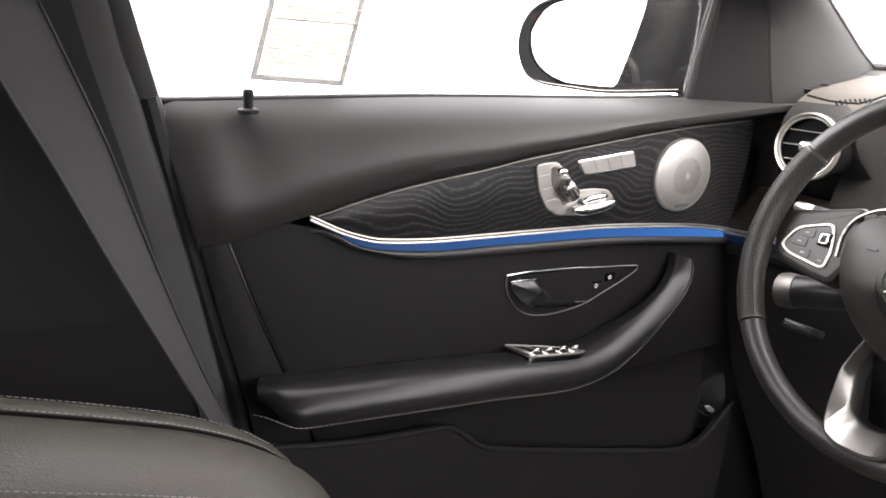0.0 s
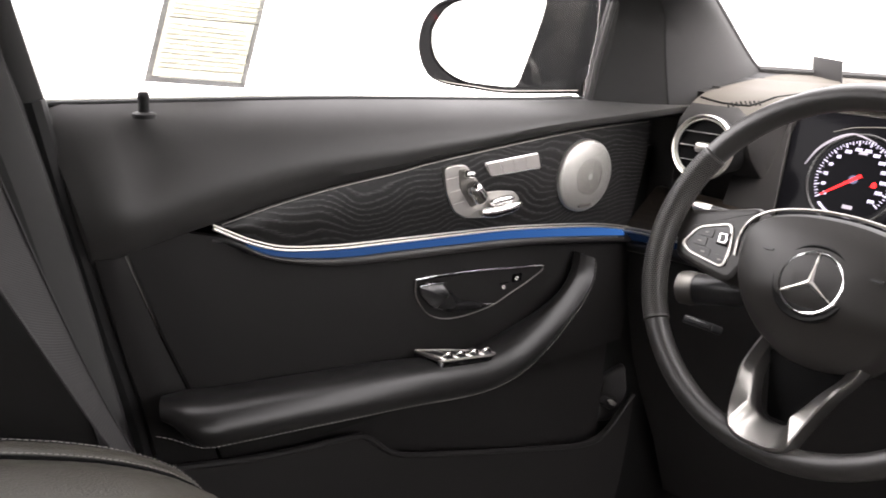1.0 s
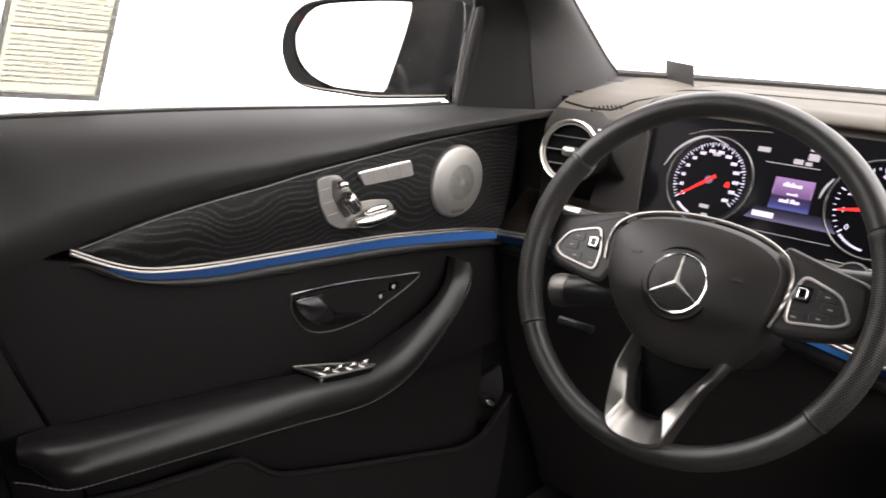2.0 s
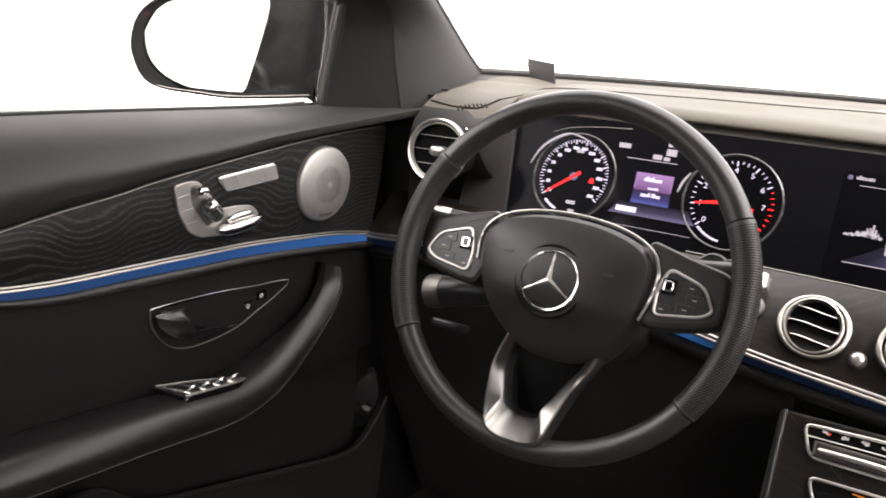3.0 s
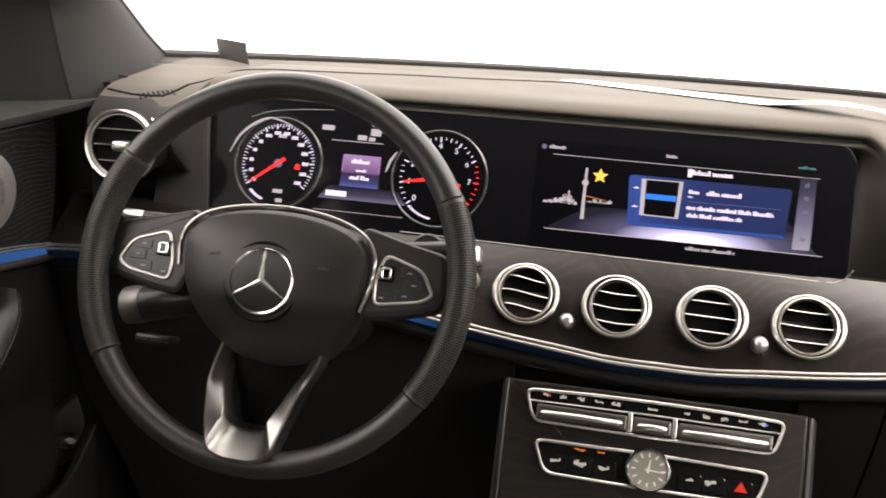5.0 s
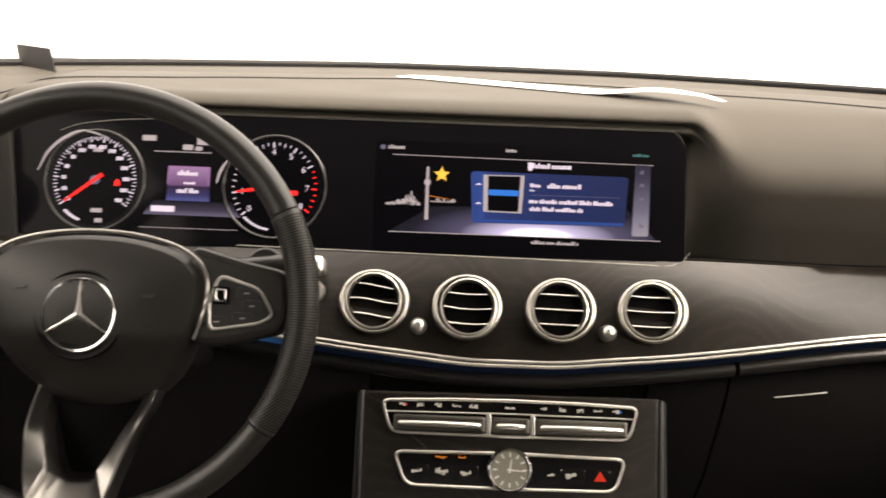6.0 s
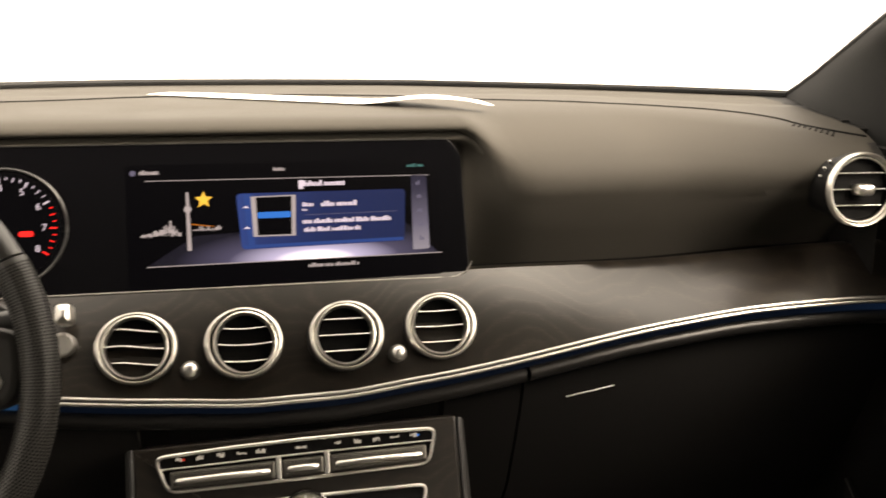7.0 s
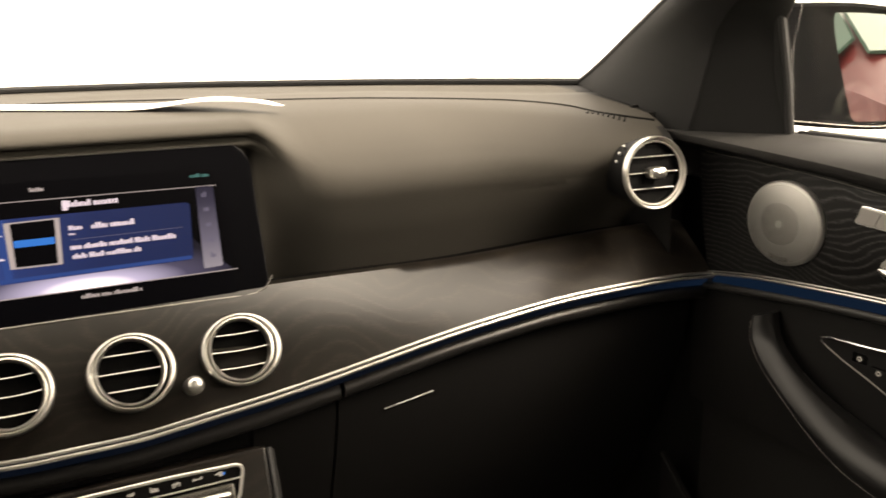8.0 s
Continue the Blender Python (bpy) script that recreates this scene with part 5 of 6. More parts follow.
def gauge(cx, cy, rx, ry, start, end, majors, needle_to, pointer_len, label, arc, numbers=(), red_from=None):
    """A dial: ring, ticks, figures, pointer. Angles in degrees, clockwise from the left-low start."""
    body = part("gauge", prism(circle(cx, cy, rx, 56, ry), SC, 0.0001, 0.0008), screen_black, display, label)
    part("dial_arc", tube([SC(a, b, 0.001) for a, b in curve(arc, 30)], [0.0006 + 0.0010 * math.sin(math.pi * q) for q in np.linspace(0, 1, 30)], 6), silver_glow, body)
    rim = [SC(cx + rx * 1.14 * math.cos(t), cy + ry * 1.10 * math.sin(t), 0.0008) for t in np.linspace(0, 2 * math.pi, 60, endpoint=False)]
    part("dial_rim", tube(rim, 0.0014, 6, closed=True), plastic_key, body)
    ticks, reds, figs = bmesh.new(), bmesh.new(), bmesh.new()
    n = (majors - 1) * 4
    for i in range(n + 1):
        a = radians(start + (end - start) * i / n)
        L = 0.006 if i % 4 == 0 else (0.0045 if i % 2 == 0 else 0.003)
        bm = reds if red_from is not None and i >= red_from else ticks
        c, s = math.cos(a), math.sin(a)
        p0 = np.array((cx + rx * 0.95 * c, cy + ry * 0.95 * s))
        p1 = np.array((cx + (rx * 0.95 - L) * c, cy + (ry * 0.95 - L) * s))
        w = np.array((-s, c)) * (0.0007 if i % 4 == 0 else 0.00045)
        prism([p0 - w, p0 + w, p1 + w, p1 - w], SC, 0.0006, 0.0014, bm=bm)
        if i % 4 == 0:
            q = (cx + (rx - 0.0135) * c, cy + (ry - 0.0135) * s)
            if numbers:
                text_mesh(numbers[i // 4], 0.0095, SC, q[0], q[1], 0.0014, bm=figs)
            else:
                digits = 3 if i // 4 > 4 else 2
                for d in range(digits):
                    prism(rect(q[0] + (d - (digits - 1) / 2) * 0.0027, q[1], 0.0019, 0.0040), SC, 0.0006, 0.0014, bm=figs)
    part("tick_marks", ticks, white_glow, body)
    part("figures", figs, white_glow, body)
    if len(reds.faces):
        part("red_ticks", reds, red_glow, body)
    else:
        reds.free()
    a = radians(needle_to)
    c, s = math.cos(a), math.sin(a)
    w = np.array((-s, c))
    base, tip = np.array((cx, cy)) - np.array((c, s)) * (0.010 if not numbers else -0.012), np.array((cx, cy)) + np.array((c, s)) * pointer_len
    part("pointer", prism([base - w * 0.0022, base + w * 0.0022, tip + w * 0.0010, tip - w * 0.0010], SC, 0.0014, 0.0022), red_glow, body, "red pointer")
    if not numbers:
        part("pointer_hub", prism(circle(cx, cy, 0.0052, 24), SC, 0.0008, 0.0020), grey_glow, body)
    low = bmesh.new()
    for t in np.linspace(radians(228), radians(262) if numbers else radians(250), 9):
        prism(rect(cx + rx * 0.93 * math.cos(t), cy + ry * 0.93 * math.sin(t), 0.0032, 0.0022), SC, 0.0006, 0.0014, bm=low)
    part("fuel_scale", low, white_glow, body)
    return body


speed = gauge(-0.4590, -0.0045, 0.0475, 0.0505, 216, -36, 14, 218, 0.040, "lit round speedometer with a red pointer", [(-0.522, 0.0040), (-0.5117, 0.0263), (-0.4929, 0.0431), (-0.4732, 0.0495), (-0.4474, 0.0425)])
flat("warning_light", rounded([(-0.4380, -0.0100), (-0.4310, -0.0100), (-0.4322, -0.0045), (-0.4345, -0.0025), (-0.4368, -0.0045)], 0.0015), red_glow, speed, 0.0014)
for x, y, w in ((-0.455, -0.038, 0.012), (-0.452, -0.049, 0.008), (-0.458, 0.029, 0.010)):
    flat("reading", rect(x, y, w, 0.0045), silver_glow, speed, 0.0012)
tach = gauge(-0.2625, -0.0045, 0.0490, 0.0515, 222, -34, 9, 190, 0.042, "lit round rev counter with a red zone", [(-0.3262, -0.0030), (-0.3225, 0.0105), (-0.3159, 0.0225)], numbers=("0", "1", "2", "3", "4", "5", "6", "7", "8"), red_from=25)
flat("warning_light", rounded(rect(-0.2430, -0.011, 0.012, 0.005), 0.0015), red_glow, tach, 0.0014)
# middle of the instrument screen
tile = flat("info_tile", [(-0.3790, 0.0140), (-0.3350, 0.0140), (-0.3330, -0.0240), (-0.3800, -0.0240)], tile_glow, display, 0.0008, "lilac and blue lit message tile")
for x0, x1 in ((-0.3798, -0.3783), (-0.3355, -0.3340)):
    flat("tile_edge", [(x0, -0.0060), (x1, -0.0060), (x1, 0.0142), (x0, 0.0142)], lilac_glow, tile, 0.0012)
flat("tile_edge", [(-0.3790, 0.0134), (-0.3345, 0.0134), (-0.3345, 0.0142), (-0.3790, 0.0142)], lilac_glow, tile, 0.0013)
print_line("message_bar", -0.3690, -0.3440, 0.0060, 0.0056, white_glow, tile, 0.0014, 41)
print_line("message_bar", -0.3620, -0.3490, -0.0045, 0.0032, white_glow, tile, 0.0014, 42)
print_line("message_bar", -0.3690, -0.3440, -0.0135, 0.0052, white_glow, tile, 0.0014, 43)
flat("floor_band", [(-0.404, -0.0400), (-0.296, -0.0400), (-0.306, -0.0240), (-0.394, -0.0240)], band_glow, display)
flat("message_bar", rect(-0.3830, -0.0335, 0.0255, 0.0065), white_glow, display, 0.0010)
flat("message_bar", rounded(rect(-0.4030, 0.0445, 0.0150, 0.0060), 0.001), silver_glow, display)
flat("thin_rule", [(-0.397, 0.0297), (-0.334, 0.0297), (-0.334, 0.0305), (-0.397, 0.0305)], silver_glow, display)
for x, y, w, h in ((-0.3600, 0.0355, 0.011, 0.006), (-0.3440, 0.0430, 0.0125, 0.0085), (-0.3470, 0.0520, 0.006, 0.004), (-0.3480, 0.0345, 0.0075, 0.0045)):
    flat("status_icon", rounded(rect(x, y, w, h), 0.001), silver_glow, display)
flat("thin_rule", [(-0.408, -0.0545), (-0.300, -0.0545), (-0.300, -0.0540), (-0.408, -0.0540)], silver_glow, display)
part("hood_arc", tube([SC(a, b, 0.0008) for a, b in curve([(-0.501, 0.049), (-0.478, 0.0575), (-0.440, 0.0630), (-0.399, 0.0660)], 24)], 0.0005, 6), key_metal, display)

# main screen
main = flat("main_screen", rounded(rect(0.002, -0.010, 0.310, 0.125), 0.003), screen_black, display, 0.0003, "lit navigation screen with a blue message window")
part("lit_floor", prism([(-0.136, -0.0485), (0.156, -0.0485), (0.120, -0.012), (-0.090, -0.020)], lambda a, b, h: np.array((a, b, h)), 0.0003, 0.0006), floor_glow, main, "bright lit floor on the screen")
lit = bpy.data.objects["lit_floor"]
lit.matrix_local = Matrix(((1, 0, 0, 0), (0, 0.3593, -0.9332, 0.3126), (0, 0.9332, 0.3593, 0.95), (0, 0, 0, 1)))
flat("thin_rule", [(-0.135, 0.0362), (0.152, 0.0344), (0.152, 0.0350), (-0.135, 0.0368)], silver_glow, main, 0.0008)
flat("thin_rule", [(-0.136, -0.0492), (0.160, -0.0492), (0.160, -0.0484), (-0.136, -0.0484)], silver_glow, main, 0.0009)
print_line("clock_bar", -0.1400, -0.1220, 0.0445, 0.0046, silver_glow, main, 0.0008, 53)
flat("clock_dot", circle(-0.146, 0.0445, 0.0028, 14), grey_glow, main, 0.0008)
print_line("status_icon", -0.0105, 0.0010, 0.0450, 0.0038, silver_glow, main, 0.0007, 52)
print_line("status_icon", 0.1290, 0.1480, 0.0452, 0.0034, teal_glow, main, 0.0007, 51)
print_line("title_bar", 0.0185, 0.0640, 0.0288, 0.0056, white_glow, main, 0.0010, 11)
flat("title_mark", rect(0.0165, 0.0285, 0.0045, 0.009), white_glow, main, 0.0010)
pop = flat("message_window", rounded([(-0.0485, 0.0210), (0.1250, 0.0205), (0.1205, -0.0345), (-0.0455, -0.0360)], 0.005), popup_blue, main, 0.0010, "blue message window on the screen")
flat("window_edge", [(-0.0415, 0.0200), (-0.0335, 0.0198), (-0.0325, -0.0345), (-0.0385, -0.0350)], edge_blue, pop, 0.0011)
flat("window_edge", [(-0.0440, -0.0318), (0.1190, -0.0305), (0.1195, -0.0340), (-0.0435, -0.0352)], edge_blue, pop, 0.0012)
flat("cover_frame", [(-0.0345, 0.0175), (0.0105, 0.0180), (0.0082, -0.0240), (-0.0335, -0.0235)], silver_glow, pop, 0.0013)
flat("cover_picture", [(-0.0295, 0.0163), (0.0062, 0.0167), (0.0045, -0.0225), (-0.0290, -0.0222)], screen_black, pop, 0.0016)
flat("cover_stripe", rounded(rect(-0.0120, -0.0020, 0.033, 0.0062), 0.001), sky_blue_glow, pop, 0.0019)
for k, (x, y, w, h) in enumerate(((0.0225, 0.0070, 0.0110, 0.0042), (0.0560, 0.0070, 0.0400, 0.0054), (0.0620, -0.0105, 0.0920, 0.0048), (0.0460, -0.0190, 0.0580, 0.0046), (0.0190, 0.0018, 0.005, 0.002))):
    print_line("message_bar", x - w / 2, x + w / 2, y, h, white_glow, pop, 0.0014, k)
flat("thin_rule", [(0.018, -0.0035), (0.115, -0.0030), (0.115, -0.0026), (0.018, -0.0031)], grey_glow, pop, 0.0013)
for y in (0.006, -0.015):
    flat("scroll_arrow", [(-0.043, y), (-0.0395, y + 0.0022), (-0.036, y)], white_glow, pop, 0.0014)
bar = flat("side_bar", rounded([(0.1325, 0.0350), (0.1490, 0.0345), (0.1470, -0.0440), (0.1290, -0.0445)], 0.002), sidebar_glow, main, 0.0008)
for k, y in enumerate((0.026, 0.012, -0.003, -0.018, -0.033)):
    print_line("side_icon", 0.1370, 0.1425, y, 0.0050, grey_glow, bar, 0.0010, 60 + k)
print_line("footer_bar", 0.0195, 0.0715, -0.0555, 0.0040, silver_glow, main, 0.0008, 12)
# skyline picture: tower, houses, star
flat("tower", [(-0.0975, -0.0345), (-0.0935, -0.0345), (-0.0945, 0.0240), (-0.0970, 0.0240)], silver_glow, main, 0.0010)
flat("tower_ball", circle(-0.0957, 0.0070, 0.0036, 14), silver_glow, main, 0.0012)
rng = random.Random(4)
sky_bm = bmesh.new()
for k in range(26):
    x = -0.140 + 0.036 * k / 25
    h = 0.003 + 0.010 * math.exp(-((x + 0.116) / 0.010) ** 2) * rng.uniform(0.6, 1.1)
    prism(rect(x, -0.0195 + h * rng.uniform(0.3, 0.8), rng.uniform(0.0008, 0.0022), h * rng.uniform(0.45, 1.0)), SC, 0.0003, 0.0009 + 0.00002 * k, bm=sky_bm)
for k in range(14):
    x = -0.091 + 0.026 * k / 13
    h = 0.002 + 0.004 * rng.random()
    prism(rect(x, -0.0155 + h / 2, rng.uniform(0.0010, 0.0022), h * rng.uniform(0.4, 0.9)), SC, 0.0003, 0.0009 + 0.00002 * k, bm=sky_bm)
part("skyline", sky_bm, silver_glow, main, "small pale skyline picture")
flat("road_line", [(-0.0935, -0.0085), (-0.071, -0.0115), (-0.071, -0.0110), (-0.0935, -0.0075)], orange_glow, main, 0.0009)
star5 = []
for k in range(10):
    r = 0.0088 if k % 2 == 0 else 0.0040
    t = math.pi / 2 + k * math.pi / 5
    star5.append((-0.0802 + r * math.cos(t), 0.0160 + r * math.sin(t)))
flat("favourite_star", star5, gold_glow, main, 0.0012, "gold five-pointed star")

# ---- centre console with climate controls ----
AC = axes((0, 0.187, 0.755), (1, 0, 0), (0, 0.4254, 0.9050), (0, -0.9050, 0.4254))
console = thing("centre_console", "black centre console with chrome-framed climate controls", "console", (0, 0.25, 0.32))
part("console_face", prism(rounded([(-0.152, 0.010), (-0.149, -0.24), (0.149, -0.24), (0.151, 0.012)], 0.004), AC, -0.10, -0.0045, 0.003), wood_dash, console, "dark veneer console face")
for s in (-1, 1):
    part("side_rail", tube([AC(s * 0.1525, 0.010, -0.004), AC(s * 0.1505, -0.12, -0.004), AC(s * 0.149, -0.24, -0.004)], 0.0022, 8), plastic_key, console)
    rows = [[AC(s * 0.153, b, h) for h in (-0.004, -0.06, -0.14)] for b in np.linspace(0.008, -0.24, 6)]
    part("console_side", slab(rows, (s * 0.004, 0, 0)), plastic_dark, console)
b1 = rounded([(-0.1340, 0.0022), (-0.065, 0.0050), (0.0, 0.0058), (0.065, 0.0054), (0.1295, 0.0030), (0.1195, -0.0318), (0.0, -0.0325), (-0.1225, -0.0318)], 0.011, 5)
bez = part("climate_bezel", ring_plate(b1, AC, 0.0030, -0.006, 0.0022), satin, console, "satin chrome climate control frame")
part("climate_panel", prism(inset(b1, 0.0028), AC, -0.006, -0.0008), gloss_black, bez)
def icon(name, x, y, w, h, mat, parent, seed, top):
    """A small blurred sign: a handful of uneven strokes."""
    rr = random.Random(seed)
    bm = bmesh.new()
    for j in range(5):
        cx = x + w * ((j + 0.5) / 5 - 0.5) * 0.9
        prism(rect(cx, y + h * rr.uniform(-0.25, 0.25), w * rr.uniform(0.10, 0.20), h * rr.uniform(0.35, 1.0)), AC, -0.0010, top + 0.00003 * j, bm=bm)
    prism(rect(x, y + h * rr.uniform(-0.3, 0.1), w * 0.9, h * 0.22), AC, -0.0010, top + 0.0002, bm=bm)
    return tagged(part(name, bm, mat, parent), kind="stuff")


part("panel_line", tube([AC(-0.1275, -0.0100, 0.0002), AC(0.0, -0.0088, 0.0002), AC(0.1235, -0.0095, 0.0002)], 0.0009, 6), satin, bez, "thin bright line below the signs")
for k, x in enumerate((-0.111, -0.093, -0.075, -0.056, -0.039, -0.002, 0.032, 0.051, 0.069, 0.087, 0.106)):
    mat = icon_white
    w, h = ((0.0075, 0.0028), (0.008, 0.0042), (0.0085, 0.005), (0.0105, 0.0026), (0.0105, 0.0040), (0.012, 0.0026))[k % 6]
    if k in (0, 10):
        part("colour_mark", prism(rect(x + 0.0035, -0.0030, 0.0022, 0.0020), AC, -0.0010, 0.0001), hazard_red if k == 0 else sky_blue_glow, bez)
    icon("climate_icon", x, -0.0026, w * 0.9, h, mat, bez, 20 + k, -0.0002)
for x0, x1 in ((-0.1195, -0.0265), (-0.0205, 0.0180), (0.0240, 0.1165)):
    cx, w = (x0 + x1) / 2, x1 - x0
    key = part("toggle_key", prism(rounded(rect(cx, -0.0205, w, 0.0165), 0.003), AC, -0.004, 0.0040, 0.0025), toggle_metal, bez, "dark satin metal rocker key")
    part("toggle_bar", tube([AC(x0 + 0.005, -0.0212, 0.0036), AC(x0 + 0.007, -0.0212, 0.0042), AC((x0 + x1) / 2, -0.0208, 0.0044), AC(x1 - 0.007, -0.0212, 0.0042), AC(x1 - 0.005, -0.0212, 0.0036)], [0.0016, 0.0028, 0.0029, 0.0028, 0.0016], 12), satin, bez, "bright ridge of the rocker key")
for x in (-0.0235, 0.0210):
    part("divider", prism(rounded(rect(x, -0.0195, 0.0045, 0.0200), 0.001), AC, -0.004, 0.0030, 0.001), satin, bez)
b2 = rounded([(-0.1200, -0.0478), (0.0, -0.0462), (0.1170, -0.0483), (0.1055, -0.0828), (0.0, -0.0838), (-0.1060, -0.0828)], 0.012, 5)
bez2 = part("switch_bezel", ring_plate(b2, AC, 0.0030, -0.006, 0.0020), satin, console, "satin chrome switch frame")
part("switch_panel", prism(inset(b2, 0.0028), AC, -0.006, -0.0008), gloss_black, bez2)
for x, y, w, h, mat in ((-0.070, -0.0535, 0.013, 0.0022, orange_glow), (-0.049, -0.0530, 0.008, 0.0026, orange_glow), (-0.094, -0.0670, 0.011, 0.0040, icon_white), (-0.069, -0.0675, 0.014, 0.0060, icon_white),
                        (-0.045, -0.0680, 0.012, 0.0040, icon_white), (0.040, -0.0670, 0.008, 0.0032, icon_white), (0.060, -0.0665, 0.012, 0.0060, icon_white)):
    icon("switch_icon", x, y, w, h, mat, bez2, int(1000 + x * 1000), 0.0012)
for x in (-0.094, -0.069, -0.044, 0.040, 0.063, 0.089):
    part("switch_key", prism(rounded(rect(x, -0.0690, 0.0225, 0.0170), 0.003), AC, -0.004, 0.0008, 0.0006), gloss_black, bez2)
part("hazard_mark", prism([(0.083, -0.0715), (0.0955, -0.0715), (0.0893, -0.0615)], AC, 0.0006, 0.0014), hazard_red, bez2, "red hazard triangle")
# analogue clock
ck = axes(AC(-0.0015, -0.0630, 0.002), (1, 0, 0), (0, 0.4254, 0.9050), (0, -0.9050, 0.4254))
clock = part("analogue_clock", lathe([(0.0220, -0.006), (0.0222, 0.004), (0.0215, 0.0062), (0.0198, 0.0066), (0.0190, 0.0052), (0.0185, 0.0040), (0.0005, 0.0040)], ck, 48), chrome, console, "round analogue clock with a chrome rim")
part("clock_face", prism(circle(0, 0, 0.0184, 40), ck, 0.0040, 0.0046), dial_face, clock, "grey metallic clock face")
marks = bmesh.new()
for k in range(12):
    t = k * math.pi / 6
    c, s = math.cos(t), math.sin(t)
    w = np.array((-s, c)) * 0.0008
    p0, p1 = np.array((c, s)) * 0.0170, np.array((c, s)) * 0.0125
    prism([p0 - w, p0 + w, p1 + w, p1 - w], ck, 0.0046, 0.0050, bm=marks)
part("hour_marks", marks, dial_paint, clock)
for t, L, w in ((math.radians(82), 0.0105, 0.0011), (math.radians(-4), 0.0150, 0.0008)):
    d, n = np.array((math.cos(t), math.sin(t))), np.array((-math.sin(t), math.cos(t))) * w
    part("clock_pointer", prism([-n - d * 0.003, n - d * 0.003, d * L + n * 0.5, d * L - n * 0.5], ck, 0.0050, 0.0056), dial_paint, clock)

# ---- steering wheel ----
TILT = radians(22.4)
WC = np.array((-0.3682, 0.0674, 0.8984))
WU, WV, WN = np.array((1, 0, 0)), np.array((0, math.sin(TILT), math.cos(TILT))), np.array((0, -math.cos(TILT), math.sin(TILT)))
WH = axes(WC, WU, WV, WN)
# the rim is leaned and turned a little against its hub
RT, RY = TILT - 0.0225, 0.0348
RU = np.array((math.cos(RY), math.sin(RY), 0))
RN = np.cross(RU, (0, math.sin(RT), math.cos(RT)))
RN = RN / np.linalg.norm(RN)
RIM = axes(WC + np.array((0.0026, -0.0021, -0.0059)), RU, np.cross(RN, RU), RN)
wheel = thing("steering_wheel", "black leather steering wheel with satin metal spokes", "steering wheel", tuple(WC - 0.05 * WN))


def rim_piece(a0, a1, mat, name, label, fat, n):
    rows = []
    for t in np.linspace(radians(a0), radians(a1), n):
        e = np.array((math.cos(t), math.sin(t)))
        r = []
        for w in np.linspace(0, 2 * math.pi, 18, endpoint=False):
            k = 0.1746 + 0.0124 * fat * math.cos(w)
            r.append(RIM(e[0] * k, e[1] * k, 0.0143 * fat * math.sin(w)))
        rows.append(r)
    bm, v = surface(rows, close_cols=True)
    bm.faces.new(v[0])
    bm.faces.new(v[-1])
    piece = part(name, bm, mat, wheel, label)
    if mat is leather_perf:
        dots = bmesh.new()
        for i, t in enumerate(np.arange(radians(a0) + 0.02, radians(a1) - 0.02, 0.0130)):
            for j in range(32):
                w = 2 * math.pi * (j + 0.5 * (i % 2)) / 32
                d = []
                for m in range(6):
                    tt, ww = t + 0.0052 * math.cos(m * math.pi / 3), w + 0.066 * math.sin(m * math.pi / 3)
                    k = 0.1746 + 0.01252 * fat * math.cos(ww)
                    d.append(dots.verts.new(tuple(RIM(math.cos(tt) * k, math.sin(tt) * k, 0.01442 * fat * math.sin(ww)))))
                dots.faces.new(d)
        tagged(part("perforation", dots, void, piece), kind="stuff")
    return piece


rim_piece(27.0, 147.0, leather_rim, "rim_top", "smooth black leather rim", 1.0, 50)
rim_piece(147.6, 211.0, leather_perf, "rim_grip", "perforated leather grip", 1.07, 30)
rim_piece(211.6, 325.0, leather_rim, "rim_bottom", "smooth black leather rim", 0.98, 46)
rim_piece(325.6, 386.4, leather_perf, "rim_grip", "perforated leather grip", 1.07, 30)
hub = [(-0.089, 0.012), (-0.083, 0.028), (-0.066, 0.040), (-0.035, 0.048), (0.0, 0.0505), (0.035, 0.048), (0.066, 0.040), (0.085, 0.028), (0.092, 0.012), (0.090, -0.015), (0.082, -0.038), (0.066, -0.064), (0.042, -0.085),
       (0.015, -0.094), (-0.015, -0.094), (-0.040, -0.085), (-0.062, -0.066), (-0.078, -0.038), (-0.087, -0.014)]
hub = [tuple(q) for q in curve(hub + [hub[0]], 81)[:-1]]


def hub_axes(a, b, h):
    """The cover's lower part falls away towards the column."""
    return WH(a, b, h - 0.042 * smooth(-b, 0.030, 0.105))


airbag = part("airbag_cover", prism(hub, hub_axes, -0.045, 0.006, 0.014, dome=0.009), plastic_hub, wheel, "black airbag cover")
# satin line round the upper cover
arcs = [(-0.0915, -0.010), (-0.0935, 0.012), (-0.087, 0.030), (-0.068, 0.0435), (-0.036, 0.0515), (0.0, 0.054), (0.036, 0.0515), (0.068, 0.0435), (0.089, 0.030), (0.0965, 0.012), (0.0945, -0.012), (0.088, -0.034)]
part("cover_line", tube([WH(a, b, -0.0045) for a, b in curve(arcs, 50)], 0.0016, 8), frame_metal, wheel, "satin line round the airbag cover")
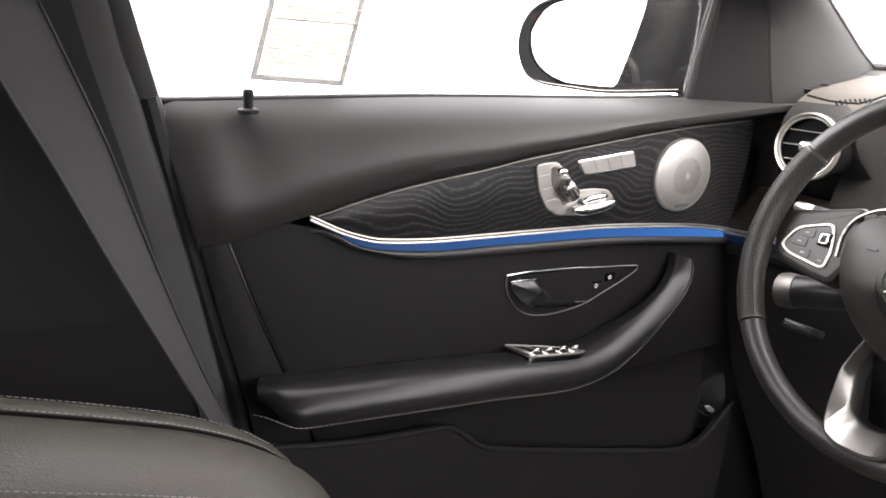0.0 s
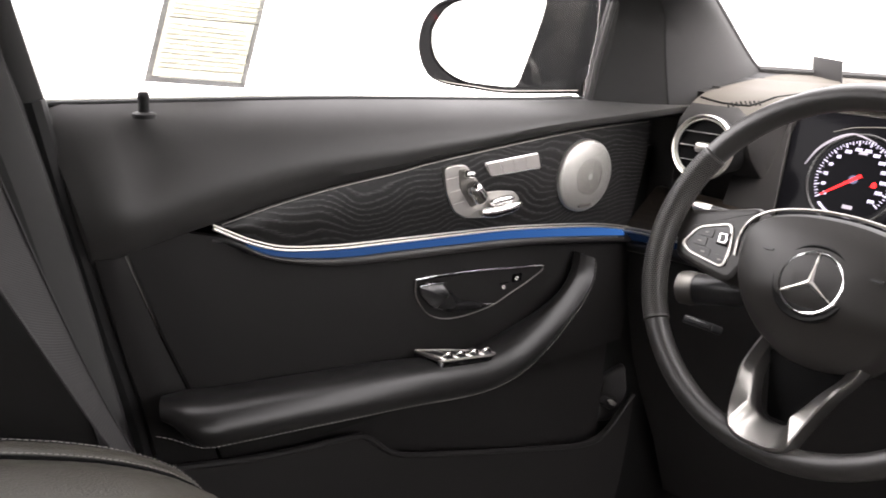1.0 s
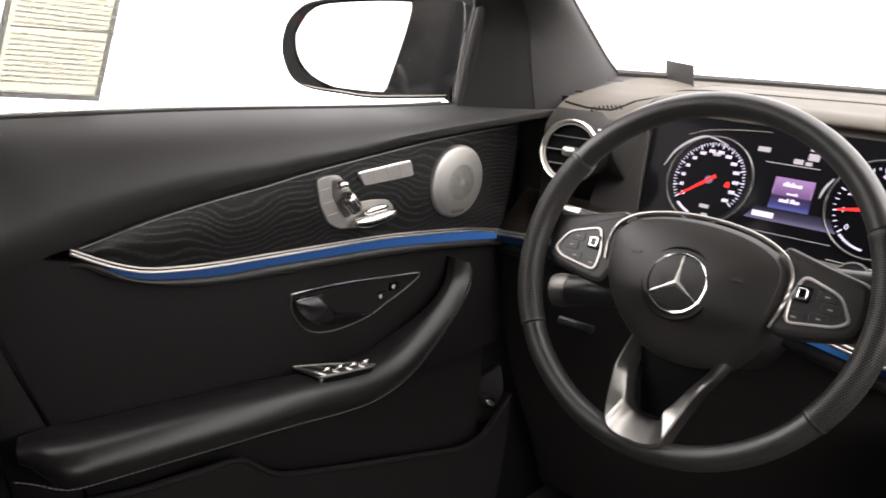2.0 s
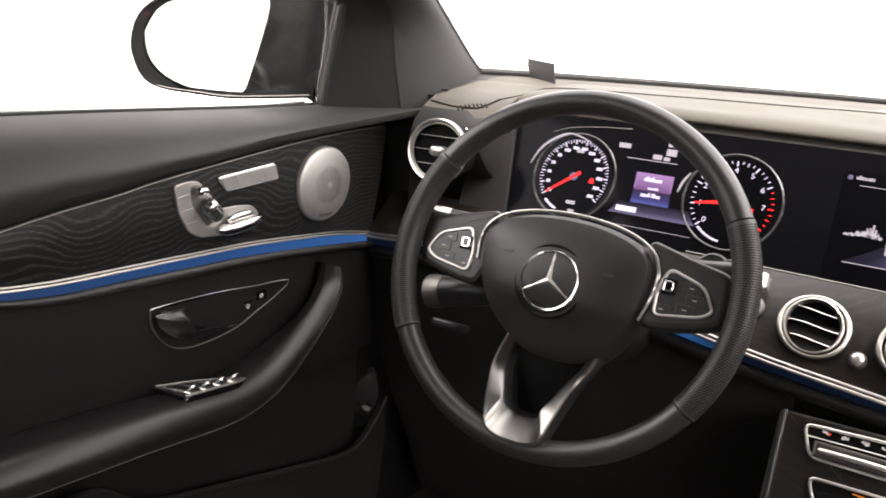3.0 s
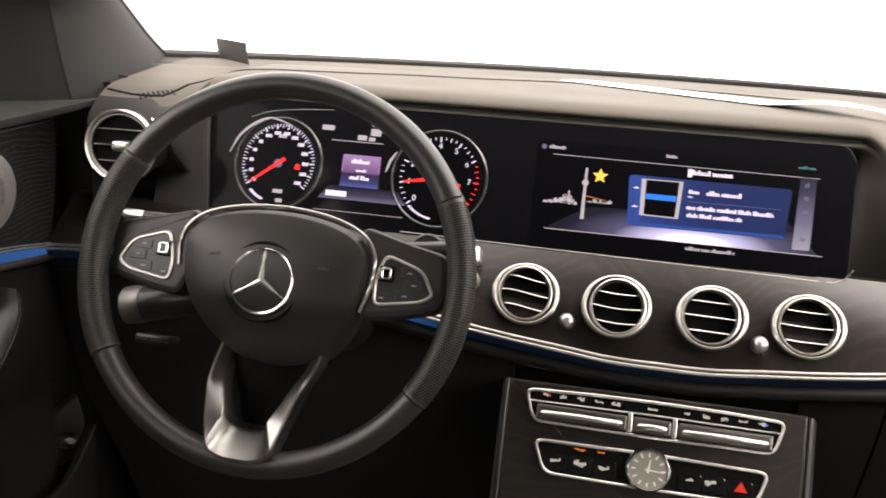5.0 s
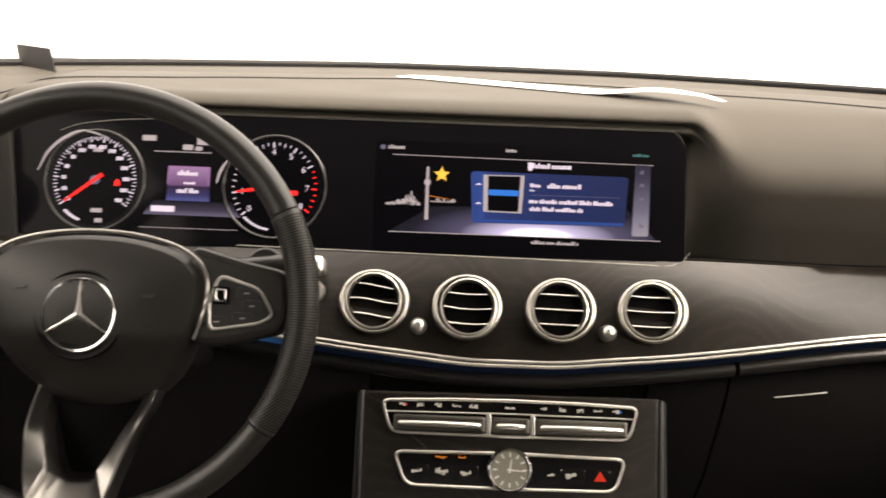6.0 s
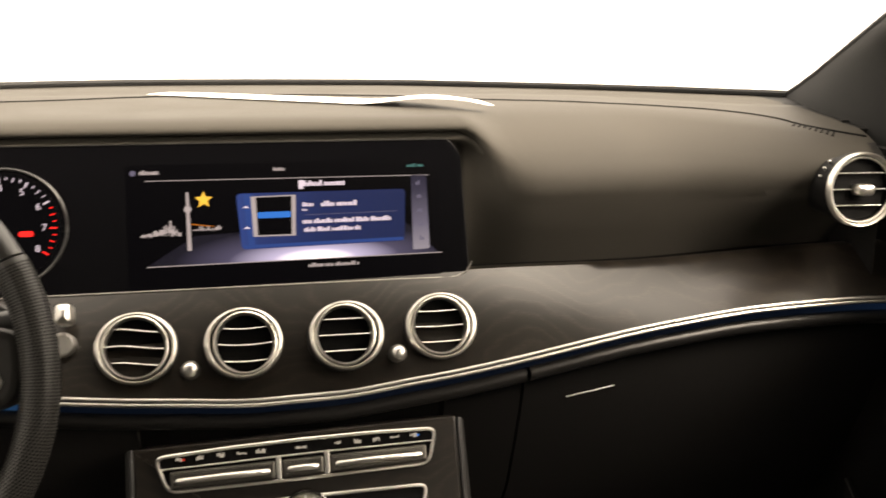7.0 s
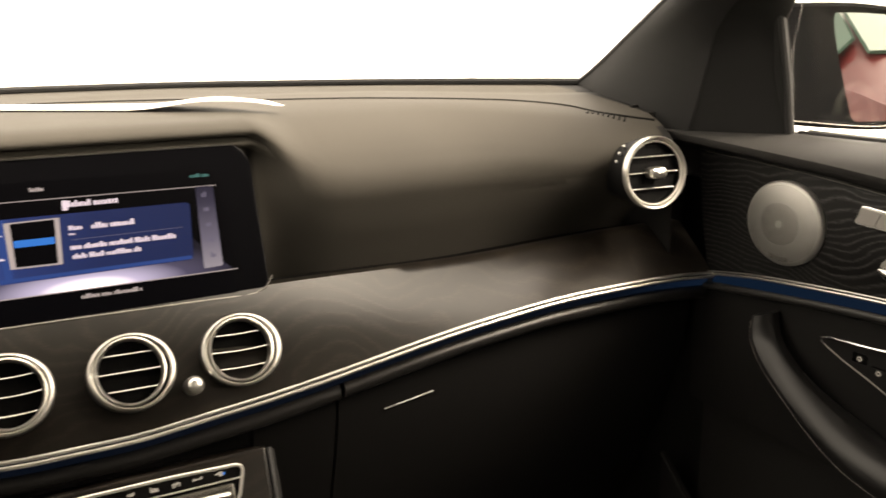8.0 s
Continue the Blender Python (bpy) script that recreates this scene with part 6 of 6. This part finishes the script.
# side spokes
for s in (-1, 1):
    sp = [(s * 0.080, 0.046), (s * 0.125, 0.034), (s * 0.163, 0.026), (s * 0.166, -0.004), (s * 0.160, -0.026), (s * 0.120, -0.036), (s * 0.088, -0.040), (s * 0.075, -0.010)]
    spoke = part("side_spoke", prism(rounded(sp, 0.010), WH, -0.030, -0.006, 0.006), plastic_hub, wheel)
    pad = [(s * 0.105, 0.0225), (s * 0.142, 0.0105), (s * 0.1545, -0.0120), (s * 0.143, -0.0200), (s * 0.0985, -0.0275), (s * 0.0970, -0.0020)]
    padr = rounded(pad, 0.009, 5)
    fr = part("switch_frame", ring_plate(padr, WH, 0.0030, -0.010, -0.0035), frame_metal, spoke, "satin frame of the wheel switches")
    part("switch_pad", prism(inset(padr, 0.0025), WH, -0.012, -0.0052), plastic_key, spoke)
    part("thumb_pad", prism(rounded(rect(s * 0.1085, 0.0035, 0.0140, 0.0150), 0.002), WH, -0.006, -0.0020, 0.0015), gloss_black, spoke)
    part("thumb_ring", ring_plate(rounded(rect(s * 0.1085, 0.0035, 0.0095, 0.0105), 0.002), WH, 0.0016, -0.003, -0.0005, 0.0004), chrome, spoke, "bright thumb key ring")
    for x, y in ((0.1295, 0.0060), (0.1345, -0.0045), (0.1270, -0.0150), (0.1060, -0.0185)):
        part("wheel_key", prism(rounded(rect(s * x, y, 0.0165, 0.0094), 0.002), WH, -0.0060, -0.0045, 0.0005), plastic_key, spoke)
        part("key_mark", prism(rect(s * x, y, 0.0042, 0.0013), WH, -0.0046, -0.0041), grey_mark, spoke)
# lower double spoke, which rises over the rim at its foot
def foot_axes(a, b, h):
    return WH(a, b, h + 0.018 * smooth(-b, 0.095, 0.165) - 0.034 * smooth(b, -0.118, -0.066))


outer = [(0.054, -0.058), (0.0515, -0.079), (0.0500, -0.092), (0.0415, -0.128), (0.034, -0.158), (0.0285, -0.1725), (0.014, -0.1785), (0.0, -0.1790)]
inner = [(0.040, -0.060), (0.0395, -0.080), (0.0375, -0.096), (0.0280, -0.122), (0.0190, -0.1425), (0.0155, -0.1485), (0.008, -0.1520), (0.0, -0.1525)]
outer = curve(outer + [(-x, y) for x, y in outer[-2::-1]], 49)
inner = curve(inner + [(-x, y) for x, y in inner[-2::-1]], 49)
rows = []
for (a, b), (c, d) in zip(outer, inner):
    m = np.array((c - a, d - b))
    m /= np.linalg.norm(m)
    drop = 0.022 * smooth(-d, 0.138, 0.152)
    lean_in = 0.005 * (1 - smooth(-d, 0.125, 0.145))
    rows.append([foot_axes(a, b, -0.030), foot_axes(a, b, -0.0085), foot_axes(a + m[0] * 0.0012, b + m[1] * 0.0012, -0.0055), foot_axes(a + m[0] * 0.004, b + m[1] * 0.004, -0.0045),
                 foot_axes(c - m[0] * 0.0025, d - m[1] * 0.0025, -0.0055 - drop - lean_in), foot_axes(c, d, -0.0085 - drop - lean_in), foot_axes(c, d, -0.034 - 0.3 * drop)])
bm, v = surface(rows, close_cols=True)
bm.faces.new(v[0])
bm.faces.new(v[-1])
part("lower_spoke", bm, spoke_metal, wheel, "satin metal double lower spoke")
# Black plate added for the darkness in the open gap between the arms.
part("opening_shade", prism(rounded([(-0.040, -0.085), (0.040, -0.085), (0.020, -0.150), (-0.020, -0.150)], 0.006), WH, -0.052, -0.042), void, wheel)
# emblem: ring with a three-pointed shape
ec = axes(WH(-0.0015, -0.0175, 0.0125), WU, WV, WN)
# Black disc, widened past the chrome ring to paint the recess shade.
emblem = part("emblem", lathe([(0.0372, -0.008), (0.0372, -0.0012), (0.0358, 0.0002), (0.0318, -0.0010), (0.0295, -0.0022), (0.0005, -0.0022)], ec, 48), vent_black, wheel, "round chrome emblem")
part("emblem_ring", lathe([(0.0308, -0.002), (0.0308, 0.0004), (0.0296, 0.0018), (0.0280, 0.0014), (0.0270, -0.002)], ec, 56, caps=False), chrome, emblem, "chrome emblem ring")
for k in range(3):
    t = math.pi / 2 + k * 2 * math.pi / 3
    d, n = np.array((math.cos(t), math.sin(t))), np.array((-math.sin(t), math.cos(t)))
    bm = bmesh.new()
    pts = [(0, 0, 0.0036), tuple(n * 0.0056 + d * 0.0032) + (0.0,), tuple(d * 0.0288) + (0.0016,), tuple(-n * 0.0056 + d * 0.0032) + (0.0,)]
    vs = [bm.verts.new(tuple(ec(*p))) for p in pts] + [bm.verts.new(tuple(ec(p[0], p[1], -0.002))) for p in pts]
    for f in ((0, 1, 2), (0, 2, 3), (0, 4, 5, 1), (1, 5, 6, 2), (2, 6, 7, 3), (3, 7, 4, 0), (4, 7, 6, 5)):
        bm.faces.new([vs[i] for i in f])
    part("emblem_point", bm, satin, emblem)
for x, y in ((-0.052, 0.004), (0.053, 0.000)):
    part("horn_mark", prism(rounded(rect(x, y, 0.011, 0.0026), 0.001), WH, 0.004, 0.0128), plastic_key, airbag)

# ---- steering column and stalks ----
column = thing("steering_column", "black steering column with control stalks", "steering column", (-0.368, 0.22, 0.80))
rows = []
for k in np.linspace(0, 1, 8):
    h = -0.045 - 0.20 * k
    rows.append([WH((0.052 + 0.012 * k) * math.cos(t), -0.012 + (0.052 + 0.014 * k) * math.sin(t), h) for t in np.linspace(0, 2 * math.pi, 28, endpoint=False)])
bm, v = surface(rows, close_cols=True)
bm.faces.new(v[0])
bm.faces.new(v[-1])
part("shroud", bm, plastic_dark, column, "black column shroud")


def stalk(points, radii, tip_mat, label):
    c = curve(points, 12)
    r = np.interp(np.linspace(0, 1, 12), np.linspace(0, 1, len(radii)), radii)
    st = part("stalk", tube(c, list(r), 12), plastic_key, column, label)
    d = c[-1] - c[-2]
    d /= np.linalg.norm(d)
    part("stalk_end", tube([c[-1] - d * 0.002, c[-1] + d * 0.008, c[-1] + d * 0.018, c[-1] + d * 0.021], [radii[-1] * 1.05, radii[-1] * 1.12, radii[-1] * 1.05, radii[-1] * 0.6], 14), tip_mat, st)


stalk([(-0.42, 0.125, 0.845), (-0.48, 0.118, 0.833), (-0.525, 0.115, 0.824)], [0.012, 0.016, 0.018], key_metal, "thick lower control stalk with a bright end")
stalk([(-0.42, 0.140, 0.905), (-0.48, 0.138, 0.909), (-0.535, 0.135, 0.9115)], [0.007, 0.007, 0.0055], satin, "slim upper control stalk")
stalk([(-0.32, 0.140, 0.895), (-0.26, 0.142, 0.903), (-0.215, 0.145, 0.908)], [0.009, 0.009, 0.010], satin, "gear selector stalk with a pale end")
sw = axes((-0.238, 0.146, 0.905), WU, WV, WN)
knob_end = part("stalk_switch", lathe([(0.0165, -0.012), (0.0172, 0.000), (0.0165, 0.003), (0.0148, 0.0042), (0.0140, 0.0030), (0.0005, 0.0030)], sw, 32), plastic_key, column, "round black end of the wiper stalk")
for k, (x, y, w, h) in enumerate(((-0.006, 0.004, 0.007, 0.0016), (0.004, 0.006, 0.005, 0.0022), (0.005, -0.002, 0.006, 0.0016), (-0.004, -0.005, 0.008, 0.0018))):
    part("switch_mark", prism(rect(x, y, w, h), sw, 0.0030, 0.0034), grey_mark, knob_end)
part("adjuster", prism(rounded(rect(0, 0, 0.040, 0.010), 0.003), axes((-0.530, 0.140, 0.775), WU, WV, WN), -0.02, 0.006, 0.003), plastic_key, column)

# ---- driver's footwell ----
release = thing("bonnet_release", "black bonnet release lever in the footwell", "lever", (-0.735, 0.29, 0.54))
KICK = axes((-0.757, 0, 0), (0, 1, 0), (0, 0, 1), (1, 0, 0))
part("plate", prism(rounded([(0.256, 0.515), (0.300, 0.505), (0.335, 0.545), (0.320, 0.600), (0.268, 0.592)], 0.012), KICK, -0.002, 0.006, 0.004), plastic_key, release)
part("lever", prism(rounded([(0.262, 0.548), (0.270, 0.558), (0.300, 0.548), (0.303, 0.536), (0.285, 0.531)], 0.004), KICK, 0.004, 0.016, 0.004, dome=0.002), plastic_key, release)
part("lever_mark", prism(rounded([(0.270, 0.5535), (0.280, 0.5525), (0.291, 0.5440), (0.288, 0.5395), (0.277, 0.5445)], 0.002), KICK, 0.010, 0.0195, 0.001), dial_paint, release, "pale mark on the lever")
# kick panels and bulkhead close the footwells
for s in (-1, 1):
    at = axes((s * 0.757, 0, 0), (0, 1, 0), (0, 0, 1), (-s, 0, 0))
    sheet("wall_kick_left" if s < 0 else "wall_kick_right", [(0.252, 0.28), (0.90, 0.28), (0.90, 0.94), (0.252, 0.94)], at, -0.04, 0.0, matt_black, "black footwell side panel", "wall")
# Hidden panel, added to keep windscreen light out of the footwells.
sheet("wall_light_block", rect(0, 0.64, 1.56, 0.50), WORLD_AXES, 0.945, 0.955, matt_black, "added hidden black panel that blocks windscreen light under the dashboard", "wall")
sheet("wall_front", rect(0, 0.66, 1.56, 0.76), axes((0, 0.90, 0), (1, 0, 0), (0, 0, 1), (0, -1, 0)), -0.03, 0.0, plastic_dark, "black front bulkhead of the cabin", "wall")

# ---- driver's seat ----
seat = thing("car_seat", "grey-black leather driver's seat with light stitching", "car seat", (-0.37, -0.55, 0.35))
FACE = curve([(-0.36, 0.53), (-0.405, 0.62), (-0.436, 0.700), (-0.458, 0.745), (-0.490, 0.777), (-0.540, 0.805), (-0.60, 0.828), (-0.67, 0.852), (-0.76, 0.885), (-0.86, 0.925), (-0.95, 0.965)], 40)


def backrest():
    rows = []
    for i, (y, z) in enumerate(FACE):
        t = FACE[min(i + 1, 39)] - FACE[max(i - 1, 0)]
        t /= np.linalg.norm(t)
        n = np.array((t[1], -t[0])) * (1 if t[1] * 0 - t[0] * 1 > 0 else -1)
        r = []
        prof = [(-0.600, -0.11), (-0.606, -0.05), (-0.600, -0.018), (-0.590, -0.004), (-0.582, 0.0), (-0.564, -0.0005), (-0.5595, -0.0040), (-0.5565, -0.0045), (-0.552, 0.0005), (-0.53, 0.006), (-0.49, 0.004), (-0.455, -0.010), (-0.448, -0.016), (-0.440, -0.012),
                (-0.37, -0.008), (-0.30, -0.012), (-0.292, -0.016), (-0.285, -0.010), (-0.25, 0.004), (-0.21, 0.004), (-0.175, -0.004), (-0.155, -0.02), (-0.148, -0.05), (-0.15, -0.11)]
        for x, h in prof:
            r.append((x, y + n[0] * h, z + n[1] * h))
        rows.append(r)
    bm, v = surface(rows, close_cols=True)
    bm.faces.new(v[0])
    bm.faces.new(v[-1])
    part("backrest", bm, leather_seat, seat, "grey-black leather backrest with side bolsters")
    for x, h in ((-0.5835, 0.0004), (-0.5625, 0.0004), (-0.5575, -0.0006), (-0.4635, -0.0052)):
        path = []
        for i, (y, z) in enumerate(FACE):
            t = FACE[min(i + 1, 39)] - FACE[max(i - 1, 0)]
            t /= np.linalg.norm(t)
            n = np.array((t[1], -t[0])) * (1 if -t[0] > 0 else -1)
            path.append((x, y + n[0] * h, z + n[1] * h))
        if x == -0.5575:
            part("piping", tube(path, 0.0019, 6), void, seat, "dark seam beside the stitching")
        else:
            part("stitching", dashes(path, 0.00032, 0.0030, 0.0016), thread, seat, "pale stitched seam")


backrest()
bm = bmesh.new()
rows = []
for k, y in enumerate(np.linspace(-0.42, -0.08, 12)):
    z = 0.56 + 0.02 * (y + 0.42)
    rows.append([(x, y, z + h) for x, h in ((-0.61, -0.16), (-0.615, -0.03), (-0.59, 0.0), (-0.50, -0.01), (-0.45, -0.03), (-0.29, -0.03), (-0.24, -0.01), (-0.16, 0.0), (-0.135, -0.03), (-0.14, -0.16))])
bm, v = surface(rows, close_cols=True)
bm.faces.new(v[0])
bm.faces.new(v[-1])
part("cushion", bm, leather_seat, seat)
part("seat_base", prism(rounded(rect(-0.375, -0.26, 0.42, 0.34), 0.03), WORLD_AXES, 0.30, 0.42, 0.01), plastic_dark, seat)

# ---- middle pillars, seat belt ----
for s in (-1, 1):
    front = curve([(-0.410, 0.50), (-0.450, 0.694), (-0.491, 0.889), (-0.519, 1.0), (-0.547, 1.101), (-0.575, 1.20), (-0.62, 1.33)], 16)
    rows = []
    for y, z in front:
        inw = 0.722 - 0.30 * max(0, z - 1.05) - 0.25 * max(0, z - 1.2)
        r = [(s * (inw + 0.045), y + 0.004, z), (s * (inw + 0.012), y + 0.001, z), (s * (inw + 0.003), y - 0.004, z), (s * inw, y - 0.012, z), (s * (inw - 0.0005), y - 0.030, z), (s * (inw - 0.001), y - 0.06, z), (s * (inw + 0.004), y - 0.13, z), (s * (inw + 0.02), y - 0.19, z), (s * (inw + 0.045), y - 0.20, z)]
        rows.append(r)
    # Rear of the pillar in darker materials: its shade is put into the colour.
    cut = max(i for i, r in enumerate(rows) if r[0][2] < 0.87)
    tagged(link_mesh("pillar_trim", slab([r[:5] for r in rows], (s * 0.006, 0, 0)), pillar_plastic), "dark grey middle pillar trim beside the door", "pillar", kind="structure")
    tagged(link_mesh("pillar_trim", slab([r[4:] for r in rows[cut:]], (s * 0.006, 0, 0)), trim_grey), "middle pillar trim, rear part darkened for shade", "pillar", kind="structure")
    tagged(link_mesh("pillar_trim", slab([[(x + s * 0.003, y, z) for x, y, z in r[4:]] for r in rows[:cut + 1]], (s * 0.006, 0, 0)), plastic_dark), "middle pillar trim, lower rear part painted black for shade", "pillar", kind="structure")

belt = thing("seat_belt", "dark grey woven seat belt hanging beside the pillar", "seat belt", (-0.67, -0.56, 0.60))
rows = []
left = curve([(-0.672, 1.14), (-0.633, 1.046), (-0.603, 0.982), (-0.569, 0.905), (-0.517, 0.794), (-0.475, 0.705), (-0.445, 0.62)], 24)
for i, (y, z) in enumerate(left):
    k = i / 23
    w = 0.047 - 0.033 * smooth(k, 0.1, 0.85)
    rows.append([(-0.664 - 0.012 * q * (1 + k), y + w * q * 0.97, z + w * q * 0.35) for q in np.linspace(0, 1, 5)])
part("webbing", slab(rows, (-0.0015, 0, 0)), belt_cloth, belt)
for k in (0, -1):
    part("selvedge", tube([np.array(r[k]) + np.array((0.0006, 0, 0)) for r in rows], 0.0011, 6), belt_cloth, belt, "woven belt edge")

# ---- paper on the dashboard, card behind the windscreen, note on the side window ----
sheet_paper = thing("paper_sheet", "white curled paper sheet lying on the dashboard", "paper", (0.08, 0.55, 1.045))
rows = []
for i in np.linspace(0, 1, 28):
    p = np.array((-0.150, 0.610)) + (np.array((0.220, 0.402)) - np.array((-0.150, 0.610))) * i ** 1.15
    wide = (0.034 + 0.030 * i) * (1 - 0.9 * smooth(i, 0.78, 1.0))
    lift = 0.0025 + 0.010 * smooth(i, 0.70, 0.90)
    r = []
    for q in np.linspace(0, 1, 6):
        x, y = p[0] + 0.03 * q, p[1] + wide * q
        r.append((x, y, pad_height(x, y) + lift))
    rows.append(r)
part("page", slab(rows, (0, 0, -0.0008)), paper, sheet_paper)
card = thing("windscreen_card", "small dark card standing behind the windscreen", "card", (-0.615, 0.52, 1.045))
part("sheet", prism([(0, 0), (0.070, 0), (0.061, 0.032), (-0.010, 0.035)], axes((-0.640, 0.535, 1.043), (0.87, -0.49, 0), (0, 0.1, 1), (-0.49, -0.87, 0)), 0.0, 0.0015), plastic_dark, card)
note = thing("window_note", "white paper note with a grey border on the window", "note", (-0.752, -0.36, 1.035))
NA = axes((-0.7565, 0, 0), (0, 1, 0), (0, 0, 1), (1, 0, 0))
outline = [(-0.421, 1.036), (-0.326, 1.029), (-0.294, 1.145), (-0.389, 1.150)]
part("border", ring_plate(outline, NA, 0.0055, 0.0, 0.0004, 0.0001), thin_border, note, "grey printed border")
part("page", prism(inset(outline, 0.005), NA, -0.0006, 0.0002), thin_paper, note)
part("rule", prism([(-0.397, 1.0905), (-0.306, 1.0865), (-0.3055, 1.0875), (-0.3965, 1.0915)], NA, 0.0002, 0.0005), thin_border, note)
for row in range(22):
    rr = random.Random(70 + row)
    zz = 1.047 + 0.0042 * row + (0.005 if row > 9 else 0.0)
    lines = bmesh.new()
    y = -0.4115 + 0.295 * (zz - 1.036)
    while y < -0.338 + 0.295 * (zz - 1.036):
        w = rr.uniform(0.004, 0.013)
        prism([(y, zz - 0.07 * (y + 0.40)), (y + w, zz - 0.07 * (y + w + 0.40)), (y + w, zz + 0.0015 - 0.07 * (y + w + 0.40)), (y, zz + 0.0015 - 0.07 * (y + 0.40))], NA, 0.0003, 0.0006, bm=lines)
        y += w + 0.0016
    tagged(part("line_of_print", lines, thin_print, note), kind="stuff")
part("line_of_print", prism([(-0.408, 1.0395), (-0.330, 1.0340), (-0.3295, 1.0355), (-0.4075, 1.0410)], NA, 0.0004, 0.0008), paper, note)

# ---- red car parked behind, seen in the passenger's mirror ----
red_paint = material("red_car_paint", (0.12, 0.006, 0.007), 0.45, coat=0.15, tint=0.1)
tinted = material("green_tinted_glass", (0.07, 0.13, 0.10), 0.3, spec=0.15)
parked = thing("parked_car", "red parked car with green-tinted windows", "car", RED_AT)


def red_car(o):
    ox, oy = o[0], o[1]
    secs = []
    for y, w, zb, zs, zr, wr in ((2.1, 0.60, 0.35, 0.62, 0.66, 0.5), (1.9, 0.80, 0.28, 0.72, 0.78, 0.66), (1.0, 0.88, 0.24, 0.86, 0.95, 0.72), (0.55, 0.89, 0.24, 0.90, 1.08, 0.70), (0.0, 0.90, 0.24, 0.92, 1.40, 0.60), (-0.9, 0.90, 0.24, 0.94, 1.43, 0.60),
                                 (-1.6, 0.89, 0.24, 0.95, 1.20, 0.64), (-1.95, 0.82, 0.28, 0.90, 0.98, 0.66), (-2.1, 0.66, 0.36, 0.74, 0.80, 0.55)):
        half = [(0, zb), (w * 0.8, zb), (w, zb + 0.15), (w, zs - 0.12), (w * 0.96, zs), (wr, zr - 0.04), (wr * 0.8, zr), (0, zr)]
        full = half + [(-x, z) for x, z in half[-2:0:-1]]
        secs.append([(ox + x, oy + y, z) for x, z in full])
    bm, v = surface(secs, close_cols=True)
    bm.faces.new(v[0])
    bm.faces.new(v[-1])
    part("body", bm, red_paint, parked, "red painted body")
    for s in (-1, 1):
        for y0, y1 in ((-0.85, -0.08), (0.0, 0.42)):
            zt0, zt1 = 1.37, 1.36 if y1 < 0.1 else 1.16
            q = [(ox + s * 0.872, oy + y0, 0.965), (ox + s * 0.872, oy + y1, 0.955), (ox + s * 0.672, oy + y1, zt1), (ox + s * 0.635, oy + y0, zt0)]
            rows = [[np.array(q[0]) + (np.array(q[1]) - np.array(q[0])) * k for k in (0, 0.5, 1)], [np.array(q[3]) + (np.array(q[2]) - np.array(q[3])) * k for k in (0, 0.5, 1)]]
            part("window", slab(rows, (s * 0.02, 0, 0.005)), tinted, parked, "green-tinted side window")
        for y in (1.35, -1.25):
            at = axes((ox + s * 0.80, oy + y, 0.33), (0, 1, 0), (0, 0, 1), (s, 0, 0))
            tyre = part("wheel", lathe([(0.20, -0.1), (0.32, -0.1), (0.33, -0.06), (0.33, 0.09), (0.31, 0.115), (0.21, 0.118), (0.20, 0.10)], at, 32), rubber, parked, "black tyre on an alloy rim")
            part("rim", lathe([(0.205, 0.0), (0.205, 0.105), (0.18, 0.10), (0.05, 0.085), (0.01, 0.09)], at, 24), satin, tyre)
    rows = [[(ox + x, oy + y, z) for x in (-0.66, 0, 0.66)] for y, z in ((0.60, 1.07), (0.05, 1.385))]
    part("windscreen", slab(rows, (0, 0.02, 0.02)), tinted, parked, "green-tinted windscreen")
    for s in (-1, 1):
        part("headlight", prism(circle(ox + s * 0.60, 0.70, 0.10, 20, 0.06), axes((0, oy + 2.05, 0), (1, 0, 0), (0, 0, 1), (0, 1, 0)), -0.15, 0.0, 0.01), chrome, parked, "clear headlight")


red_car(RED_AT)
